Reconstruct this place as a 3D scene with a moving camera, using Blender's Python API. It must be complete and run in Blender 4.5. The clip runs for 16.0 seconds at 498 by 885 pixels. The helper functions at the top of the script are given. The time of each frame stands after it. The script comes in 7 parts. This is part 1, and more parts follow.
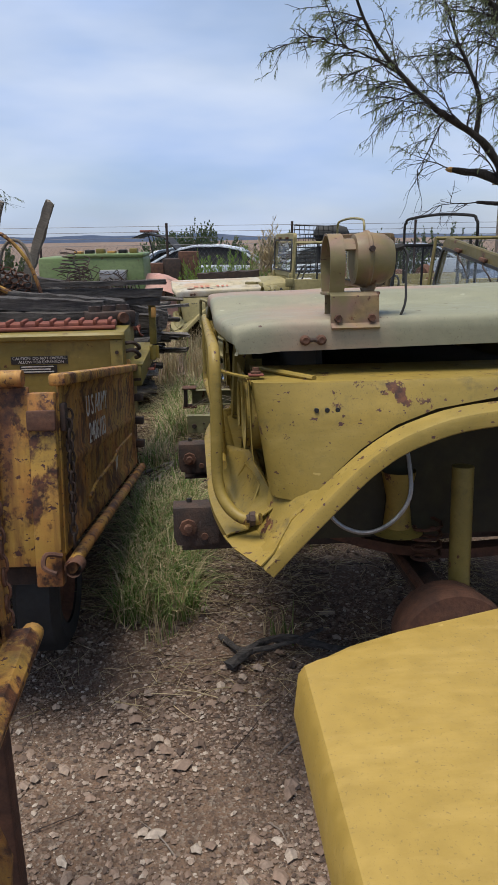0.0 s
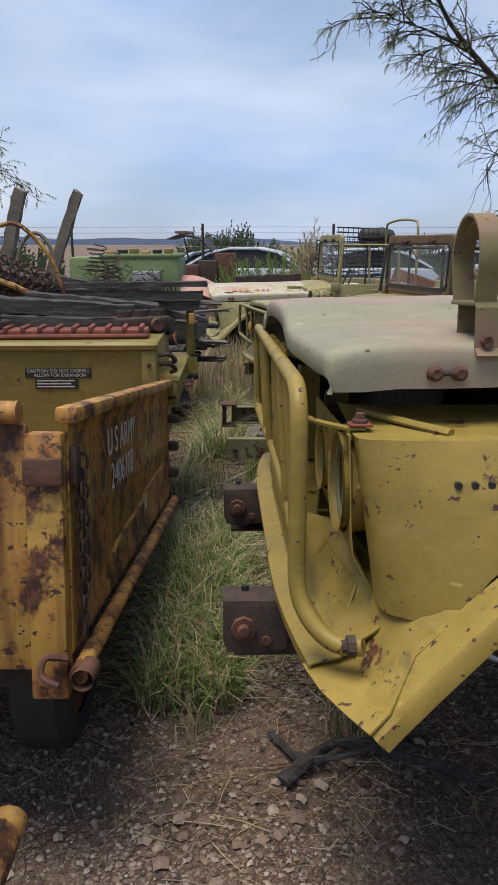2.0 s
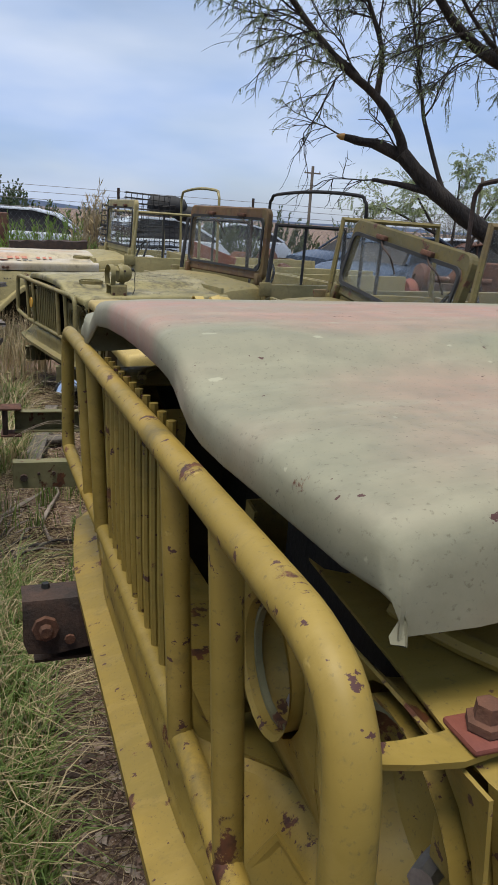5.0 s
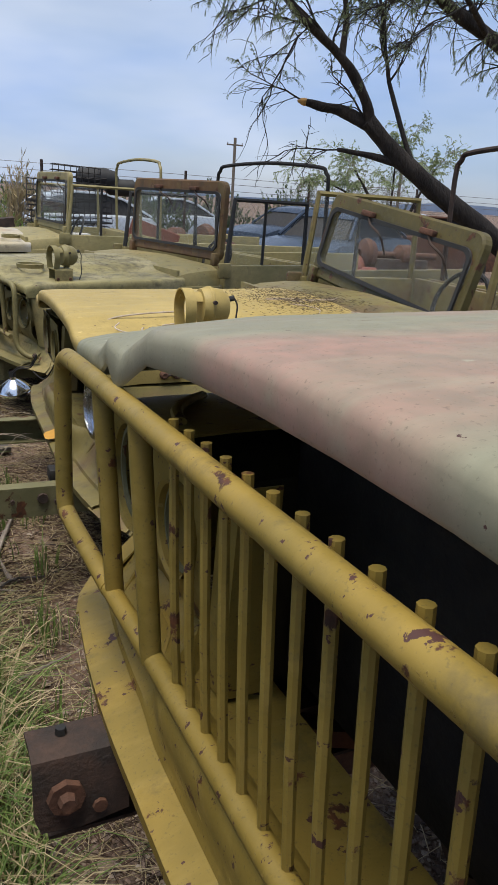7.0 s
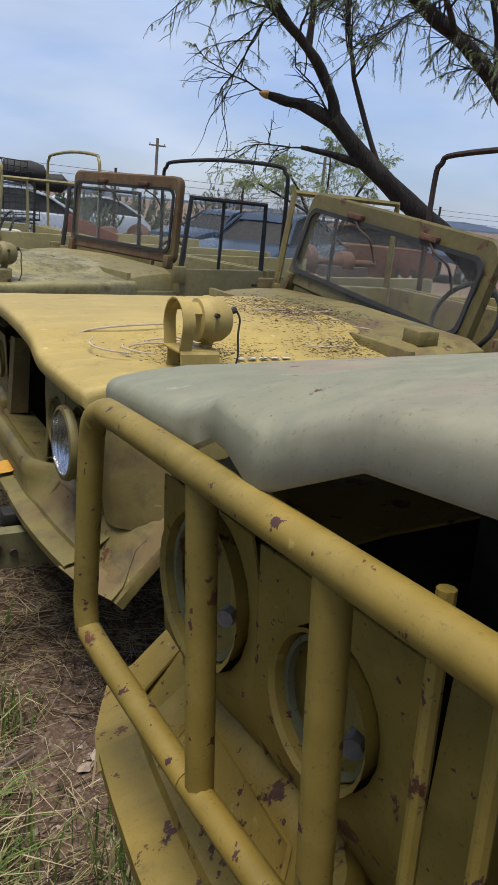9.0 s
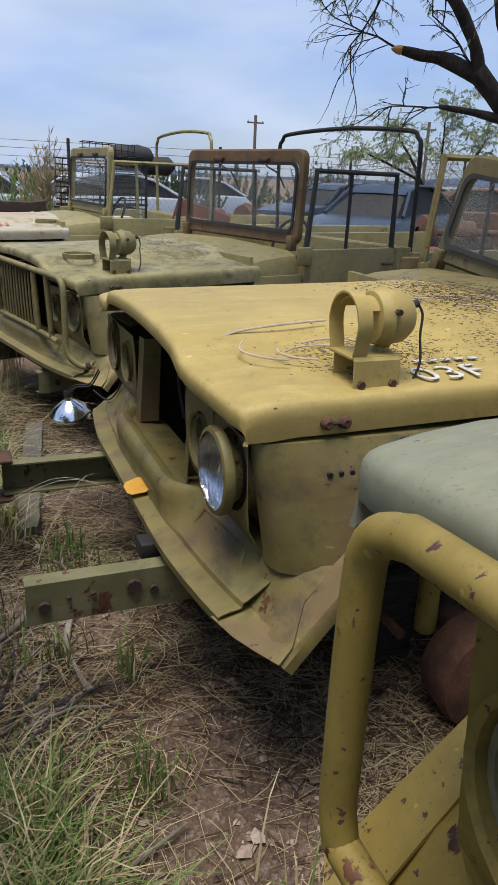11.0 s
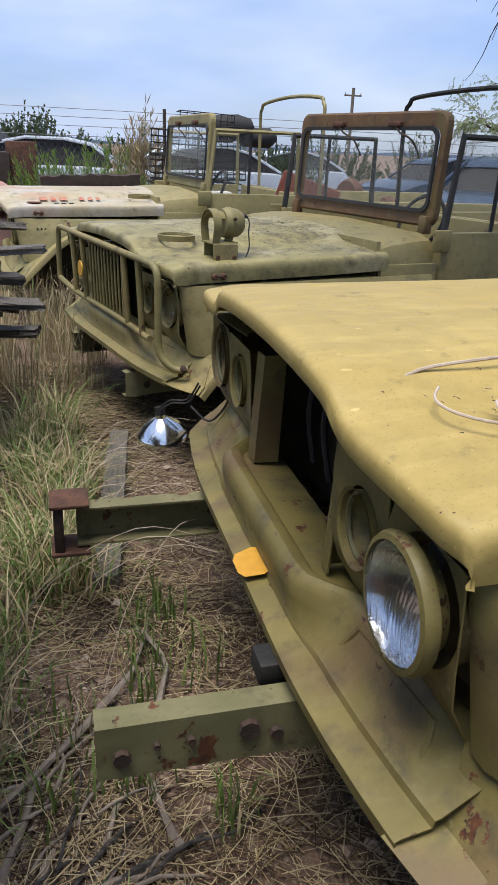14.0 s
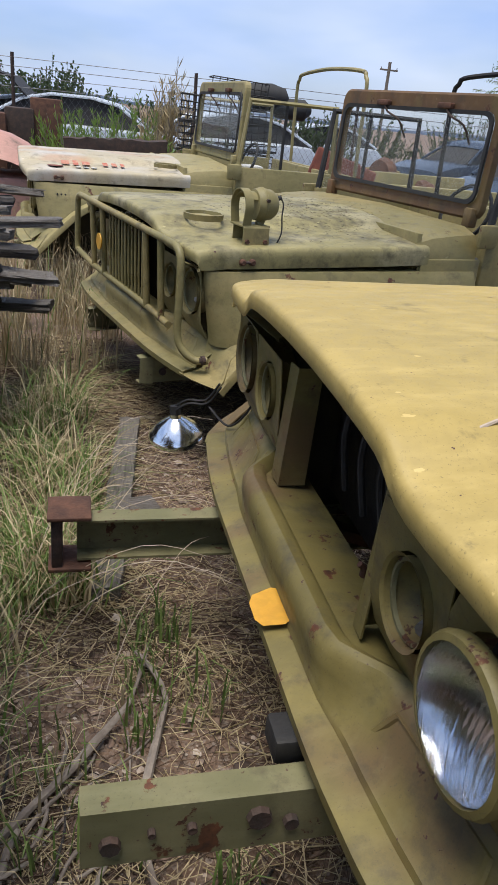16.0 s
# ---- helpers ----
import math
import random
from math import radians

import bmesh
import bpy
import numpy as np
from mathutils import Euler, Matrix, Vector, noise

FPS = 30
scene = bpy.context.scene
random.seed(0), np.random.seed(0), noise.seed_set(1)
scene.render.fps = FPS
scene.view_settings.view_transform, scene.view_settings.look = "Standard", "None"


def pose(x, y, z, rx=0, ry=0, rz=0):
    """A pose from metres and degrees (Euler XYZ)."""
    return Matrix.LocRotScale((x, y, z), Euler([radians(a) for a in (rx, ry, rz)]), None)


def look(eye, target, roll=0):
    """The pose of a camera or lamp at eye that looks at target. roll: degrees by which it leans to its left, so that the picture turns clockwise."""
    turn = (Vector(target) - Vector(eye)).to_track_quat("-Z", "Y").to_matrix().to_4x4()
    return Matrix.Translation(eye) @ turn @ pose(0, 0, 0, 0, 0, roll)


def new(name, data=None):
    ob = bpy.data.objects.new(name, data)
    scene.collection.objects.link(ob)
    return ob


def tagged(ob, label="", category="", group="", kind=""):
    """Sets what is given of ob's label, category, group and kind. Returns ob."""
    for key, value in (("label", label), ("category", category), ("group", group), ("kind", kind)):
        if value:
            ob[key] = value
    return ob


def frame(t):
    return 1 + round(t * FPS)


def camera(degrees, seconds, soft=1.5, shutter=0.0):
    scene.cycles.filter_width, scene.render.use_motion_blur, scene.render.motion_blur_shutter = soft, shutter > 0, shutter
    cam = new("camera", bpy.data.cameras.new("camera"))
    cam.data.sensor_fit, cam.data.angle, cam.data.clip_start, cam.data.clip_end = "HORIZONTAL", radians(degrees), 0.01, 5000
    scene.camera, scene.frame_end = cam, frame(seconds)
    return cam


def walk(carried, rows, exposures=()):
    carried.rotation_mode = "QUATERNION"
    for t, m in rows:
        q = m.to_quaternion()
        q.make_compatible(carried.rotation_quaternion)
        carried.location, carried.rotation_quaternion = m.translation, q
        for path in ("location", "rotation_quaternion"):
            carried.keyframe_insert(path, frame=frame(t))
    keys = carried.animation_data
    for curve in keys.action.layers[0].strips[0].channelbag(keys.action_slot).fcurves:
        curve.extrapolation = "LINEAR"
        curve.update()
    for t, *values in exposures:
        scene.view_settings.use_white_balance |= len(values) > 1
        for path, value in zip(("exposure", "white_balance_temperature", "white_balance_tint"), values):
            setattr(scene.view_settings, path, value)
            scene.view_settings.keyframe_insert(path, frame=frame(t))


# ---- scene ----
cam = camera(37.6, 16.0)
METRES, EYE, TILT, LEAN, TURN = 4.6, 1.72, -3.7, -5.0, -1.7
ROWS = [
    (0.0, 0.0, 0.0, 0.0, -1.26, -11.96, 5.94),
    (0.5, 0.0058, 0.0366, 0.0008, 0.27, -11.53, 5.99),
    (1.0, 0.0048, 0.0743, -0.0011, 1.93, -11.75, 5.2),
    (1.5, -0.0032, 0.1026, -0.0015, 1.92, -13.35, 4.83),
    (2.0, -0.0265, 0.1624, 0.0025, 1.19, -11.4, 4.95),
    (2.5, -0.041, 0.202, 0.0016, -1.77, -11.74, 5.14),
    (3.0, -0.0375, 0.2342, 0.0023, -8.5, -12.4, 3.11),
    (3.5, -0.0245, 0.2828, 0.0047, -12.37, -13.55, 2.09),
    (4.0, -0.0269, 0.305, 0.0084, -12.18, -14.06, 2.47),
    (4.5, -0.0391, 0.3446, 0.0122, -14.08, -14.32, 2.21),
    (7.0, -0.0726, 0.5154, 0.0237, -21.61, -16.87, 2.4),
    (7.5, -0.0906, 0.5482, 0.0291, -26.07, -16.74, 1.38),
    (8.0, -0.0903, 0.5732, 0.0257, -27.83, -16.74, 0.56),
    (10.5, -0.0867, 0.7195, 0.0245, -24.07, -17.62, 2.37),
    (11.0, -0.0895, 0.734, 0.0232, -20.3, -18.21, 3.74),
    (11.5, -0.0853, 0.7566, 0.017, -18.48, -18.45, 3.82),
    (12.0, -0.0787, 0.7909, 0.0199, -15.73, -18.2, 4.87),
    (12.5, -0.073, 0.81, 0.022, -14.31, -18.09, 5.54),
    (13.0, -0.0657, 0.8424, 0.0204, -14.23, -18.55, 5.65),
    (13.5, -0.0679, 0.8719, 0.0221, -14.31, -19.1, 5.24),
    (14.0, -0.0766, 0.8975, 0.0218, -13.57, -19.45, 3.48),
    (14.5, -0.0877, 0.9211, 0.0195, -10.99, -19.86, 3.05),
    (15.0, -0.0929, 0.9254, 0.0223, -7.89, -20.49, 2.08),
    (15.5, -0.0886, 0.9308, 0.0274, -7.99, -21.25, 0.9),
    (16.0, -0.0727, 0.9549, 0.0296, -11.59, -21.45, 0.24),
]
walk(cam, [(t, pose(0, 0, EYE, TILT, LEAN, TURN) @ pose(METRES * x, METRES * y, METRES * z, 90 + pitch, roll, yaw)) for t, x, y, z, yaw, pitch, roll in ROWS],
     [(0.0, 0.1, 6500, 10), (3.0, 0.12, 6500, 10), (8.0, 0.07, 6500, 10), (11.5, 0.1, 6300, 11), (15.0, 0.3, 6300, 12), (16.0, 0.26, 6300, 12)])

# ---- world, sun, exposure ----
world = bpy.data.worlds.new("sky")
scene.world = world
world.use_nodes = True
wn, wl = world.node_tree.nodes, world.node_tree.links
wn.clear()
w_out = wn.new("ShaderNodeOutputWorld")
w_bg = wn.new("ShaderNodeBackground")
w_sky = wn.new("ShaderNodeTexSky")
w_sky.sky_type = "NISHITA"
w_sky.sun_disc = False
w_sky.sun_elevation, w_sky.sun_rotation = radians(77), radians(237)
w_sky.air_density, w_sky.dust_density, w_sky.ozone_density = 1.0, 1.0, 2.5
w_co = wn.new("ShaderNodeTexCoord")
w_map = wn.new("ShaderNodeMapping")
w_map.inputs["Scale"].default_value = (1.0, 1.0, 3.4)
w_noise = wn.new("ShaderNodeTexNoise")
w_noise.inputs["Scale"].default_value = 1.5
w_noise.inputs["Detail"].default_value = 5.0
w_noise.inputs["Roughness"].default_value = 0.48
w_ramp = wn.new("ShaderNodeValToRGB")
w_ramp.color_ramp.elements[0].position, w_ramp.color_ramp.elements[0].color = 0.36, (0.25, 0.25, 0.25, 1)
w_ramp.color_ramp.elements[1].position, w_ramp.color_ramp.elements[1].color = 0.66, (0.95, 0.95, 0.95, 1)
w_noise2 = wn.new("ShaderNodeTexNoise")
w_noise2.inputs["Scale"].default_value = 2.6
w_noise2.inputs["Detail"].default_value = 4.0
w_cloud = wn.new("ShaderNodeValToRGB")
w_cloud.color_ramp.elements[0].position, w_cloud.color_ramp.elements[0].color = 0.3, (3.5, 5.0, 8.2, 1)
w_cloud.color_ramp.elements[1].position, w_cloud.color_ramp.elements[1].color = 0.75, (7.0, 7.7, 9.0, 1)
w_mix = wn.new("ShaderNodeMix")
w_mix.data_type = "RGBA"
wl.new(w_co.outputs["Generated"], w_map.inputs["Vector"])
wl.new(w_map.outputs["Vector"], w_noise.inputs["Vector"])
wl.new(w_map.outputs["Vector"], w_noise2.inputs["Vector"])
wl.new(w_noise.outputs["Fac"], w_ramp.inputs["Fac"])
wl.new(w_noise2.outputs["Fac"], w_cloud.inputs["Fac"])
wl.new(w_ramp.outputs["Color"], w_mix.inputs["Factor"])
wl.new(w_sky.outputs["Color"], w_mix.inputs["A"])
wl.new(w_cloud.outputs["Color"], w_mix.inputs["B"])
wl.new(w_mix.outputs["Result"], w_bg.inputs["Color"])
w_bg.inputs["Strength"].default_value = 0.1
wl.new(w_bg.outputs["Background"], w_out.inputs["Surface"])
sun = new("sun", bpy.data.lights.new("sun", "SUN"))
sun.data.energy, sun.data.angle, sun.data.color = 4.0, radians(35), (1.0, 0.93, 0.81)
sun.matrix_world = look((-2.6, -1.7, 14), (0, 0, 0))


# ---- materials ----
def material(name):
    m = bpy.data.materials.new(name)
    m.use_nodes = True
    return m, m.node_tree.nodes, m.node_tree.links, m.node_tree.nodes["Principled BSDF"]


def noise_node(n, l, scale, detail=5.0, rough=0.55, stretch=None, random_shift=False):
    co = n.new("ShaderNodeTexCoord")
    tex = n.new("ShaderNodeTexNoise")
    tex.inputs["Scale"].default_value, tex.inputs["Detail"].default_value, tex.inputs["Roughness"].default_value = scale, detail, rough
    mp = n.new("ShaderNodeMapping")
    if stretch:
        mp.inputs["Scale"].default_value = stretch
    l.new(co.outputs["Object"], mp.inputs["Vector"])
    if random_shift:
        info = n.new("ShaderNodeObjectInfo")
        comb = n.new("ShaderNodeVectorMath")
        comb.operation = "SCALE"
        comb.inputs[0].default_value = (37.0, 19.0, 53.0)
        l.new(info.outputs["Random"], comb.inputs["Scale"])
        l.new(comb.outputs["Vector"], mp.inputs["Location"])
    l.new(mp.outputs["Vector"], tex.inputs["Vector"])
    return tex.outputs["Fac"]


def ramp(n, l, fac, *stops):
    r = n.new("ShaderNodeValToRGB")
    e = r.color_ramp.elements
    while len(e) < len(stops):
        e.new(0.5)
    for k, (p, c) in enumerate(stops):
        e[k].position = p
        e[k].color = (c, c, c, 1) if isinstance(c, (int, float)) else (*c, 1)
    l.new(fac, r.inputs["Fac"])
    return r.outputs["Color"]


def mixed(n, l, fac, a, b, blend="MIX"):
    m = n.new("ShaderNodeMix")
    m.data_type, m.blend_type = "RGBA", blend
    for v, key in ((fac, "Factor"), (a, "A"), (b, "B")):
        if isinstance(v, (int, float)):
            m.inputs[key].default_value = v
        elif isinstance(v, tuple):
            m.inputs[key].default_value = (*v, 1)
        else:
            l.new(v, m.inputs[key])
    return m.outputs["Result"]


def bumped(n, l, b, fac, strength, dist=0.01):
    bp = n.new("ShaderNodeBump")
    bp.inputs["Strength"].default_value, bp.inputs["Distance"].default_value = strength, dist
    l.new(fac, bp.inputs["Height"])
    l.new(bp.outputs["Normal"], b.inputs["Normal"])


RUST_DARK, RUST_WARM = (0.035, 0.017, 0.012), (0.13, 0.05, 0.022)


def old_paint(name, base, second, third=None, rust=0.62, chips=0.70, rough=0.5, size=3.0, dirt=(0.07, 0.06, 0.035), dirt_at=0.60, streaks=0.0, edge=0.02, rust_scale=11.0):
    """Weathered vehicle paint: two or three coats showing through, dirt, chips, scuffs and rust."""
    m, n, l, b = material(name)
    big = noise_node(n, l, size, 3.0, 0.5)
    col = mixed(n, l, ramp(n, l, big, (0.40, 0.0), (0.60, 1.0)), base, second)
    if third:
        col = mixed(n, l, ramp(n, l, noise_node(n, l, size * 0.8, 2.5, 0.45, (1.0, 1.6, 1.3)), (0.50, 0.0), (0.63, 0.72)), col, third)
    mid = noise_node(n, l, 24.0, 7.0, 0.66)
    col = mixed(n, l, ramp(n, l, mid, (0.32, 0.42), (0.62, 0.0)), col, tuple(c * 0.66 for c in base))
    # brushed, chalky tone along the panels
    brush = noise_node(n, l, 16.0, 6.0, 0.62, (0.35, 1.3, 1.3))
    col = mixed(n, l, ramp(n, l, brush, (0.50, 0.0), (0.72, 0.34)), col, tuple(min(0.75, c * 1.35 + 0.035) for c in base))
    drt = noise_node(n, l, 8.0, 9.0, 0.70)
    col = mixed(n, l, ramp(n, l, drt, (dirt_at - 0.06, 0.0), (dirt_at + 0.12, 0.85)), col, dirt)
    speck = noise_node(n, l, 190.0, 3.0, 0.6)
    col = mixed(n, l, ramp(n, l, speck, (0.60, 0.0), (0.72, 0.45)), col, dirt)
    if streaks:
        st = noise_node(n, l, 15.0, 6.0, 0.62, (1.0, 1.0, 0.10))
        col = mixed(n, l, ramp(n, l, st, (0.48, 0.0), (0.66, streaks)), col, RUST_WARM)
    # pale scuffs down to an older coat
    sc = noise_node(n, l, 30.0, 4.0, 0.5, (0.5, 1.0, 1.0))
    col = mixed(n, l, ramp(n, l, sc, (0.71, 0.0), (0.73, 0.5)), col, tuple(min(0.8, c * 1.5 + 0.06) for c in base))
    rn = noise_node(n, l, rust_scale, 10.0, 0.68, (1.0, 1.0, 0.8))
    rmask = ramp(n, l, rn, (rust - 0.035, 0.0), (rust - 0.035 + edge, 1.0))
    rcol = mixed(n, l, ramp(n, l, noise_node(n, l, 45.0, 5.0, 0.6), (0.35, 0.0), (0.65, 1.0)), RUST_DARK, RUST_WARM)
    col = mixed(n, l, rmask, col, rcol)
    cn = noise_node(n, l, 48.0, 5.0, 0.6, (0.7, 1.0, 1.0))
    cmask = ramp(n, l, cn, (chips - 0.02, 0.0), (chips - 0.008, 1.0))
    col = mixed(n, l, cmask, col, (0.07, 0.03, 0.025))
    l.new(col, b.inputs["Base Color"])
    l.new(ramp(n, l, mid, (0.3, rough - 0.07), (0.7, rough + 0.16)), b.inputs["Roughness"])
    b.inputs["Specular IOR Level"].default_value = 0.4
    h = mixed(n, l, 0.3, rmask, mid)
    wav = noise_node(n, l, 5.0, 2.0, 0.5)
    bumped(n, l, b, mixed(n, l, 0.12, h, wav), 0.35, 0.005)
    return m


def plain(name, a, c, scale=12.0, rough=0.7, metal=0.0, bump=0.25, stretch=None, detail=6.0, dist=0.006, shift=False):
    m, n, l, b = material(name)
    f = noise_node(n, l, scale, detail, 0.6, stretch, shift)
    f2 = noise_node(n, l, scale * 6, 4.0, 0.6, stretch, shift)
    col = mixed(n, l, ramp(n, l, f, (0.35, 0.0), (0.65, 1.0)), a, c)
    col = mixed(n, l, ramp(n, l, f2, (0.3, 0.35), (0.6, 0.0)), col, tuple(v * 0.55 for v in a))
    l.new(col, b.inputs["Base Color"])
    b.inputs["Roughness"].default_value, b.inputs["Metallic"].default_value = rough, metal
    bumped(n, l, b, f2, bump, dist)
    return m


MUSTARD, OCHRE, OLIVE, SAGE, PINK = (0.30, 0.20, 0.035), (0.40, 0.27, 0.055), (0.155, 0.125, 0.035), (0.23, 0.225, 0.155), (0.34, 0.225, 0.19)
M_A = old_paint("mustard_paint", (0.27, 0.19, 0.038), (0.21, 0.155, 0.034), (0.33, 0.225, 0.045), rust=0.642, chips=0.668, size=2.6, dirt_at=0.63)
M_A_HOOD = old_paint("faded_sage_and_pink_paint", (0.225, 0.225, 0.15), (0.25, 0.235, 0.165), (0.38, 0.21, 0.17), rust=0.68, chips=0.73, size=1.5, rough=0.55, dirt_at=0.70)
M_B = old_paint("olive_drab_paint", (0.155, 0.128, 0.042), (0.205, 0.165, 0.052), (0.135, 0.08, 0.045), rust=0.655, chips=0.70, size=3.2, dirt_at=0.57)
M_B_HOOD = old_paint("yellow_olive_hood_paint", (0.40, 0.295, 0.09), (0.36, 0.272, 0.09), (0.44, 0.33, 0.11), rust=0.72, chips=0.74, size=1.8, dirt_at=0.65, dirt=(0.06, 0.055, 0.03))
M_C = old_paint("dusty_olive_paint", (0.19, 0.165, 0.065), (0.24, 0.20, 0.085), (0.28, 0.22, 0.09), rust=0.67, chips=0.73, size=2.5, dirt_at=0.60)
M_C_HOOD = old_paint("lichen_dusted_olive_paint", (0.28, 0.245, 0.105), (0.23, 0.20, 0.09), (0.36, 0.32, 0.20), rust=0.69, chips=0.72, size=3.5, dirt_at=0.53)
M_B_DARK = old_paint("dark_olive_frame_paint", (0.095, 0.08, 0.028), (0.14, 0.11, 0.035), None, rust=0.64, chips=0.70, size=4.0)
M_D = old_paint("pale_olive_paint", (0.24, 0.21, 0.09), (0.30, 0.25, 0.11), None, rust=0.68, chips=0.74, size=2.5)
M_D_HOOD = old_paint("whitewashed_tan_paint", (0.42, 0.36, 0.24), (0.48, 0.46, 0.42), (0.42, 0.25, 0.14), rust=0.70, chips=0.74, size=2.5)
M_LAMP_A = old_paint("pink_and_olive_lamp_paint", (0.165, 0.14, 0.06), (0.21, 0.115, 0.095), (0.25, 0.175, 0.05), rust=0.63, chips=0.68, size=9.0, dirt_at=0.62)
M_PINK = old_paint("faded_pink_paint", (0.48, 0.25, 0.20), (0.40, 0.24, 0.19), None, rust=0.74, chips=0.77, size=2.0)
M_BROWN = old_paint("brown_primer_paint", (0.15, 0.085, 0.035), (0.12, 0.062, 0.03), (0.17, 0.125, 0.045), rust=0.66, chips=0.72, size=4.0)
M_YELLOW = old_paint("clean_yellow_paint", (0.34, 0.225, 0.048), (0.325, 0.217, 0.048), None, rust=0.80, chips=0.795, size=1.4, rough=0.42, dirt_at=0.76)
M_TRAILER = old_paint("rusting_yellow_olive_paint", (0.42, 0.25, 0.05), (0.44, 0.19, 0.045), (0.28, 0.09, 0.035), rust=0.54, chips=0.63, size=3.6, rough=0.6, dirt_at=0.57, streaks=0.8, edge=0.07, rust_scale=9.0)
M_TRAILER_IN = old_paint("orange_primer_paint", (0.46, 0.25, 0.07), (0.40, 0.20, 0.05), None, rust=0.66, chips=0.72, size=3.0, rough=0.6)
M_TANK = old_paint("olive_tank_paint", (0.19, 0.15, 0.035), (0.23, 0.175, 0.045), None, rust=0.69, chips=0.73, size=2.0)
M_RAIL = old_paint("grey_olive_chassis_paint", (0.145, 0.14, 0.068), (0.19, 0.175, 0.09), None, rust=0.62, chips=0.69, size=5.0, rough=0.6)
M_RUST = plain("rusty_iron", (0.07, 0.035, 0.024), (0.15, 0.068, 0.04), 14.0, 0.85, 0.15, 0.5)
M_RUST_DARK = plain("dark_rusty_steel", (0.035, 0.027, 0.024), (0.075, 0.045, 0.034), 18.0, 0.8, 0.2, 0.5)
M_RUST_RED = plain("red_oxide_iron", (0.13, 0.035, 0.025), (0.20, 0.06, 0.035), 9.0, 0.8, 0.0, 0.4)
M_BLACK = plain("grimy_black_metal", (0.012, 0.012, 0.013), (0.03, 0.027, 0.024), 12.0, 0.7, 0.2, 0.3)
# near-black olive: the shade of enclosed spaces is put into the colour
M_INNER = plain("shade_dark_inner_panel", (0.05, 0.045, 0.02), (0.02, 0.018, 0.012), 6.0, 0.8, 0.0, 0.3)
M_RUBBER = plain("black_rubber", (0.018, 0.018, 0.018), (0.03, 0.03, 0.03), 10.0, 0.75, 0.0, 0.2)
M_WOOD_DARK = plain("charred_dark_timber", (0.034, 0.03, 0.028), (0.135, 0.12, 0.112), 7.0, 0.9, 0.0, 0.9, (1.0, 14.0, 14.0), dist=0.012, shift=True)
M_WOOD_GREY = plain("weathered_grey_timber", (0.13, 0.115, 0.10), (0.27, 0.245, 0.22), 8.0, 0.9, 0.0, 0.9, (1.0, 16.0, 16.0), dist=0.012, shift=True)
M_POST = plain("weathered_post", (0.12, 0.10, 0.08), (0.22, 0.19, 0.15), 8.0, 0.9, 0.0, 0.6, (14.0, 14.0, 1.0))
M_STRAW = plain("dry_straw", (0.36, 0.27, 0.14), (0.50, 0.40, 0.24), 5.0, 0.85, 0.0, 0.1, shift=True)
M_TWIG = plain("grey_twig", (0.16, 0.13, 0.11), (0.30, 0.26, 0.22), 9.0, 0.9, 0.0, 0.6, shift=True)
M_PALE_TWIG = plain("pale_peeled_twig", (0.42, 0.34, 0.26), (0.55, 0.46, 0.37), 9.0, 0.85, 0.0, 0.3, shift=True)
M_BARK = plain("dark_mesquite_bark", (0.018, 0.014, 0.012), (0.055, 0.043, 0.035), 9.0, 0.95, 0.0, 1.0, (1.0, 1.0, 0.4), dist=0.02)
M_STEEL = plain("pitted_zinc_steel", (0.30, 0.30, 0.30), (0.42, 0.42, 0.42), 20.0, 0.45, 0.8, 0.2)
M_WIRE = plain("galvanised_wire", (0.13, 0.13, 0.14), (0.2, 0.2, 0.21), 20.0, 0.6, 0.4, 0.0)
M_WHITE = plain("chalky_white_stencil_paint", (0.62, 0.61, 0.58), (0.40, 0.38, 0.33), 16.0, 0.8, 0.0, 0.1)
M_TEXT_BLACK = plain("black_decal", (0.012, 0.012, 0.012), (0.02, 0.02, 0.02), 12.0, 0.6, 0.0, 0.0)
M_TAG = plain("yellow_reflector_tag", (0.62, 0.33, 0.03), (0.55, 0.28, 0.025), 8.0, 0.4, 0.0, 0.05)
M_CAR_WHITE = plain("silver_blue_car_paint", (0.55, 0.60, 0.66), (0.58, 0.63, 0.69), 2.0, 0.3, 0.2, 0.0)
M_CAR_DARK = plain("dark_blue_car_paint", (0.03, 0.045, 0.07), (0.04, 0.055, 0.085), 2.0, 0.25, 0.2, 0.0)
M_STENCIL_RED = plain("faded_red_stencil_paint", (0.42, 0.10, 0.06), (0.48, 0.30, 0.20), 22.0, 0.8, 0.0, 0.1)
M_GREEN = old_paint("faded_green_paint", (0.13, 0.19, 0.07), (0.16, 0.21, 0.09), None, rust=0.68, chips=0.74, size=2.0)
# distance haze is put straight into this pale blue colour
M_HILL = plain("haze_tinted_blue_hills", (0.20, 0.27, 0.40), (0.22, 0.29, 0.42), 0.01, 1.0, 0.0, 0.0)


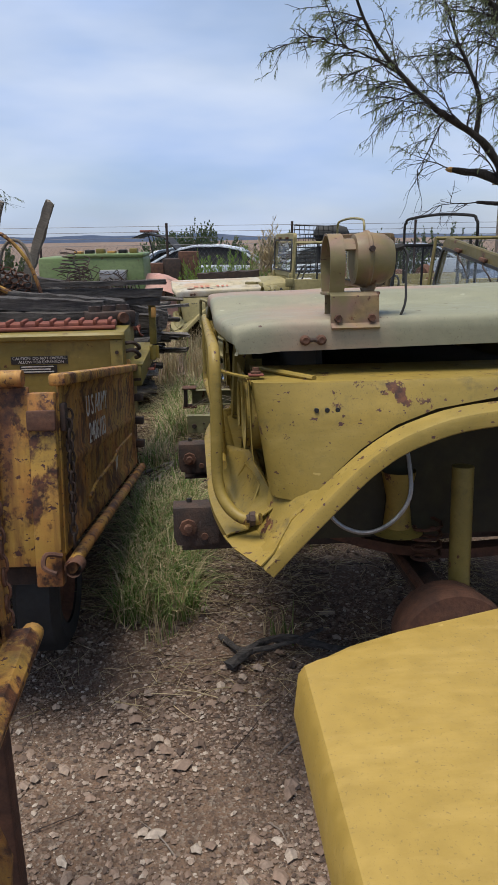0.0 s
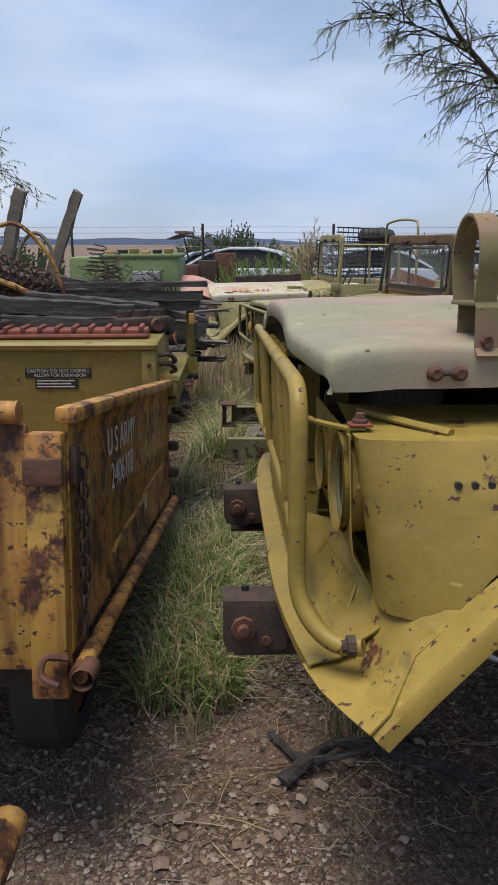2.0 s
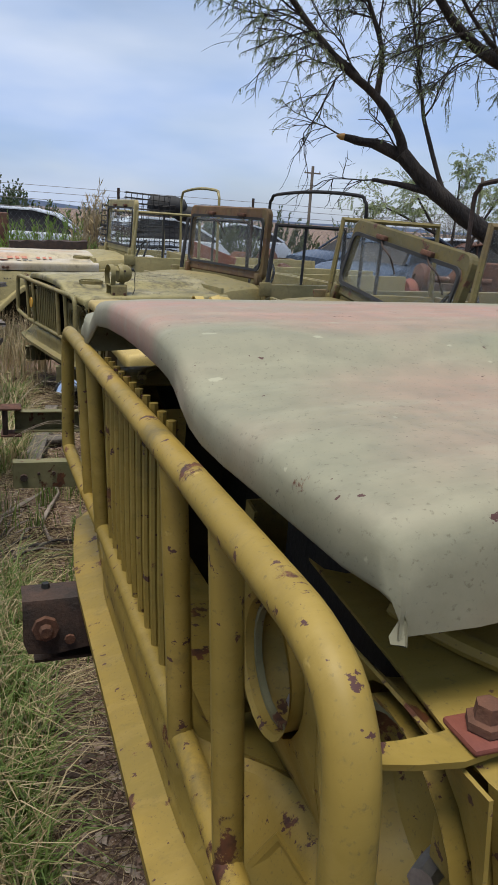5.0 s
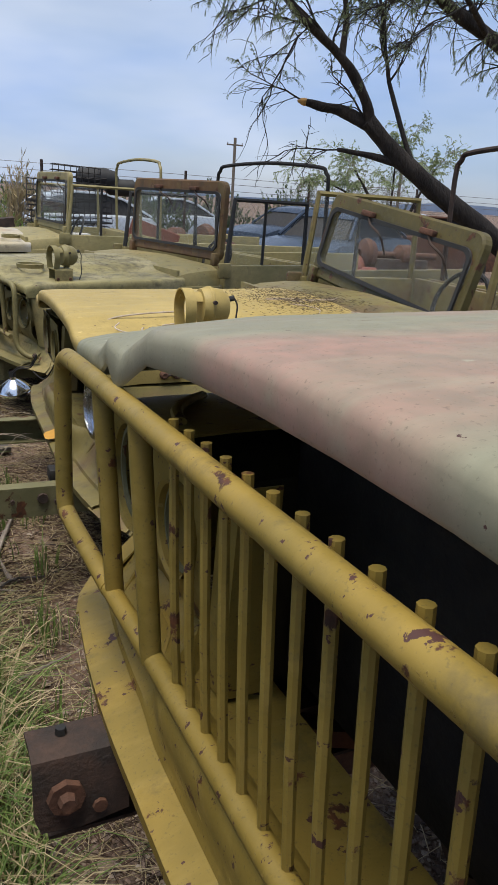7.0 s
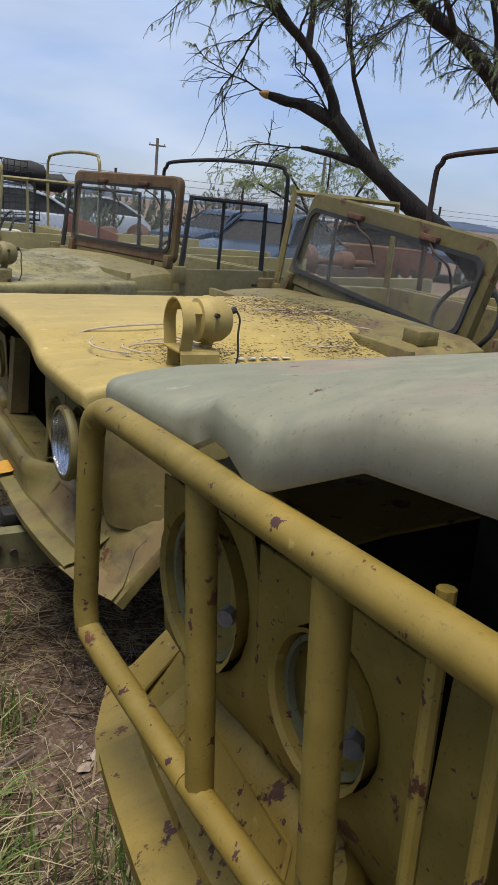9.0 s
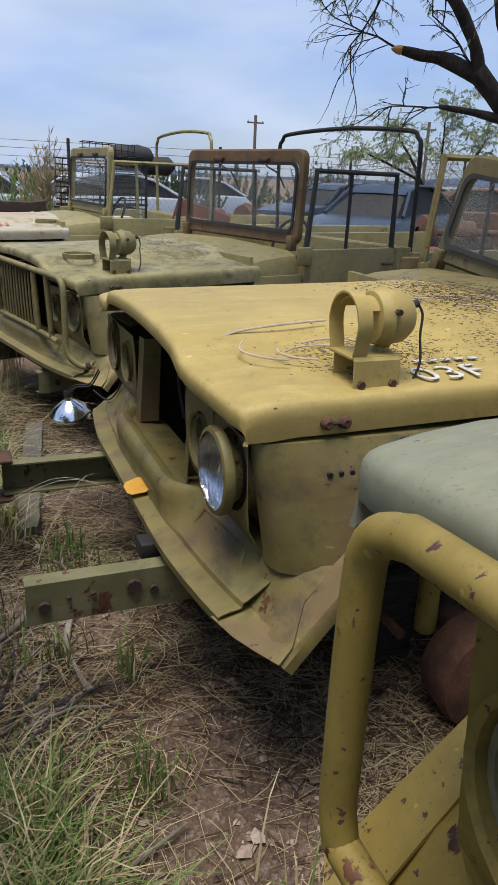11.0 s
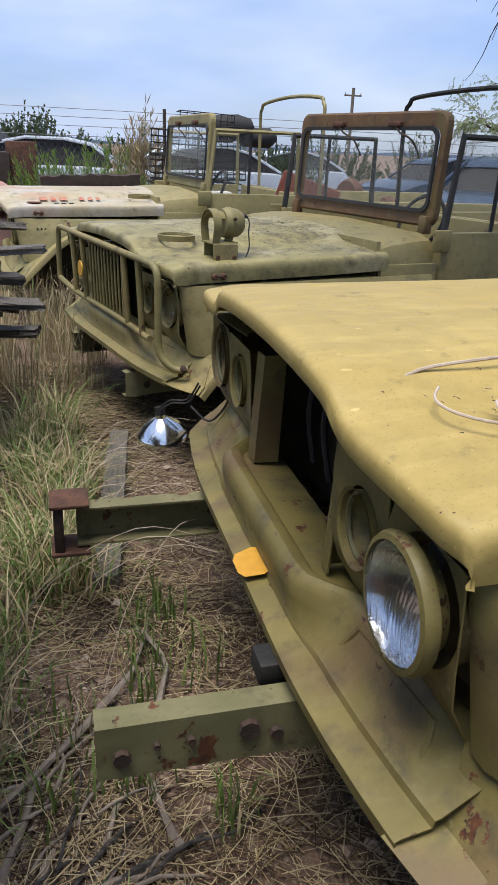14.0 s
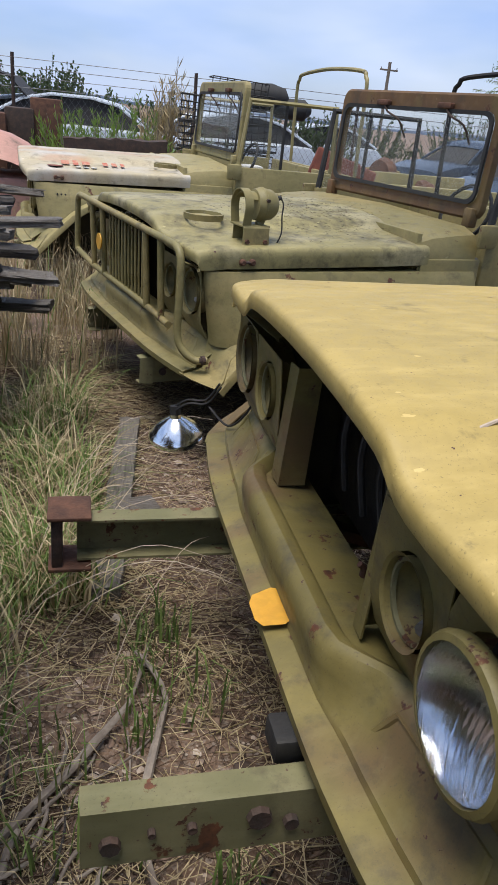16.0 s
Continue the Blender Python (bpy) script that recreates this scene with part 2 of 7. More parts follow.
def glass(name, tint, rough=0.03, alpha_dirt=0.0):
    m, n, l, b = material(name)
    b.inputs["Base Color"].default_value = (*tint, 1)
    b.inputs["Transmission Weight"].default_value, b.inputs["Roughness"].default_value, b.inputs["IOR"].default_value = 1.0, rough, 1.1
    if alpha_dirt:
        d = plain_dirt = n.new("ShaderNodeBsdfDiffuse")
        d.inputs["Color"].default_value = (0.42, 0.42, 0.38, 1)
        mx = n.new("ShaderNodeMixShader")
        f = noise_node(n, l, 5.0, 7.0, 0.65)
        l.new(ramp(n, l, f, (0.3, alpha_dirt * 0.4), (0.7, alpha_dirt * 1.6)), mx.inputs["Fac"])
        l.new(b.outputs["BSDF"], mx.inputs[1])
        l.new(plain_dirt.outputs["BSDF"], mx.inputs[2])
        l.new(mx.outputs["Shader"], n["Material Output"].inputs["Surface"])
    return m


M_GLASS = glass("dusty_window_glass", (0.95, 0.97, 0.97), 0.02, 0.045)
M_LENS = glass("fluted_lamp_lens", (0.95, 0.97, 1.0), 0.2)
n, l = M_LENS.node_tree.nodes, M_LENS.node_tree.links
flutes = n.new("ShaderNodeTexWave")
flutes.bands_direction = "Y"
flutes.inputs["Scale"].default_value, flutes.inputs["Distortion"].default_value = 34.0, 0.6
lens_co = n.new("ShaderNodeTexCoord")
l.new(lens_co.outputs["Object"], flutes.inputs["Vector"])
bumped(n, l, n["Principled BSDF"], flutes.outputs["Fac"], 0.9, 0.006)
m, n, l, b = material("bright_reflector")
b.inputs["Base Color"].default_value = (0.85, 0.87, 0.9, 1)
b.inputs["Metallic"].default_value, b.inputs["Roughness"].default_value = 1.0, 0.16
M_CHROME = m


def leaf_material(name, a, c):
    m, n, l, b = material(name)
    geo = n.new("ShaderNodeNewGeometry")
    col = mixed(n, l, geo.outputs["Random Per Island"], a, c)
    l.new(col, b.inputs["Base Color"])
    b.inputs["Roughness"].default_value = 0.65
    t = n.new("ShaderNodeBsdfTranslucent")
    l.new(col, t.inputs["Color"])
    mx = n.new("ShaderNodeMixShader")
    mx.inputs["Fac"].default_value = 0.3
    l.new(b.outputs["BSDF"], mx.inputs[1])
    l.new(t.outputs["BSDF"], mx.inputs[2])
    l.new(mx.outputs["Shader"], n["Material Output"].inputs["Surface"])
    return m


M_LEAF = leaf_material("mesquite_leaf", (0.13, 0.165, 0.065), (0.24, 0.28, 0.14))
M_PALE_LEAF = leaf_material("pale_green_leaf", (0.20, 0.26, 0.11), (0.34, 0.40, 0.20))
M_GRASS = leaf_material("green_grass", (0.085, 0.145, 0.03), (0.20, 0.28, 0.075))
M_HAY = leaf_material("straw_grass", (0.32, 0.25, 0.13), (0.60, 0.50, 0.32))
M_LITTER = leaf_material("brown_stem_litter", (0.045, 0.026, 0.018), (0.15, 0.095, 0.06))
M_SHRUB = leaf_material("bright_green_shrub", (0.13, 0.22, 0.03), (0.22, 0.33, 0.06))
M_BUSH = leaf_material("dull_green_bush", (0.055, 0.085, 0.03), (0.10, 0.135, 0.055))

# gravelly earth: warm grey-brown with fine grit, dark damp patches and pale sand
m, n, l, b = material("gravelly_earth")
f1 = noise_node(n, l, 1.1, 6.0, 0.6)
f2 = noise_node(n, l, 28.0, 8.0, 0.7)
vor = n.new("ShaderNodeTexVoronoi")
vor.inputs["Scale"].default_value = 95.0
co = n.new("ShaderNodeTexCoord")
l.new(co.outputs["Object"], vor.inputs["Vector"])
col = mixed(n, l, ramp(n, l, f1, (0.38, 0.0), (0.62, 1.0)), (0.128, 0.076, 0.050), (0.235, 0.155, 0.106))
col = mixed(n, l, ramp(n, l, f2, (0.35, 0.75), (0.60, 0.0)), col, (0.065, 0.045, 0.035))
grit = ramp(n, l, vor.outputs["Color"], (0.55, 0.0), (0.95, 0.65))
col = mixed(n, l, grit, col, (0.33, 0.28, 0.23))
l.new(col, b.inputs["Base Color"])
b.inputs["Roughness"].default_value = 0.95
bumped(n, l, b, mixed(n, l, 0.5, f2, vor.outputs["Distance"]), 1.0, 0.02)
M_GROUND = m

# pebbles: many tones, one per stone
m, n, l, b = material("mixed_gravel_stone")
geo = n.new("ShaderNodeNewGeometry")
col = ramp(n, l, geo.outputs["Random Per Island"], (0.0, (0.06, 0.04, 0.032)), (0.3, (0.18, 0.122, 0.09)), (0.6, (0.27, 0.19, 0.145)), (0.88, (0.37, 0.29, 0.23)), (1.0, (0.52, 0.45, 0.38)))
f2 = noise_node(n, l, 60.0, 5.0)
col = mixed(n, l, ramp(n, l, f2, (0.35, 0.4), (0.65, 0.0)), col, (0.08, 0.06, 0.05))
l.new(col, b.inputs["Base Color"])
b.inputs["Roughness"].default_value = 0.9
bumped(n, l, b, f2, 0.4, 0.003)
M_STONE = m


# ---- mesh helpers ----
def part(name, bm, mat, parent=None, label="", smooth=True, m=None):
    """Links a bmesh as one mesh object under a thing or a part."""
    me = bpy.data.meshes.new(name)
    bmesh.ops.recalc_face_normals(bm, faces=bm.faces)
    bm.to_mesh(me)
    bm.free()
    if smooth:
        for p in me.polygons:
            p.use_smooth = True
        me.set_sharp_from_angle(angle=radians(38))
    me.materials.append(mat)
    ob = new(name, me)
    if parent:
        ob.parent = parent
    if m:
        ob.matrix_basis = m
    if label:
        tagged(ob, label)
    return ob


def thing(name, m, label, category, group="", kind=""):
    ob = new(name)
    ob.matrix_basis = m
    ob.empty_display_size = 0.1
    return tagged(ob, label, category, group, kind)


def box(x0, x1, y0, y1, z0, z1, bevel=0.004, bm=None, m=None):
    bm = bm or bmesh.new()
    vs = bmesh.ops.create_cube(bm, size=1.0)["verts"]
    for v in vs:
        v.co = Vector(((x0 + x1) / 2 + v.co.x * (x1 - x0), (y0 + y1) / 2 + v.co.y * (y1 - y0), (z0 + z1) / 2 + v.co.z * (z1 - z0)))
    if bevel:
        es = list({e for v in vs for e in v.link_edges})
        r = bmesh.ops.bevel(bm, geom=es, offset=bevel, segments=2, affect="EDGES", profile=0.5)
        vs = list({v for f in r["faces"] for v in f.verts} | {v for v in vs if v.is_valid})
    if m:
        bmesh.ops.transform(bm, matrix=m, verts=vs)
    return bm


def sheet(rows, thick=0.004, bm=None, closed=False):
    """A curved panel through rows of points, given thickness."""
    bm = bm or bmesh.new()
    g = [[bm.verts.new(p) for p in r] for r in rows]
    fs = []
    for i in range(len(g) - 1):
        k = len(g[i])
        for j in range(k if closed else k - 1):
            try:
                fs.append(bm.faces.new((g[i][j], g[i][(j + 1) % k], g[i + 1][(j + 1) % k], g[i + 1][j])))
            except ValueError:
                pass
    if thick:
        bmesh.ops.recalc_face_normals(bm, faces=fs)
        bmesh.ops.solidify(bm, geom=fs, thickness=thick)
    return bm


def smooth_path(pts, n=6):
    pts = [Vector(p) for p in pts]
    out = []
    for i in range(len(pts) - 1):
        p0, p1, p2, p3 = pts[max(i - 1, 0)], pts[i], pts[i + 1], pts[min(i + 2, len(pts) - 1)]
        for k in range(n):
            t = k / n
            out.append(0.5 * ((2 * p1) + (p2 - p0) * t + (2 * p0 - 5 * p1 + 4 * p2 - p3) * t * t + (3 * p1 - p0 - 3 * p2 + p3) * t ** 3))
    return out + [pts[-1]]


def tube(pts, r, seg=10, bm=None, smooth=0, squash=1.0, cap=True):
    """A round bar along points; r is one radius or one for each point."""
    bm = bm or bmesh.new()
    if smooth:
        if not isinstance(r, (int, float)):
            n_in = len(r)
            pts2 = smooth_path(pts, smooth)
            r = [r[min(int(k / smooth), n_in - 1)] * (1 - (k / smooth) % 1) + r[min(int(k / smooth) + 1, n_in - 1)] * ((k / smooth) % 1) for k in range(len(pts2))]
            pts = pts2
        else:
            pts = smooth_path(pts, smooth)
    pts = [Vector(p) for p in pts]
    rings, up = [], None
    for i, p in enumerate(pts):
        d = (pts[min(i + 1, len(pts) - 1)] - pts[max(i - 1, 0)]).normalized()
        if up is None:
            up = Vector((0, 0, 1)) if abs(d.z) < 0.9 else Vector((1, 0, 0))
        a = d.cross(up)
        a = a.normalized() if a.length > 1e-5 else Vector((1, 0, 0))
        up = a.cross(d).normalized()
        rr = r if isinstance(r, (int, float)) else r[i]
        rings.append([bm.verts.new(p + (a * math.cos(2 * math.pi * k / seg) + up * math.sin(2 * math.pi * k / seg) * squash) * rr) for k in range(seg)])
    for i in range(len(rings) - 1):
        for k in range(seg):
            bm.faces.new((rings[i][k], rings[i][(k + 1) % seg], rings[i + 1][(k + 1) % seg], rings[i + 1][k]))
    if cap:
        bm.faces.new(rings[0][::-1])
        bm.faces.new(rings[-1])
    return bm


def lathe(profile, seg=24, axis="x", at=(0, 0, 0), bm=None):
    """A turned shape: profile rows of (distance along the axis, radius)."""
    bm = bm or bmesh.new()
    at = Vector(at)
    rings = []
    for d, r in profile:
        ring = []
        for k in range(seg):
            c, s = math.cos(2 * math.pi * k / seg) * max(r, 1e-4), math.sin(2 * math.pi * k / seg) * max(r, 1e-4)
            v = (d, c, s) if axis == "x" else ((c, d, s) if axis == "y" else (c, s, d))
            ring.append(bm.verts.new(at + Vector(v)))
        rings.append(ring)
    for i in range(len(rings) - 1):
        for k in range(seg):
            bm.faces.new((rings[i][k], rings[i][(k + 1) % seg], rings[i + 1][(k + 1) % seg], rings[i + 1][k]))
    return bm


def text_part(name, body, size, mat, parent, m, label=""):
    cu = bpy.data.curves.new(name, "FONT")
    cu.body, cu.size, cu.extrude, cu.align_x = body, size, 0.0008, "LEFT"
    tmp = bpy.data.objects.new(name, cu)
    me = bpy.data.meshes.new_from_object(tmp)
    bpy.data.objects.remove(tmp)
    me.materials.clear()
    me.materials.append(mat)
    ob = new(name, me)
    ob.parent, ob.matrix_basis = parent, m
    return tagged(ob, label) if label else ob


def lerp_curve(pts, x):
    for (x0, v0), (x1, v1) in zip(pts, pts[1:]):
        if x <= x1:
            t = max(0.0, (x - x0) / (x1 - x0))
            return v0 + (v1 - v0) * t
    return pts[-1][1]


def ground_z(x, y):
    """Height of the ground: a gentle rise along the walk, with small humps."""
    base = lerp_curve([(-50, -0.17), (1.0, -0.16), (3.0, -0.12), (5.3, -0.02), (8.0, 0.0), (60, 0.0)], y)
    h = noise.noise(Vector((x * 0.9, y * 0.9, 0.3))) * 0.03 + noise.noise(Vector((x * 3.1, y * 3.1, 1.7))) * 0.012
    return base + h * max(0.0, 1 - max(abs(x), abs(y - 6)) / 30)


# ---- ground ----
def build_ground():
    xs = sorted({-3000, -800, -250, -90, -40, -22, -14, -10, -8, 8, 10, 14, 22, 40, 90, 250, 800, 3000} | {round(-7 + 0.12 * k, 2) for k in range(118)})
    ys = sorted({-3000, -800, -250, -90, -40, -22, -14, -9, -6, 19, 22, 26, 32, 45, 90, 250, 800, 3000} | {round(-4 + 0.12 * k, 2) for k in range(180)})
    bm = sheet([[(x, y, ground_z(x, y)) for x in xs] for y in ys], 0)
    return tagged(part("ground", bm, M_GROUND), "bare gravelly brown earth of a salvage yard", "ground", kind="structure")


build_ground()

# ---- trucks ----
W = 1.78
ARCH = [(0.095, -0.03), (0.18, 0.055), (0.28, 0.15), (0.37, 0.232), (0.46, 0.297), (0.55, 0.337), (0.66, 0.368), (0.83, 0.385), (1.0, 0.38), (1.18, 0.35), (1.34, 0.28), (1.48, 0.17), (1.58, 0.03), (1.64, -0.12)]


def mirrored(pts, flip):
    return [(x, W - y if flip else y, z) for x, y, z in pts]


def hood_mesh(sweep=0.042, length=1.31):
    """Flat side shelves, a ramp to the raised centre and a narrow turned-down lip; the corners sweep back."""
    half = [(0.0, 0.452), (-0.003, 0.50), (-0.001, 0.522), (0.005, 0.535), (0.015, 0.542), (0.05, 0.547), (0.12, 0.553), (0.2, 0.559), (0.28, 0.564), (0.34, 0.568), (0.37, 0.574), (0.40, 0.588), (0.43, 0.604), (0.46, 0.613), (0.52, 0.620), (0.65, 0.628), (0.8, 0.633)]
    cross = half + [(W - y, z) for y, z in half[::-1]]
    rows = []
    for x, d in ((0.004, 0.052), (0.0, 0.046), (0.0, 0.018), (0.003, 0.009), (0.010, 0.004), (0.022, 0.002), (0.07, 0.001), (0.14, 0.0), (0.24, 0.0), (0.4, -0.003), (0.6, -0.006), (0.8, -0.009), (1.0, -0.012), (1.2, -0.018), (length, -0.02)):
        row = []
        for y, z in cross:
            s = max(0.0, min(y, W - y))
            back = sweep * (1 - min(1.0, s / 0.47)) ** 1.25 + 0.018 * max(0.0, 1 - s / 0.05) ** 2
            back *= max(0.0, 1 - x / length)
            dip = 0.016 * max(0.0, 1 - x / 0.16) ** 2 * (1 - min(1.0, max(0.0, s - 0.3) / 0.15) * 0.6)
            row.append((x + back, y, max(z - d - dip, 0.446) if s < 0.03 else z - d - dip))
        rows.append(row)
    return sheet(rows, 0.004)


def crumple(ob, y0, amount):
    """Pushes a small dent with ragged creases into the front edge of a hood."""
    for v in ob.data.vertices:
        f = math.exp(-((v.co.y - y0) / 0.09) ** 2) * max(0.0, 1 - v.co.x / 0.2)
        v.co.z -= amount * f * (1 + 0.8 * noise.noise(v.co * 24))
        v.co.x += 0.4 * amount * f * noise.noise(v.co * 18 + Vector((4, 4, 4)))


def fender_side(flip):
    xs = [0.098, 0.102, 0.12, 0.16, 0.205, 0.245, 0.28, 0.33, 0.40, 0.5, 0.62, 0.8, 1.0, 1.18, 1.34, 1.48, 1.58, 1.62]
    rows = []
    for x in xs:
        zb = 0.108 if x <= 0.235 else lerp_curve(ARCH, x) + 0.004
        zb = zb + max(0.0, 0.105 - x) * 0.5
        yt = lerp_curve([(0.098, 0.05), (0.102, 0.02), (0.12, 0.004), (0.2, -0.008), (0.5, -0.012), (1.7, -0.012)], x)
        yb = lerp_curve([(0.098, 0.03), (0.102, -0.005), (0.12, -0.03), (0.2, -0.075), (0.28, -0.105), (0.5, -0.115), (1.7, -0.115)], x)
        xl = 0.05 * max(0.0, 1 - (x - 0.075) / 0.25)
        row = []
        for k in range(9):
            t = k / 8
            z = 0.44 * (1 - t) + zb * t
            crease = 0.010 * math.exp(-((z - 0.345) / 0.022) ** 2) * min(1.0, max(0.0, (x - 0.2) / 0.1))
            drop = (0.44 - z) / 0.31
            row.append((x + xl * drop, yt + (yb - yt) * min(1.0, drop) ** 0.8 - crease, z))
        # top flange turned inwards
        row.insert(0, (x, yt + 0.02, 0.441))
        row.insert(0, (x + 0.01, yt + 0.15, 0.444))
        row.insert(0, (x + 0.02, yt + 0.34, 0.450))
        rows.append(mirrored(row, flip))
    return sheet(rows, 0.004)


def fender_flare(flip):
    path = smooth_path([(x, 0, z) for x, z in ARCH], 3)
    rows = []
    for i, p in enumerate(path):
        d = (path[min(i + 1, len(path) - 1)] - path[max(i - 1, 0)]).normalized()
        nrm = Vector((d.z, 0, -d.x))
        row = []
        wd = 0.05 + 0.035 * max(0.0, 1 - i / 9)
        for off, y in ((-0.004, -0.10), (0.0, -0.118), (0.004, -0.118 - 0.5 * wd), (0.010, -0.118 - 0.9 * wd), (0.02, -0.118 - wd), (0.05, -0.118 - wd), (0.054, -0.112 - wd)):
            q = p + nrm * off
            row.append((q.x, y, q.z))
        rows.append(mirrored(row, flip))
    return sheet(rows, 0.004)


def corner_plate(flip):
    bm = sheet([mirrored(r, flip) for r in (
        [(0.004, 0.02, -0.022), (0.03, -0.07, -0.028), (0.065, -0.14, -0.032), (0.098, -0.20, -0.034)],
        [(0.10, 0.03, 0.0), (0.12, -0.06, -0.01), (0.13, -0.12, -0.015), (0.135, -0.19, -0.0)],
        [(0.14, 0.04, 0.06), (0.16, -0.03, 0.055), (0.18, -0.085, 0.058), (0.195, -0.118, 0.068)],
        [(0.15, 0.05, 0.12), (0.175, 0.0, 0.122), (0.225, -0.06, 0.13), (0.285, -0.108, 0.15)])], 0.004)
    return bm


def valance():
    bay = [(-0.030, -0.034), (-0.032, -0.008), (-0.020, -0.002), (0.030, 0.008), (0.034, 0.022), (0.044, 0.028), (0.085, 0.085), (0.10, 0.118), (0.118, 0.138), (0.14, 0.142), (0.16, 0.13), (0.17, 0.11), (0.215, 0.10)]
    mid = [(-0.030, -0.034), (-0.032, -0.008), (-0.020, -0.002), (0.018, 0.007), (0.020, 0.021), (0.022, 0.028), (0.010, 0.080), (0.010, 0.112), (0.018, 0.132), (0.034, 0.142), (0.056, 0.138), (0.074, 0.118), (0.205, 0.10)]
    ys = [-0.005, 0.03, 0.10, 0.22, 0.34, 0.41, 0.45, 0.49, 0.53, 0.58, 0.7, 0.86]
    ys += [W - y for y in ys[::-1]]
    rows = []
    for y in ys:
        s = min(y, W - y)
        u = min(1.0, max(0.0, (s - 0.40) / 0.16))
        u = u * u * (3 - 2 * u)
        rows.append([(a[0] + (b[0] - a[0]) * u + 0.045 * max(0, 1 - s / 0.5) ** 2 + (0.03 if s < 0.06 and k > 5 else 0.0), y, (a[1] + (b[1] - a[1]) * u) * (0.9 if s < 0.06 and k > 4 else 1.0)) for k, (a, b) in enumerate(zip(bay, mid))])
    return sheet(rows, 0.004)


def lamp_panel(flip, far_blackout=True):
    """Headlamp bay: a plate with two round openings."""
    bm = bmesh.new()
    holes = [(0.15, 0.325, 0.112), (0.41, 0.315, 0.085)]
    seg = 20
    x0 = 0.095
    cells = [(0.03, 0.285, 0), (0.285, 0.55, 1)]
    for y0, y1, h in cells:
        cy, cz, r = holes[h]
        z0, z1 = 0.12, 0.442
        inner, outer, deep = [], [], []
        for k in range(seg):
            a = 2 * math.pi * (k + 0.5) / seg
            c, s = math.cos(a), math.sin(a)
            inner.append((x0 + 0.004, cy + r * c, cz + r * s))
            deep.append((x0 + 0.05, cy + r * 0.93 * c, cz + r * 0.93 * s))
            tx = ((y1 - cy) / c if c > 0 else (y0 - cy) / c) if abs(c) > 1e-6 else 9
            tz = ((z1 - cz) / s if s > 0 else (z0 - cz) / s) if abs(s) > 1e-6 else 9
            t = min(tx, tz)
            outer.append((x0 + 0.012 * (1 - (cz + t * s) / 0.3) + 0.045 * max(0.0, (0.21 - cz - t * s) / 0.09), cy + t * c, cz + t * s))
        rows = [mirrored(outer, flip), mirrored(inner, flip), mirrored(deep, flip)]
        sheet(rows, 0.003, bm, closed=True)
    return bm


def headlamp(parent, flip, lens=True):
    y = W - 0.15 if flip else 0.15
    lamp = part("headlight", lathe([(0.10, 0.114), (0.085, 0.117), (0.075, 0.112), (0.072, 0.102), (0.09, 0.1), (0.13, 0.085)], 28, "x", (-0.035, y, 0.325)), M_B, parent, "round sealed-beam headlight in an olive ring")
    if lens:
        part("lens", lathe([(0.078, 0.101), (0.066, 0.085), (0.06, 0.055), (0.057, 0.025), (0.056, 0.0)], 28, "x", (-0.035, y, 0.325)), M_LENS, lamp, "clear fluted glass lens")
        part("reflector", lathe([(0.082, 0.099), (0.10, 0.088), (0.125, 0.06), (0.14, 0.025), (0.142, 0.0)], 28, "x", (-0.035, y, 0.325)), M_CHROME, lamp, "bright silvered reflector")
        for k in range(-7, 8):
            yy = k * 0.0125
            hh = math.sqrt(max(0.0, 0.092 ** 2 - yy ** 2))
            pts = [(0.023 + 0.016 * ((yy ** 2 + zz ** 2) / 0.0092), y + yy, 0.325 + zz) for zz in (-hh, -hh * 0.5, 0.0, hh * 0.5, hh)]
            part("flute", tube(pts, 0.0022, 4), M_LENS, lamp)
    return lamp


def lamp_bucket(parent, flip, paint, yy, r, z=0.325):
    y = W - yy if flip else yy
    bk = part("lamp_bucket", lathe([(0.135, r * 1.0), (0.14, r * 0.92), (0.17, r * 0.9), (0.20, r * 0.75), (0.215, r * 0.4), (0.216, 0.0)], 24, "x", (-0.055, y, z)), paint, parent, "empty lamp bucket with bare socket")
    part("ring", lathe([(0.158, r * 0.9), (0.150, r * 0.88), (0.150, r * 0.8), (0.158, r * 0.79)], 24, "x", (-0.055, y, z)), M_RAIL, bk, "pale retaining ring")
    part("socket", tube([(0.16, y - 0.01, z - 0.02), (0.125, y - 0.02, z - 0.035), (0.11, y - 0.03, z - 0.035)], 0.012, 8), M_STEEL, bk)
    part("mount_plate", box(0.12, 0.125, y - r * 0.45, y - r * 0.2, z - 0.02, z + 0.035, 0.002), paint, bk)
    part("bolt", lathe([(0.2, 0.0), (0.2, 0.008), (0.215, 0.008)], 6, "x", (-0.055, y + r * 0.3, z + r * 0.4)), M_RUST, bk)
    return bk


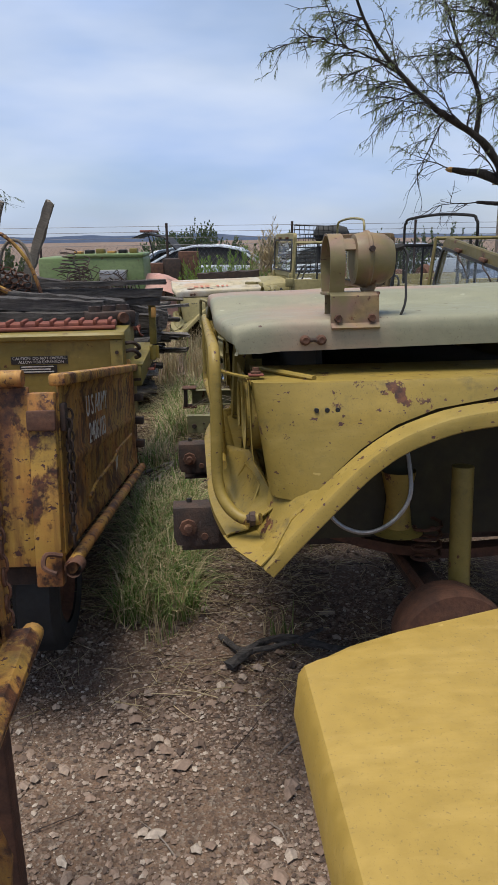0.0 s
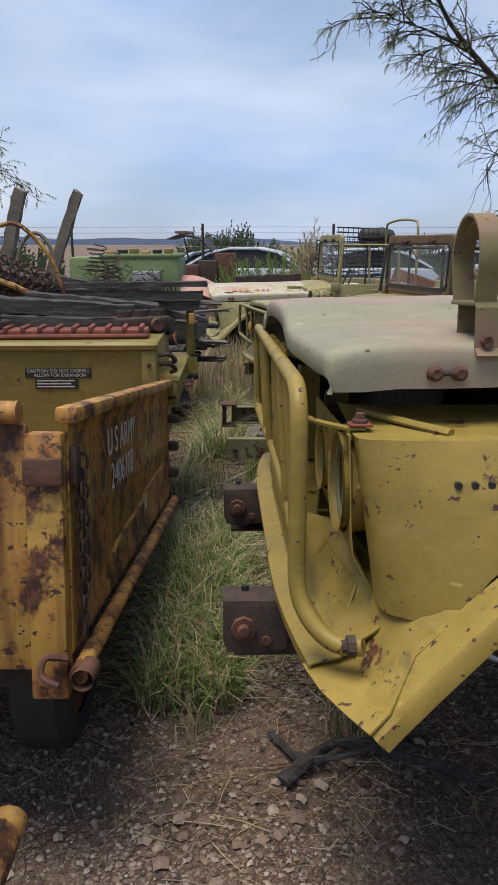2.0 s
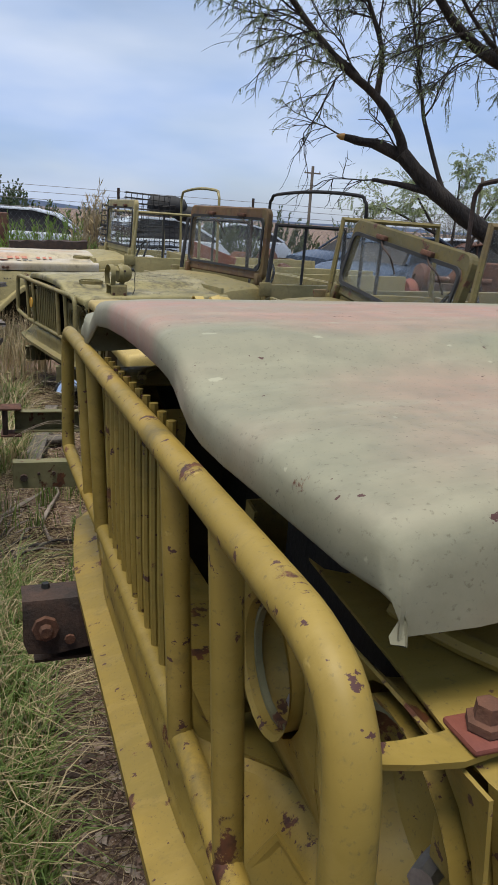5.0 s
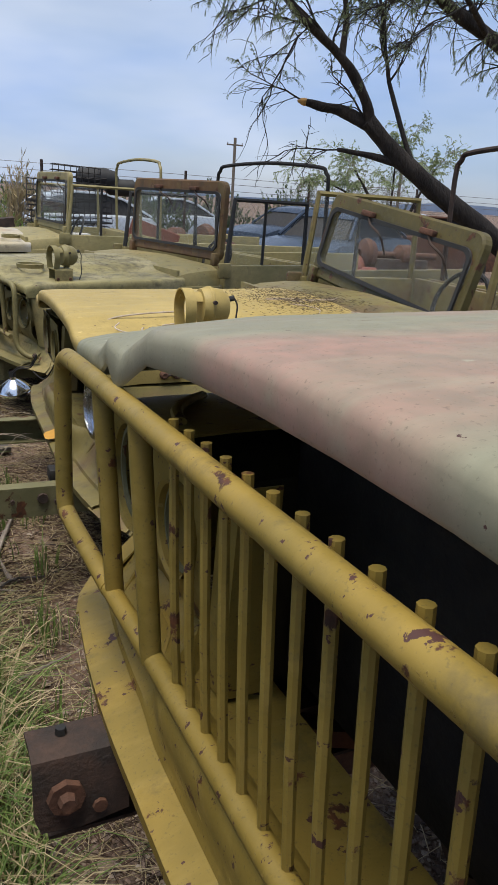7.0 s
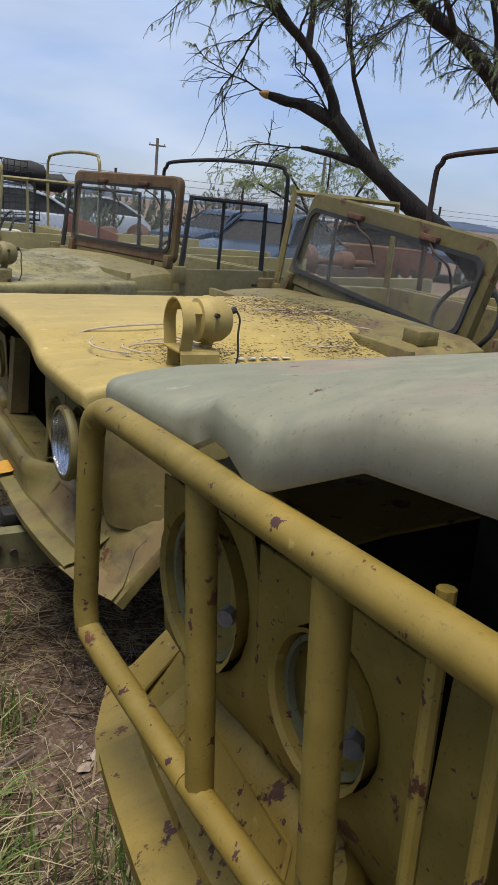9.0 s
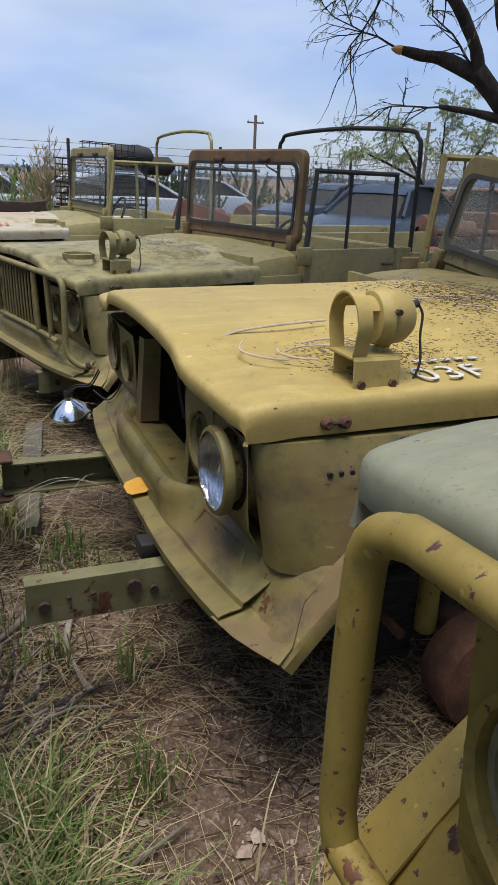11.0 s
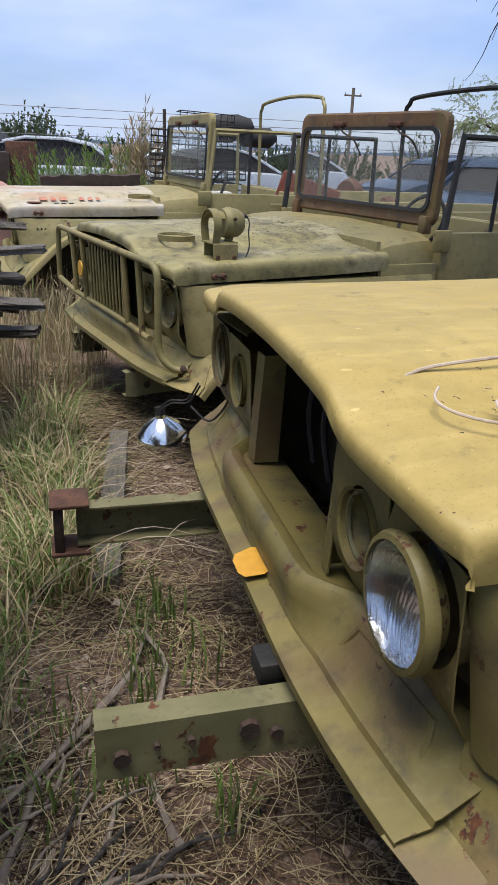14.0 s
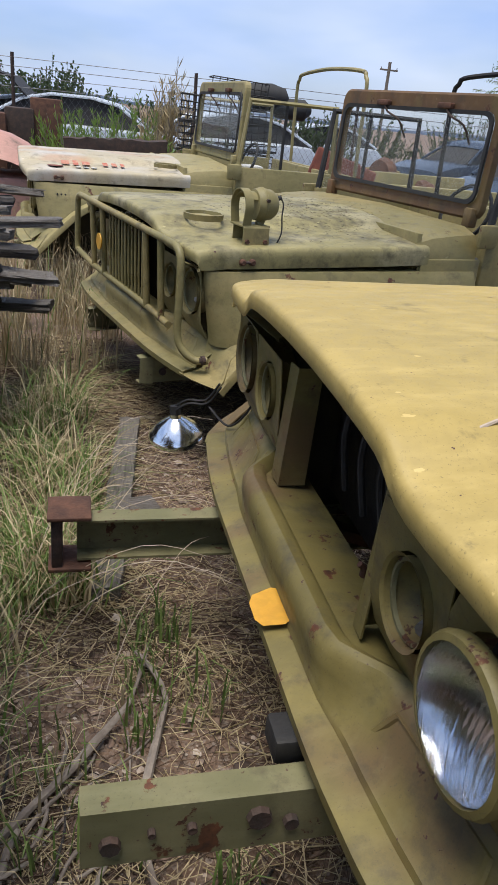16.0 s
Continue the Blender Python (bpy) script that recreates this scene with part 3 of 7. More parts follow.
def hood_lamp(m, paint, label):
    """Blackout drive lamp with a hoop guard on a bent bracket, bolted to the hood."""
    t = thing("blackout_lamp", m, label, "vehicle lamp", "hoop-guarded lamps on the hoods")
    seg = 18
    rows = []
    for k in range(seg + 1):
        a = math.pi * (1.18 * k / seg - 0.09)
        c, s = math.cos(a), math.sin(a)
        z = 0.155 + 0.078 * s
        rows.append([(-0.052, 0.078 * c, z), (-0.012, 0.078 * c, z)])
    rows.insert(0, [(-0.052, 0.06, 0.078), (-0.012, 0.06, 0.078)])
    rows.append([(-0.052, -0.06, 0.078), (-0.012, -0.06, 0.078)])
    part("hoop_guard", sheet(rows, 0.005), paint, t)
    part("lamp_body", lathe([(0.02, 0.0), (0.02, 0.05), (0.024, 0.066), (0.05, 0.072), (0.054, 0.076), (0.062, 0.076), (0.066, 0.071), (0.105, 0.066), (0.128, 0.05), (0.135, 0.0)], 24, "x", (0, 0, 0.165)), paint, t)
    part("visor", sheet([[(x, 0.055 * math.cos(a), 0.165 + 0.055 * math.sin(a)) for x in (-0.04, 0.03)] for a in [math.pi * (0.15 + 0.7 * k / 8) for k in range(9)]], 0.003), paint, t)
    part("stem", tube([(0.075, 0, 0.10), (0.07, 0, 0.085), (0.05, 0, 0.078)], 0.016, 8), paint, t)
    part("top_plate", box(-0.055, 0.085, -0.062, 0.062, 0.072, 0.08, 0.002), paint, t)
    part("bracket", sheet([[(x, -0.062, 0.078), (x, -0.07, 0.07), (x, -0.075, 0.0), (x, -0.09, -0.012)] for x in (-0.05, 0.0, 0.08)], 0.005), paint, t)
    part("back_bracket", box(-0.045, 0.075, 0.045, 0.05, 0.0, 0.072, 0.001), paint, t)
    for x in (-0.03, 0.06):
        part("bolt", lathe([(-0.082, 0.0), (-0.084, 0.01), (-0.072, 0.012)], 6, "y", (x, 0, 0.012)), M_RUST, t)
    part("screw", lathe([(-0.084, 0.0), (-0.084, 0.008), (-0.07, 0.008)], 6, "y", (0.058, 0, 0.19)), M_RUST_DARK, t)
    part("plug", tube([(0.13, 0, 0.19), (0.16, 0, 0.198)], 0.011, 8), M_RUBBER, t, "black rubber plug")
    part("cable", tube([(0.16, 0, 0.198), (0.172, -0.01, 0.17), (0.165, -0.02, 0.12), (0.16, -0.04, 0.05), (0.14, -0.04, 0.0)], 0.0035, 5, smooth=5), M_RUBBER, t, "frayed lamp cable")
    return t


def brush_guard(parent, paint):
    top = [(0.11, -0.055, 0.055), (0.06, -0.03, 0.05), (0.015, 0.005, 0.085), (-0.007, 0.033, 0.15), (-0.007, 0.036, 0.3), (-0.007, 0.038, 0.45), (-0.007, 0.055, 0.505), (-0.007, 0.10, 0.529), (-0.007, 0.2, 0.534), (-0.007, 0.6, 0.536), (-0.007, W - 0.6, 0.538), (-0.007, W - 0.12, 0.540), (-0.007, W - 0.05, 0.536), (-0.007, W - 0.012, 0.515), (-0.007, W, 0.46), (-0.007, W + 0.01, 0.3), (-0.007, W + 0.008, 0.225), (-0.004, W - 0.03, 0.20), (0.012, W - 0.29, 0.165)]
    g = part("brush_guard", tube(top, 0.0175, 14, smooth=4), paint, parent, "bent tubular steel brush guard with chipped paint")
    part("lower_bar", tube([(0.012, W - 0.27, 0.165), (0.02, W - 0.6, 0.158), (0.02, 0.6, 0.158), (0.012, 0.20, 0.152)], 0.017, 10, smooth=3), paint, g)
    for y in (0.31, 0.52, W - 0.52, W - 0.31):
        part("post", tube([(0.016, y, 0.155), (0.009, y, 0.3), (-0.003, y, 0.532)], 0.0165, 10), paint, g)
    for k in range(11):
        y = 0.61 + (W - 1.22) * k / 10
        part("bar", tube([(0.026, y, 0.145), (0.02, y, 0.3), (0.015, y, 0.553)], 0.0068, 8), paint, g)
    part("bolt", lathe([(0.05, 0.0), (0.05, 0.012), (0.058, 0.014), (0.06, 0.021), (0.075, 0.022)], 8, "x", (0.02, -0.05, 0.055)), M_RUST_DARK, g)
    st = part("stay", sheet([[(0.0, 0.048, 0.475), (0.045, 0.052, 0.462), (0.085, 0.058, 0.452), (0.125, 0.066, 0.450)], [(0.0, 0.056, 0.482), (0.045, 0.074, 0.464), (0.085, 0.088, 0.453), (0.125, 0.098, 0.450)]], 0.005), paint, g, "twisted strap bolted to the fender top")
    part("rusted_pad", box(0.092, 0.138, 0.058, 0.098, 0.452, 0.458, 0.003), M_RUST_RED, st, "rust-red strap end")
    part("bolt", lathe([(0.0, 0.016), (0.006, 0.016), (0.007, 0.011), (0.018, 0.010), (0.019, 0.0)], 6, "z", (0.115, 0.078, 0.459)), M_RUST, st)
    return g


def chassis(t, rail_front, rail_paint, ax=0.92):
    for y in (0.40, W - 0.37):
        s = 1 if y < W / 2 else -1
        sec = [(0.06 * s, -0.205), (0.0, -0.205), (0.0, -0.075), (0.06 * s, -0.075)]
        rows = [[(x, y + a, z - (0.03 if x > 1.0 else 0.0)) for a, z in sec] for x in (rail_front, -0.05, 0.4, 1.0, 1.8, 2.9)]
        r = part("frame_rail", sheet(rows, 0.007), rail_paint, t, "channel-section steel chassis rail")
        for x, z, rr in ((rail_front + 0.05, -0.15, 0.018), (rail_front + 0.12, -0.13, 0.007), (rail_front + 0.19, -0.13, 0.009), (rail_front + 0.31, -0.125, 0.022), (rail_front + 0.37, -0.145, 0.014)):
            part("bolt", lathe([(-0.012 * s, 0.0), (-0.013 * s, rr), (0.004 * s, rr * 1.1)], 8, "y", (x, y, z)), M_RUST_DARK, r)
    part("crossmember", box(0.12, 0.2, 0.42, W - 0.42, -0.16, -0.06, 0.01), M_RUST_DARK, t)
    part("axle", tube([(ax, 0.1, -0.33), (ax, W - 0.1, -0.33)], 0.05, 12), M_RUST_DARK, t)
    part("differential", lathe([(-0.11, 0.05), (-0.08, 0.13), (0.0, 0.16), (0.08, 0.13), (0.11, 0.05)], 16, "x", (ax, W - 0.62, -0.33)), M_RUST_DARK, t)
    for y in (0.40, W - 0.40):
        part("leaf_spring", sheet([[(0.25 + 1.3 * k / 10, y + dy, -0.27 + 0.16 * (2 * k / 10 - 1) ** 2) for dy in (-0.035, 0.035)] for k in range(11)], 0.035), M_RUST, t)
    for y, s in ((-0.02, 1), (W + 0.02, -1)):
        part("brake_drum", lathe([(0.14 * s, 0.0), (0.14 * s, 0.17), (0.02 * s, 0.185), (0.0, 0.175), (-0.01 * s, 0.12), (-0.03 * s, 0.06), (-0.06 * s, 0.05), (-0.065 * s, 0.0)], 28, "y", (ax, y, -0.41)), M_RUST, t, "rusty brake drum with no wheel")
    part("shock_absorber", tube([(0.80, 0.19, -0.33), (0.80, 0.2, 0.12)], 0.036, 12), M_TANK, t, "yellow-painted tubular shock absorber")
    part("tie_rod", tube([(0.66, 0.12, -0.28), (0.66, W - 0.12, -0.27)], 0.016, 8), M_RUST, t)


def front_clip(t, paint, hood_paint, lift=0.0, near_lamp=False, hood_dx=0.0):
    part("valance", valance(), paint, t, "stepped steel front valance")
    for y0, y1 in ((0.08, 0.40), (W - 0.40, W - 0.08)):
        def face(y, k, out):
            return (0.0585 + 0.038 * k + out * 0.9 + 0.045 * (1 - min(y, W - y) / 0.5) ** 2, y, 0.032 + 0.08 * k - out * 0.43)
        rim = [(y0, 0.0), (y1, 0.0), (y1 - 0.03, 1.0), (y0 + 0.03, 1.0)]
        cy = (y0 + y1) / 2
        rows = [[face(cy + (y - cy) * g, 0.5 + (k - 0.5) * g, o) for y, k in rim] for g, o in ((1.06, -0.001), (1.03, -0.005), (0.97, -0.004), (0.93, 0.004), (0.5, 0.0045), (0.01, 0.0045))]
        part("pressed_recess", sheet(rows, 0.0, closed=True), paint, t, "pressed recess in the valance")
    for flip in (False, True):
        f = part("fender", fender_side(flip), paint, t)
        part("flare", fender_flare(flip), paint, f, "rolled wheel-arch flare")
        part("corner_plate", corner_plate(flip), paint, f)
        part("top_rib", tube(mirrored([(0.15, 0.26, 0.452), (0.17, 0.18, 0.455), (0.22, 0.10, 0.452), (0.28, 0.03, 0.446)], flip), 0.012, 8, smooth=4, squash=0.7), paint, f)
        y = 0.0 if not flip else W
        s = 1 if not flip else -1
        hx = [0.275, 0.305, 0.335]
        # no openings are cut: black studs carry the holes' inner darkness as colour
        for x in hx:
            part("bolt_hole", lathe([(-0.018 * s, 0.0), (-0.018 * s, 0.0068), (-0.006 * s, 0.0068)], 8, "y", (x, y - 0.032 * s, 0.365)), M_TEXT_BLACK, f)
        part("lamp_panel", lamp_panel(flip), paint, f, "headlight bay panel with two round openings")
        if near_lamp and not flip:
            headlamp(f, flip)
        else:
            lamp_bucket(f, flip, paint, 0.15, 0.108)
        lamp_bucket(f, flip, paint, 0.41, 0.082, 0.315)
        yi = 0.60 if not flip else W - 0.60
        part("grille_post", sheet([[(0.095, yi - 0.05 * s, 0.125), (0.10, yi, 0.12), (0.17, yi, 0.12)], [(0.112, yi - 0.05 * s, 0.445), (0.118, yi, 0.445), (0.18, yi, 0.445)]], 0.004), paint, f)
        # wall added to block the view; its dark colour stands for arch shade
        part("inner_fender", sheet([[(x, y + 0.34 * s, -0.16), (x, y + 0.34 * s, 0.15), (x, y + 0.28 * s, 0.33), (x, y + 0.02 * s, 0.425)] for x in (0.22, 0.6, 1.1, 1.62)], 0.004), M_INNER, f, "inner wheel-arch wall, coloured dark for the shade inside")
    h = part("hood", hood_mesh(), hood_paint, t, "wide steel hood with a raised centre", m=pose(hood_dx, lift * 1.9, lift * 1.2, -25.0 * lift))
    if lift:
        crumple(h, W - 0.52, 0.035)
    latch = part("hood_latch", tube([(0.262, -0.008, 0.482), (0.29, -0.012, 0.484), (0.318, -0.008, 0.482)], [0.009, 0.006, 0.009], 8), M_RUST_DARK, h, "rusty two-lobed hood catch")
    for x in (0.266, 0.314):
        part("lobe", lathe([(-0.012, 0.0), (-0.014, 0.009), (-0.008, 0.015), (0.006, 0.016)], 12, "y", (x, -0.008, 0.483)), M_RUST, latch)
    part("radiator_support", sheet([[(0.34, 0.36, -0.02), (0.34, 0.36, 0.5)], [(0.34, W - 0.36, -0.02), (0.34, W - 0.36, 0.5)]], 0.02), M_BLACK, t, "black radiator core behind the grille opening")
    part("engine", box(0.5, 1.15, 0.6, W - 0.6, -0.1, 0.42, 0.04), M_BLACK, t, "grimy engine block")
    part("firewall", box(1.26, 1.29, 0.05, W - 0.05, -0.2, 0.62, 0.005), paint, t)


def windshield(parent, paint, m, h=0.62, w2=0.71):
    """Frame with rounded corners and a rubber-edged pane, standing on its lower edge."""
    f = part("windshield_frame", bmesh.new(), paint, parent, "flat steel windshield frame", m=m)
    bm = bmesh.new()

    def ring(hw, z0, z1, r, x):
        pts = []
        for cy, cz, a0 in ((hw - r, z1 - r, 0), (-hw + r, z1 - r, 90), (-hw + r, z0 + r, 180), (hw - r, z0 + r, 270)):
            for k in range(6):
                a = radians(a0 + 18 * k)
                pts.append((x, cy + r * math.cos(a), cz + r * math.sin(a)))
        return pts

    sheet([ring(w2, 0.0, h, 0.07, 0.03), ring(w2, 0.0, h, 0.07, -0.012), ring(w2 - 0.012, 0.012, h - 0.012, 0.06, -0.02), ring(w2 - 0.042, 0.075, h - 0.085, 0.06, -0.016), ring(w2 - 0.044, 0.077, h - 0.087, 0.06, 0.03)], 0, bm, closed=True)
    bm.to_mesh(f.data)
    bm.free()
    part("rubber_seal", sheet([ring(w2 - 0.040, 0.073, h - 0.083, 0.062, -0.022), ring(w2 - 0.062, 0.095, h - 0.105, 0.055, -0.02)], 0.012, closed=True), M_RUBBER, f, "black rubber window seal")
    g = part("pane", sheet([[(-0.008, -w2 + 0.055, 0.09), (-0.008, -w2 + 0.055, h - 0.10)], [(-0.008, w2 - 0.055, 0.09), (-0.008, w2 - 0.055, h - 0.10)]], 0.004), M_GLASS, f, "dusty windshield glass", smooth=False)
    g.visible_shadow = False
    for y in (-0.3, 0.25):
        part("wiper_arm", tube([(-0.035, y, h - 0.075), (-0.045, y - 0.06, h - 0.12), (-0.03, y - 0.16, h - 0.16), (0.035, y - 0.17, h - 0.25)], 0.006, 6, smooth=3), M_RUST_DARK, f)
        part("wiper_motor", box(-0.05, -0.018, y - 0.05, y + 0.06, h - 0.085, h - 0.055, 0.006), M_RUST, f)
    for y in (-w2 + 0.05, w2 - 0.05):
        part("hinge", box(-0.05, 0.01, y - 0.03, y + 0.03, -0.04, 0.06, 0.01), paint, f)
    return f


def cab(t, paint, ws_paint, ws=None, doors=(True, True), bow=None, ws_size=(0.62, 0.71)):
    rows = []
    for x, z, s in ((1.26, 0.60, 0.02), (1.36, 0.625, 0.02), (1.52, 0.64, 0.03), (1.66, 0.645, 0.05)):
        rows.append([(x, s, 0.33), (x, s - 0.01, z - 0.10), (x, s + 0.03, z - 0.03), (x, s + 0.12, z), (x, W / 2, z + 0.02), (x, W - s - 0.12, z), (x, W - s - 0.03, z - 0.03), (x, W - s + 0.01, z - 0.10), (x, W - s, 0.33)])
    part("cowl", sheet(rows, 0.004), paint, t, "steel cowl below the windshield")
    part("cowl_side", box(1.27, 1.66, 0.0, 0.02, -0.1, 0.5, 0.006), paint, t)
    part("cowl_side", box(1.27, 1.66, W - 0.02, W, -0.1, 0.5, 0.006), paint, t)
    if ws:
        windshield(t, ws_paint, ws, *ws_size)
    for y, s, on in ((0.0, 1, doors[0]), (W, -1, doors[1])):
        if not on:
            continue
        d = part("door", box(1.68, 2.52, min(y, y + 0.05 * s), max(y, y + 0.05 * s), -0.08, 0.66, 0.012), paint, t, "steel cab door with a framed side window")
        yy = y + 0.025 * s
        part("window_frame", tube([(1.70, yy, 0.64), (1.76, yy, 1.16), (2.50, yy, 1.16), (2.51, yy, 0.64)], 0.021, 6), M_RUBBER if ws_paint is M_BROWN else paint, d)
        part("window_divider", tube([(2.06, yy, 0.65), (2.07, yy, 1.16)], 0.013, 6), M_RUBBER, d)
        g = part("pane", sheet([[(1.72, yy, 0.65), (1.77, yy, 1.15)], [(2.06, yy, 0.65), (2.06, yy, 1.15)]], 0.003), M_GLASS, d, smooth=False)
        g.visible_shadow = False
        part("handle", tube([(2.38, y - 0.03 * s, 0.55), (2.48, y - 0.035 * s, 0.55)], 0.011, 6), M_RUST_DARK, d)
        part("hinge_bracket", box(1.60, 1.72, min(y - 0.03 * s, y), max(y - 0.03 * s, y), 0.56, 0.68, 0.012), paint, d)
    part("cab_floor", box(1.3, 2.6, 0.05, W - 0.05, -0.14, -0.1, 0.0), M_INNER, t)
    part("cab_back", box(2.56, 2.60, 0.0, W, -0.1, 0.66, 0.01), paint, t)
    part("seat", box(2.15, 2.5, 0.2, W - 0.2, 0.0, 0.35, 0.05), M_RUBBER, t)
    part("steering_wheel", tube([(1.9 + 0.06 * math.cos(a), 0.45 + 0.19 * math.cos(a + 1.57), 0.68 + 0.19 * math.sin(a + 1.57) * 0.8) for a in [2 * math.pi * k / 20 for k in range(21)]], 0.012, 6), M_RUBBER, t)
    if bow:
        part("cab_bow", tube([(2.75, 0.06, 0.6), (2.74, 0.05, 1.30), (2.74, 0.09, 1.42), (2.74, 0.2, 1.47), (2.74, W / 2, 1.50), (2.74, W - 0.2, 1.47), (2.74, W - 0.09, 1.42), (2.74, W - 0.05, 1.30), (2.75, W - 0.06, 0.6)], 0.017, 8, smooth=4), bow, t, "bent steel canvas bow")
    part("cargo_bed_side", box(2.68, 4.9, -0.02, 0.03, -0.05, 0.62, 0.01), paint, t)
    part("cargo_bed_side", box(2.68, 4.9, W - 0.03, W + 0.02, -0.05, 0.62, 0.01), paint, t)
    part("cargo_bed_front", box(2.66, 2.70, 0.0, W, -0.05, 0.66, 0.01), paint, t)
    part("cargo_bed_floor", box(2.7, 4.9, 0.03, W - 0.03, 0.29, 0.32, 0.0), paint, t)


def ground_supports(t, m, front_block):
    """Timber cribbing and rear wheels that carry the truck."""
    z = ground_z(m.translation.x + 2, m.translation.y + 0.8) - m.translation.z
    for x in ((0.75, 2.9) if front_block else (1.75, 2.9)):
        for y in (0.44, W - 0.44):
            part("support_block", box(x - 0.12, x + 0.12, y - 0.1, y + 0.1, z - 0.03, -0.21 - (0.03 if x > 1.0 else 0.0), 0.01), M_WOOD_DARK, t, "dark timber block under the chassis")
    for y in (0.12, W - 0.12):
        w = part("wheel", lathe([(-0.11, 0.2), (-0.12, 0.33), (-0.08, 0.40), (0.08, 0.40), (0.12, 0.33), (0.11, 0.2)], 28, "y", (3.9, y, z + 0.39)), M_RUBBER, t, "worn black tyre on a steel rim")
        part("rim", lathe([(-0.10, 0.2), (-0.03, 0.19), (-0.02, 0.05), (-0.06, 0.0)], 20, "y", (3.9, y, z + 0.39)), M_RUST, w)


def truck(m, label, paint, hood_paint, lift=0.0, guard=False, near_lamp=False, rail_front=-0.42, ws=None, ws_paint=None, doors=(True, True), rail_paint=None, bow=None, hood_dx=0.0, front_block=True, ws_size=(0.62, 0.71)):
    t = thing("military_truck", m, label, "truck", "derelict military trucks in a row")
    front_clip(t, paint, hood_paint, lift, near_lamp, hood_dx)
    if guard:
        brush_guard(t, paint)
    chassis(t, rail_front, rail_paint or M_RAIL, 0.92 if front_block else 0.72)
    cab(t, paint, ws_paint or paint, ws, doors, bow, ws_size)
    ground_supports(t, m, front_block)
    return t


MAT_A = pose(0.025, 2.02, 0.885, -2.8, 0, 1.0)
MAT_B = pose(0.245, 4.86, 0.543, 0, 0, -1.0)
MAT_C = pose(0.33, 7.52, 0.47, 0, 0, 13.0)
MAT_D = pose(-0.48, 10.45, 0.50, 0, 0, 3.0)
WS_UP = pose(1.71, W / 2 - 0.03, 0.675, 0, 3, 2)
truck(MAT_A, "mustard-yellow military truck with faded sage and pink hood", M_A, M_A_HOOD, lift=0.055, hood_dx=0.0, front_block=False, guard=True, rail_front=-0.13, rail_paint=M_RUST_DARK, ws=None, doors=(False, False))
truck(MAT_B, "olive military truck with yellowed hood and one headlight", M_B, M_B_HOOD, near_lamp=True, hood_dx=0.01, bow=M_RUST_DARK, ws_paint=M_B_DARK, ws=pose(1.735, W / 2 + 0.09, 0.60, 6.6, 11, 3), ws_size=(0.51, 0.69))
truck(MAT_C, "dusty olive military truck with brown windshield frame and brush guard", M_C, M_C_HOOD, guard=True, rail_front=0.02, ws=WS_UP, ws_paint=M_BROWN, bow=M_BLACK)
truck(MAT_D, "pale military truck with whitewashed tan hood", M_D, M_D_HOOD, rail_front=0.02, ws=WS_UP, ws_paint=M_D, bow=M_D)
hood_lamp(MAT_A @ pose(0.40, 0.20, 0.597) @ Matrix.Scale(1.12, 4), M_LAMP_A, "faded pink and olive hoop-guarded lamp on the hood")
hood_lamp(MAT_B @ pose(0.42, 0.12, 0.545), M_B_HOOD, "yellow hoop-guarded lamp with frayed cable on the hood")
hood_lamp(MAT_C @ pose(0.34, 0.13, 0.55), M_C, "olive hoop-guarded lamp on the dusty hood")


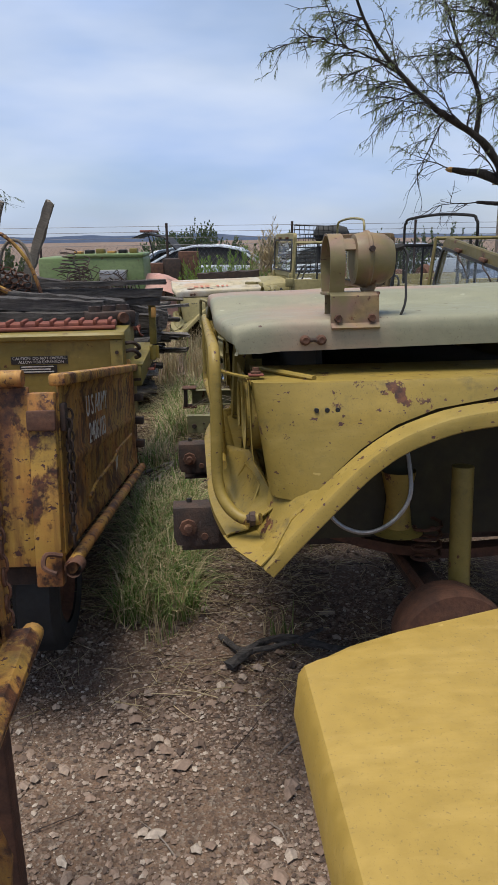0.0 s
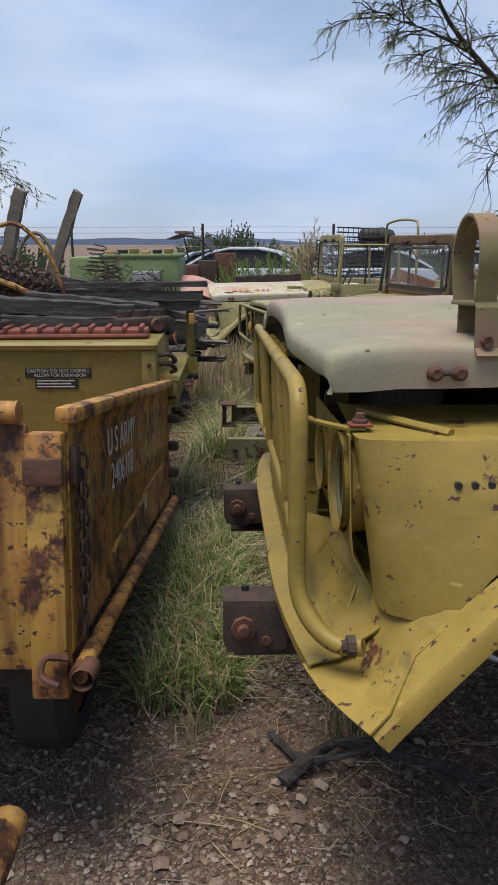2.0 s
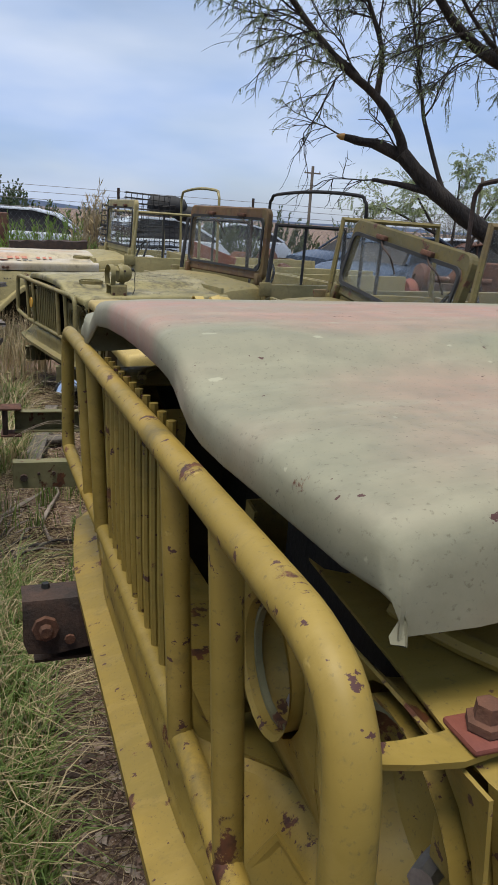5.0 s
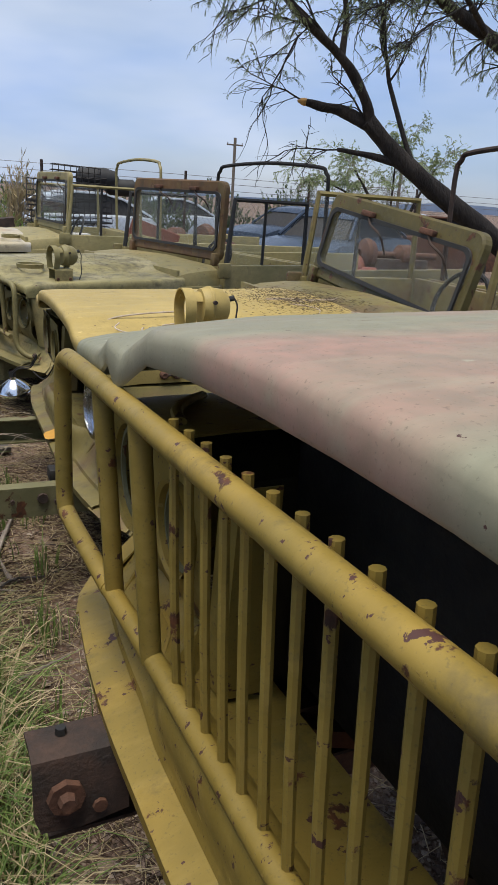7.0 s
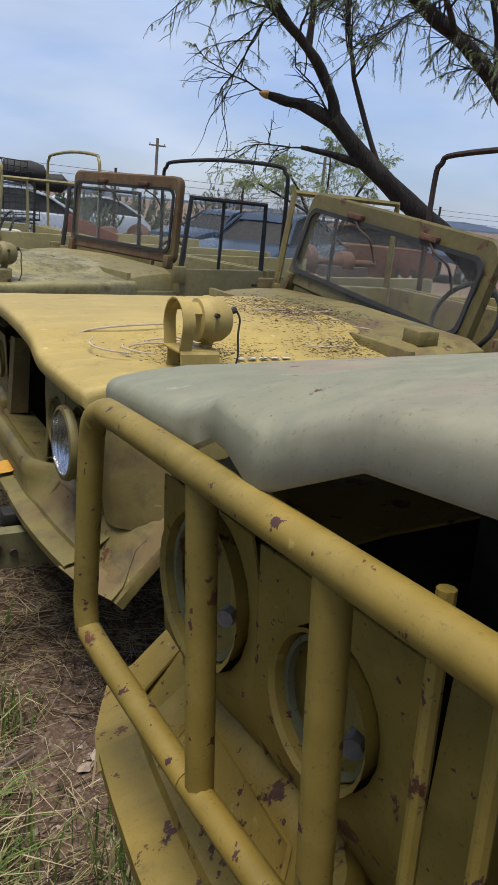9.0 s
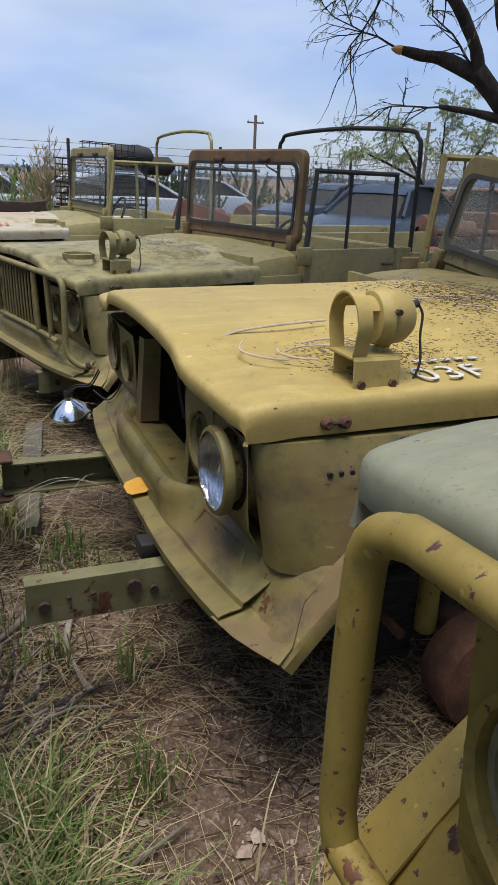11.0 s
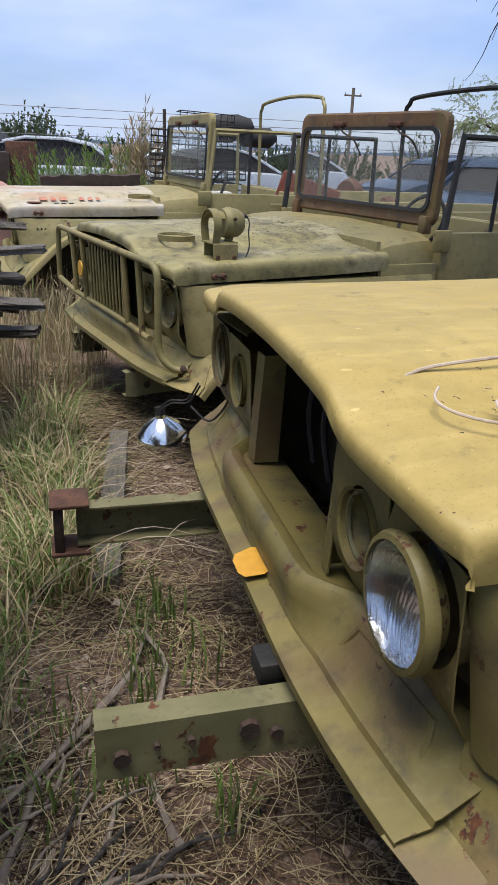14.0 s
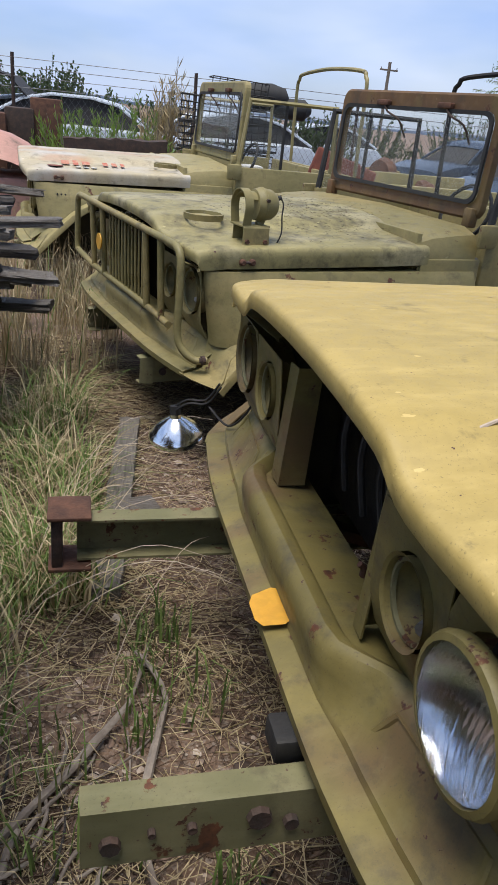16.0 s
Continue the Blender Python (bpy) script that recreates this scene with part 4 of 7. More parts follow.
# ---- parts that single trucks have ----
def truck_extras():
    trucks = [o for o in scene.objects if o.parent is None and o.name.startswith("military_truck")]
    a, b, c, d = trucks
    # dark rusty mounting plates where the bumper of the first truck was
    for y in (0.40, W - 0.40):
        p = part("bumper_bracket", sheet([[(x, y - 0.055, z0), (x, y - 0.056, -0.06), (x, y - 0.05, -0.034), (x, y - 0.02, -0.026), (x, y + 0.03, -0.03)] for x, z0 in ((-0.155, -0.135), (-0.145, -0.165), (-0.08, -0.172), (0.0, -0.16))], 0.009), M_RUST_DARK, a, "rusty bumper mounting bracket")
        part("bolt", lathe([(-0.028, 0.0), (-0.028, 0.013), (-0.012, 0.016), (-0.012, 0.03), (0.0, 0.031)], 8, "y", (-0.105, y - 0.058, -0.10)), M_RUST, p)
        part("bolt", lathe([(0.012, 0.0), (0.012, 0.009), (0.0, 0.010)], 6, "z", (-0.10, y - 0.0, -0.026)), M_TEXT_BLACK, p)
        part("washer", lathe([(-0.006, 0.0), (-0.006, 0.012), (0.0, 0.013)], 8, "y", (-0.05, y - 0.058, -0.135)), M_RUST, p)
    part("hose", tube([(0.58, 0.1, 0.22), (0.585, 0.06, 0.08), (0.53, 0.04, 0.0), (0.45, 0.05, -0.04), (0.37, 0.07, -0.02), (0.31, 0.1, 0.05)], 0.007, 6, smooth=6), M_STEEL, a, "pale grey loose hose")
    part("spring_perch", lathe([(-0.12, 0.09), (-0.1, 0.05), (0.0, 0.04), (0.1, 0.06)], 14, "z", (0.62, 0.32, -0.02)), M_A, a)
    part("coil", tube([(0.72 + 0.05 * math.cos(k * 0.7), 0.3 + 0.05 * math.sin(k * 0.7), -0.25 + 0.004 * k) for k in range(40)], 0.006, 5), M_RUST, a)
    # second truck: reflector tag, black bracket, bumper irons, loose lamp wires
    tag = [(-0.012, -0.03), (0.0, -0.055), (0.045, -0.066), (0.058, -0.058), (0.058, 0.058), (0.045, 0.066), (0.0, 0.055), (-0.012, 0.03)]
    bm = sheet([[(x - 0.035, y + 0.80, 0.012 + 0.22 * x) for x, y in tag], [(-0.012, 0.80, 0.0172)] * 8], 0.0, closed=True)
    part("reflector_tag", bm, M_TAG, b, "small yellow plate on the valance")
    part("black_bracket", box(-0.07, 0.03, 0.47, 0.55, -0.09, -0.035, 0.008), M_BLACK, b, "black-painted bracket with chipped paint")
    part("rusty_tube", tube([(0.02, 0.52, -0.05), (0.01, 1.0, -0.04), (0.03, 1.34, -0.04)], 0.024, 10), M_RUST, b)
    for dz in (-0.225, -0.06):
        part("shackle_plate", box(-0.50, -0.38, W - 0.46, W - 0.33, dz, dz + 0.012, 0.003), M_RUST, b)
    part("shackle_web", box(-0.49, -0.46, W - 0.45, W - 0.34, -0.22, -0.06, 0.004), M_RUST_DARK, b)
    for x, y in ((0.19, 0.78), (0.19, 0.66)):
        part("bolt", tube([(x, y, 0.10), (x, y, 0.125), (x - 0.012, y, 0.135)], 0.008, 6), M_RUST, b)
    part("wires", tube([(0.17, W - 0.12, 0.25), (0.12, W - 0.1, 0.12), (0.08, W - 0.02, 0.04), (0.04, W + 0.12, 0.05)], 0.004, 5, smooth=5), M_BLACK, b, "black lamp wires")
    for k in range(4):
        part("engine_hose", tube([(0.24, 0.72 + 0.12 * k, 0.42), (0.23, 0.74 + 0.12 * k, 0.3), (0.25, 0.70 + 0.13 * k, 0.15)], 0.009, 6, smooth=4), M_RUBBER, b)
    for k, ch in enumerate("03F 7368"):
        if ch != " ":
            text_part("hood_digit", ch, 0.14, M_WHITE, b, pose(0.57 + 0.078 * k, 0.04, 0.5605 + 0.0012 * k, 2.6, -0.6, 0), "brushed white registration character")
    bars = bmesh.new()
    for k in range(5):
        box(0.63 + 0.045 * k, 0.66 + 0.045 * k, 0.17, 0.19, 0.572, 0.5745, 0, bars)
    part("worn_stencil", bars, M_WHITE, b, "worn unreadable white stencil marks")
    part("rubber_bumper", box(1.36, 1.46, 0.12, 0.22, 0.62, 0.68, 0.01), M_B, b, "olive steel bracket on the cowl")
    # third truck: oval tag on the grille
    part("oval_tag", lathe([(-0.004, 0.0), (-0.004, 0.045), (0.0, 0.047), (0.004, 0.045)], 20, "x", (-0.03, W - 0.56, 0.35)), M_TAG, c, "yellow oval plate wired to the grille")
    # fourth truck: old stencils on the hood edge
    bars = bmesh.new()
    for k in range(3):
        box(0.42 + 0.06 * k, 0.46 + 0.06 * k, 0.05, 0.10, 0.560, 0.5645, 0, bars)
    part("worn_stencil", bars, M_WHITE, d, "worn white stencil digits")
    part("worn_emblem", lathe([(0.0, 0.06), (0.0015, 0.06), (0.0015, 0.0)], 12, "z", (0.27, 0.10, 0.5585)), M_RUST_RED, d, "worn red painted emblem")
    return a, b, c, d


T_A, T_B, T_C, T_D = truck_extras()


def hood_ring(m):
    return tagged(part("lamp_ring", lathe([(0.0, 0.088), (0.0, 0.095), (0.028, 0.097), (0.03, 0.088), (0.006, 0.084), (0.0, 0.088)], 28, "z"), M_C, None, "", m=m), "round olive steel lamp ring lying on a hood", "lamp ring", "loose rings on the hoods")


hood_ring(MAT_C @ pose(0.25, 0.42, 0.603))
hood_ring(MAT_D @ pose(1.15, 0.25, 0.595))


def loose_headlamp(m):
    t = thing("loose_headlight", m, "loose silvered sealed-beam headlight hanging by its wires", "headlight")
    part("reflector", lathe([(0.0, 0.098), (0.012, 0.1), (0.02, 0.096), (0.05, 0.07), (0.075, 0.035), (0.085, 0.02), (0.10, 0.018), (0.10, 0.0)], 28, "z"), M_CHROME, t)
    part("lens", lathe([(0.0, 0.097), (-0.015, 0.07), (-0.022, 0.0)], 28, "z"), M_LENS, t)
    part("socket", tube([(0, 0, 0.095), (0.0, 0.01, 0.125)], 0.02, 8), M_BLACK, t)
    for dy in (-0.012, 0.012):
        part("wire", tube([(0, dy, 0.12), (0.04, dy - 0.03, 0.16), (0.10, dy - 0.06, 0.17), (0.14, dy - 0.1, 0.25)], 0.004, 5, smooth=4), M_BLACK, t)
    return t


loose_headlamp(pose(0.21, 6.78, 0.47, 8, -6, 0))


# ---- yellow panel beside the start of the walk ----
def loose_panel():
    m = pose(0.15, 1.2, 0.0, 0, 0, 0)
    t = thing("hood_panel", m, "smooth yellow steel hood panel resting on a rusty stand", "vehicle panel")
    rows = []
    ys = [0.012, 0.0, -0.012, -0.05, -0.12, -0.3, -0.6, -1.0, -1.4]
    for i, y in enumerate(ys):
        row = []
        for k, x in enumerate([-0.014, -0.006, 0.006, 0.03, 0.08, 0.2, 0.5, 0.9, 1.3]):
            z = 0.985 + 0.012 * math.sin(min(1, x / 0.9) * 1.6) - (0.1, 0.02, 0.005, 0, 0, 0, 0, 0, 0)[k] - (0.09, 0.02, 0.006, 0, 0, 0, 0, 0, 0)[i]
            xx, yy = x, y + 0.30 * x
            if x < 0.09 and y > -0.05:
                xx, yy = x + 0.02, yy - 0.03 * (0.09 - x) / 0.09
            row.append((xx + max(0.0, -y - 0.05) * 0.02, yy, z))
        rows.append(row)
    part("skin", sheet(rows, 0.004), M_YELLOW, t)
    gz = ground_z(0.6, 0.6)
    for x, y in ((0.08, -0.18), (0.08, -1.0), (1.1, -0.18), (1.1, -1.0)):
        part("stand_leg", box(x - 0.025, x + 0.025, y - 0.025, y + 0.025, gz - 0.02, 0.965, 0.004), M_RUST, t, "rusty angle-iron stand leg")
    for y in (-0.18, -1.0):
        part("stand_bar", box(0.08, 1.1, y - 0.02, y + 0.02, 0.93, 0.97, 0.004), M_RUST, t)


loose_panel()


# ---- trailers ----
def chain(t, start, links, mat=None, r=0.012, droop=(0, 0, -1)):
    p = Vector(start)
    d = Vector(droop).normalized()
    for k in range(links):
        a = (0.5 * math.pi) * (k % 2)
        side = Vector((math.cos(a), math.sin(a), 0))
        c = p + d * (k * 0.038)
        pts = [c + d * (0.024 * math.sin(u)) + side * (r * math.cos(u)) for u in [2 * math.pi * q / 10 for q in range(11)]]
        part("chain_link", tube(pts, 0.0045, 5, cap=False), mat or M_RUST_DARK, t)


def box_trailer():
    L, H, B = 2.2, 0.66, 1.5
    m = pose(-0.53, 2.44, 0.625, -8.5, 0, -1.2)
    t = thing("cargo_trailer", m, "rusty yellow-olive military box trailer, tipped nose down", "trailer")
    # side wall with pressed panel rows
    ys = [0.02, 0.06, 0.12, 0.14, 0.55, 1.0, 1.5, 1.9, 2.08, 2.1, 2.14, L]
    rows = []
    for y in ys:
        inset = -0.012 if 0.13 < y < 2.09 else 0.0
        rows.append([(0.0, y, 0.02), (0.0, y, 0.06), (inset, y, 0.08), (inset, y, 0.30), (inset * 0.2, y, 0.315), (inset * 0.2, y, 0.335), (inset, y, 0.35), (inset, y, 0.58), (0.0, y, 0.60), (0.0, y, H - 0.03)])
    side = part("side_wall", sheet(rows, 0.006), M_TRAILER, t, "rust-streaked pressed steel side")
    zig = [(0.004, 0.5, 0.13), (0.004, 0.62, 0.16), (0.004, 1.2, 0.19), (0.004, 1.3, 0.22), (0.004, 1.9, 0.24)]
    part("pressed_rib", tube(zig, 0.008, 6), M_TRAILER, side)
    for txt, y, z, s in (("U S ARMY", 0.50, 0.47, 0.125), ("2406103", 0.55, 0.352, 0.125)):
        text_part("stencil", txt, s, M_WHITE, side, pose(0.003, y, z, 90, 0, 90), "faded white stencilled lettering")
    star = bmesh.new()
    for k in range(5):
        a = math.pi / 2 + 2 * math.pi * k / 5
        vs = [star.verts.new((0.0045, 1.28 + r_ * math.cos(a + da), 0.17 + r_ * math.sin(a + da))) for r_, da in ((0.07, 0), (0.027, 0.63), (0, 0), (0.027, -0.63))]
        star.faces.new(vs)
    part("painted_star", star, M_WHITE, side, "worn white star")
    top = part("top_rail", box(-0.03, 0.03, 0.0, L + 0.02, H - 0.04, H + 0.004, 0.012), M_TRAILER, t, "rolled and rusted top rail")
    # near end
    e = part("end_wall", box(-B, -0.10, -0.005, 0.02, -0.02, H - 0.04, 0.004), M_TRAILER, t, "rust-stained steel end wall")
    part("end_rail", tube([(-B, -0.02, H - 0.01), (-0.11, -0.02, H - 0.01)], 0.03, 12), M_TRAILER, t, "round end rail")
    for x in (-0.24, -0.62, -1.0, -1.36):
        part("rib", box(x - 0.032, x + 0.032, -0.035, 0.0, -0.05, H - 0.04, 0.01), M_TRAILER, e)
    part("corner_post", box(-0.10, -0.005, -0.03, 0.03, -0.09, H - 0.06, 0.008), M_TRAILER, t, "heavily rusted corner post")
    part("latch_plate", box(-0.10, 0.0, -0.05, -0.028, H - 0.19, H - 0.12, 0.006), M_RUST, t)
    part("hasp", box(0.0, 0.02, 0.02, 0.07, H - 0.20, H - 0.10, 0.006), M_RUST_DARK, t)
    chain(t, (0.025, 0.05, H - 0.18), 12)
    chain(t, (0.018, 0.10, H - 0.15), 10)
    chain(t, (-0.32, -0.055, 0.42), 9, M_RUST)
    part("inner_wall", box(-B, -0.03, L - 0.04, L - 0.02, 0.02, H + 0.02, 0.004), M_TRAILER_IN, t, "orange-primed inner wall")
    part("far_rail", box(-B, -0.02, L - 0.05, L + 0.03, H - 0.02, H + 0.035, 0.01), M_TRAILER_IN, t, "orange top rail")
    part("floor", box(-B, -0.01, 0.02, L, 0.0, 0.03, 0.004), M_TRAILER, t)
    part("opposite_wall", box(-B - 0.02, -B, 0.0, L, 0.0, H, 0.004), M_TRAILER, t)
    rail = part("sill_rail", tube([(0.03, -0.06, -0.01), (0.03, 0.2, -0.005), (0.03, L, -0.005)], 0.024, 12), M_TRAILER, t, "round rusted sill tube")
    part("tube_end", tube([(0.045, -0.09, -0.01), (0.045, 0.0, -0.01)], 0.028, 14, cap=False), M_RUST, rail)
    part("tie_hook", tube([(0.0, -0.05, 0.03), (-0.05, -0.07, 0.04), (-0.055, -0.09, 0.0), (-0.01, -0.1, -0.02)], 0.009, 6, smooth=4), M_RUST, rail)
    part("under_frame", box(-B + 0.3, -0.12, 0.1, L, -0.12, -0.01, 0.01), M_RUST_DARK, t)
    # corner hardware at the far end
    for z in (0.15, 0.3, 0.45, 0.58):
        part("hinge_lug", box(-0.01, 0.05, L - 0.03, L + 0.05, z - 0.025, z + 0.02, 0.006), M_RUST_DARK, t)
    for y, x in ((0.75, -0.25), (0.75, -B + 0.2)):
        w = part("wheel", lathe([(-0.09, 0.18), (-0.1, 0.25), (-0.07, 0.30), (0.07, 0.30), (0.1, 0.25), (0.09, 0.18)], 26, "x", (x, y, -0.32)), M_RUBBER, t, "flat black tyre")
        part("rim", lathe([(0.08, 0.18), (0.03, 0.16), (0.02, 0.05), (0.05, 0.0)], 18, "x", (x, y, -0.32)), M_RUST, w)
    part("rear_skid", box(-0.9, -0.8, 1.7, 1.8, -0.42, -0.1, 0.01), M_RUST, t)


box_trailer()


def near_trailer_frame():
    t = thing("trailer_frame", pose(-0.5, 1.6, 0.0), "chipped yellow-olive trailer frame with tubular bumper", "trailer frame")
    part("bumper_bar", sheet([[(-0.075, y, 0.66 + dz), (-0.06, y, 0.70 + dz), (0.0, y, 0.705 + dz), (0.02, y, 0.68 + dz), (0.01, y, 0.64 + dz)] for y, dz in ((-1.2, -0.03), (-0.4, -0.02), (0.0, 0.0), (0.2, 0.015))], 0.008), M_TRAILER, t, "chipped yellow channel bumper")
    part("bumper_tube", tube([(-0.02, -1.2, 0.63), (-0.012, 0.0, 0.66), (-0.005, 0.24, 0.685)], 0.03, 12), M_TRAILER, t)
    part("upright", box(-0.10, -0.05, 0.14, 0.22, 0.6, 1.22, 0.01), M_TRAILER, t, "rusted upright post")
    part("brace", sheet([[(-0.05, 0.2, 0.72), (-0.10, 0.2, 0.95)], [(-0.05, 0.14, 0.72), (-0.10, 0.14, 0.95)]], 0.012), M_TRAILER, t)
    part("fender_plate", sheet([[(0.02, -0.3, 0.55), (0.03, -0.25, 0.40), (0.0, -0.22, 0.2), (-0.06, -0.2, 0.05)], [(-0.1, -0.28, 0.60), (-0.1, -0.22, 0.42), (-0.1, -0.2, 0.2), (-0.12, -0.2, 0.05)]], 0.008), M_TRAILER, t, "bent olive plate with scraped paint")
    part("side_plate", box(-0.14, -0.09, -0.3, 0.2, 0.66, 1.18, 0.006), M_TRAILER, t)
    gz = ground_z(-0.5, 1.6)
    part("leg", box(-0.13, -0.06, 0.05, 0.12, gz - 0.02, 0.66, 0.006), M_RUST, t)
    part("leg", box(-0.13, -0.06, -0.95, -0.88, gz - 0.02, 0.63, 0.006), M_RUST, t)
    chain(t, (-0.045, 0.17, 1.15), 11, M_RUST)


near_trailer_frame()


def tank_trailer():
    t = thing("tank_trailer", pose(-0.52, 4.62, 0.0), "olive fuel tank trailer with a caution decal", "trailer")
    rows = []
    for x in (-1.6, -1.0, -0.4, -0.1, -0.02, 0.0):
        o = 0.02 if x >= -0.005 else 0.0
        rows.append([(x, o, 0.55), (x, o, 1.13), (x, o - 0.03, 1.135), (x, o - 0.035, 1.16), (x, o - 0.02, 1.175), (x, 0.6, 1.18)])
    body = part("tank", sheet(rows, 0.006), M_TANK, t, "olive steel tank with a rolled rim")
    part("tank_side", box(-0.012, 0.0, 0.02, 0.6, 0.55, 1.17, 0.004), M_TANK, t)
    part("corner_rib", box(-0.09, -0.012, -0.02, 0.0, 0.55, 1.13, 0.006), M_TANK, t)
    for z in (0.78, 0.92, 1.05):
        part("bolt", lathe([(-0.03, 0.0), (-0.03, 0.012), (-0.02, 0.013)], 6, "y", (-0.05, 0, z)), M_RUST_DARK, body)
    decal = part("decal", box(-0.71, -0.36, -0.006, -0.002, 0.985, 1.035, 0), M_TEXT_BLACK, t, "black caution decal")
    text_part("lettering", "CAUTION: DO NOT OVERFILL", 0.0245, M_WHITE, decal, pose(-0.70, -0.0075, 1.014, 90, 0, 0))
    text_part("lettering", "ALLOW FOR EXPANSION", 0.0245, M_WHITE, decal, pose(-0.665, -0.0075, 0.991, 90, 0, 0))
    d2 = part("decal", box(-0.66, -0.43, -0.006, -0.002, 0.925, 0.978, 0), M_TEXT_BLACK, t, "small black decal, unreadable")
    bars = bmesh.new()
    for k in range(3):
        box(-0.65, -0.45 - 0.02 * (k % 2), -0.0075, -0.0065, 0.934 + 0.016 * k, 0.941 + 0.016 * k, 0, bars)
    part("lettering", bars, M_WHITE, d2)
    # chassis rail that runs on past the tank, with its post
    part("chassis_rail", box(-0.01, 0.09, 0.05, 1.10, 0.82, 0.95, 0.008), M_TANK, t, "olive and rust chassis rail")
    part("rail_flange", box(-0.03, 0.10, 0.05, 1.10, 0.95, 0.962, 0.003), M_TANK, t)
    part("stake_post", box(0.08, 0.13, 0.98, 1.06, 0.96, 1.36, 0.006), M_TANK, t, "olive steel stake post")
    part("stake_post", box(-0.9, -0.85, 0.96, 1.06, 0.96, 1.36, 0.006), M_TANK, t)
    part("stake_pocket", box(0.105, 0.14, 0.9, 0.96, 1.17, 1.24, 0.004), M_TRAILER_IN, t, "yellow-orange stake pocket")
    part("cup_bracket", sheet([[(0.135 + 0.035 * math.cos(a), 0.66 + 0.05 * math.sin(a), z) for a in [math.pi * (0.1 + 1.5 * k / 10) for k in range(11)]] for z in (0.90, 0.95, 0.99)], 0.005), M_TANK, t, "curved olive bracket")
    part("red_plate", sheet([[(0.09, 0.52, 0.84), (0.14, 0.52, 0.84), (0.145, 0.52, 0.875)], [(0.09, 0.6, 0.84), (0.14, 0.6, 0.84), (0.145, 0.6, 0.875)]], 0.006), M_RUST_RED, t, "red-oxide angle plate")
    part("deck", box(-1.6, 0.0, 0.62, 1.15, 0.9, 0.95, 0.004), M_TANK, t)
    gz = ground_z(-0.6, 5.2)
    for x, y in ((-0.1, 0.35), (-0.1, 1.0), (-1.4, 0.35), (-1.4, 1.0)):
        part("stand_leg", box(x - 0.04, x + 0.04, y - 0.04, y + 0.04, gz - 0.02, 0.9, 0.006), M_RUST, t)
    for z in (1.05, 1.10):
        part("latch", tube([(-0.0, 0.03, z), (0.05, 0.05, z), (0.08, 0.1, z - 0.04), (0.05, 0.15, z - 0.06)], 0.013, 6, smooth=4), M_RUST_DARK, t)


tank_trailer()
rng = random.Random(7)


def rough_beam(name, size, m, mat, label, category, group="", seed=0):
    """A worn timber: a box with splintered, uneven faces."""
    L, w, h = size
    r_ = random.Random(seed)
    n_ = 14
    rows = []
    for i in range(n_ + 1):
        x = -L / 2 + L * i / n_ + (r_.uniform(-0.02, 0.02) if i in (0, n_) else 0)
        row = []
        for (sy, sz) in ((-1, -1), (-1, -0.3), (-1, 0.4), (-1, 1), (-0.3, 1), (0.4, 1), (1, 1), (1, 0.2), (1, -1), (0, -1)):
            row.append((x + r_.uniform(-0.012, 0.012), sy * w / 2 + r_.uniform(-0.07, 0.07) * w, sz * h / 2 + r_.uniform(-0.09, 0.09) * h))
        rows.append(row)
    bm = sheet(rows, 0, closed=True)
    gs = list(bm.verts)
    bm.faces.new(gs[:10])
    bm.faces.new(gs[-10:][::-1])
    return tagged(part(name, bm, mat, None, "", m=m), label, category, group)


# three heavy planks across the stakes, then the grey pile beyond them
for k, (z, x1, tilt, hh) in enumerate(((1.42, -0.315, -0.5, 0.034), (1.355, -0.335, 0.6, 0.06), (1.29, -0.345, 0.4, 0.055))):
    rough_beam("plank", (1.35, 0.06, hh), pose(x1 - 0.675, 5.545 + 0.01 * k, z, 0, tilt, 1), M_WOOD_DARK, "weathered dark timber plank with bolts, laid across stakes", "plank", "planks across the trailer stakes", k)
rough_beam("timber_beam", (1.5, 0.12, 0.12), pose(-1.05, 5.95, 1.28, 0, 14, 4), M_WOOD_DARK, "charred heavy timber beam lying aslant on the scrap", "beam", "", 11)
rough_beam("timber_beam", (1.3, 0.10, 0.11), pose(-1.15, 6.2, 1.36, 0, 9, -6), M_WOOD_DARK, "charred heavy timber beam lying aslant on the scrap", "beam", "", 12)
rough_beam("timber_beam", (1.4, 0.12, 0.10), pose(-1.1, 5.75, 1.16, 0, 4, 3), M_WOOD_DARK, "charred heavy timber beam under the scrap heap", "beam", "", 13)
for k in range(56):
    lay = k // 4
    rough_beam("board", (rng.uniform(0.9, 1.5), rng.uniform(0.10, 0.2), rng.uniform(0.025, 0.05)), pose(-1.30 + 0.022 * lay + 0.04 * (k % 4) + rng.uniform(-0.12, 0.1), 7.55 + 0.3 * (k % 4) + rng.uniform(-0.12, 0.12), 0.03 + 0.078 * lay + 0.02 * (k % 4), rng.uniform(-12, 12), rng.uniform(-4, 6), rng.uniform(-16, 14)), M_WOOD_GREY if k % 3 else M_WOOD_DARK, "splintered grey weathered board in a rotting pile", "board", "pile of rotten boards", 40 + k)
rough_beam("wood_post", (0.95, 0.07, 0.07), pose(-1.42, 6.3, 1.58, 0, -68, 0), M_POST, "old leaning wooden post with split top", "post", "leaning wooden posts", 90)
rough_beam("wood_post", (0.95, 0.08, 0.08), pose(-1.78, 6.3, 1.60, 0, -74, 0), M_POST, "old leaning wooden post with split top", "post", "leaning wooden posts", 91)
rough_beam("ground_timber", (1.5, 0.10, 0.07), pose(0.05, 7.2, 0.03, 0, 0, 82), M_WOOD_GREY, "half-buried grey timber in the grass", "timber", "", 92)


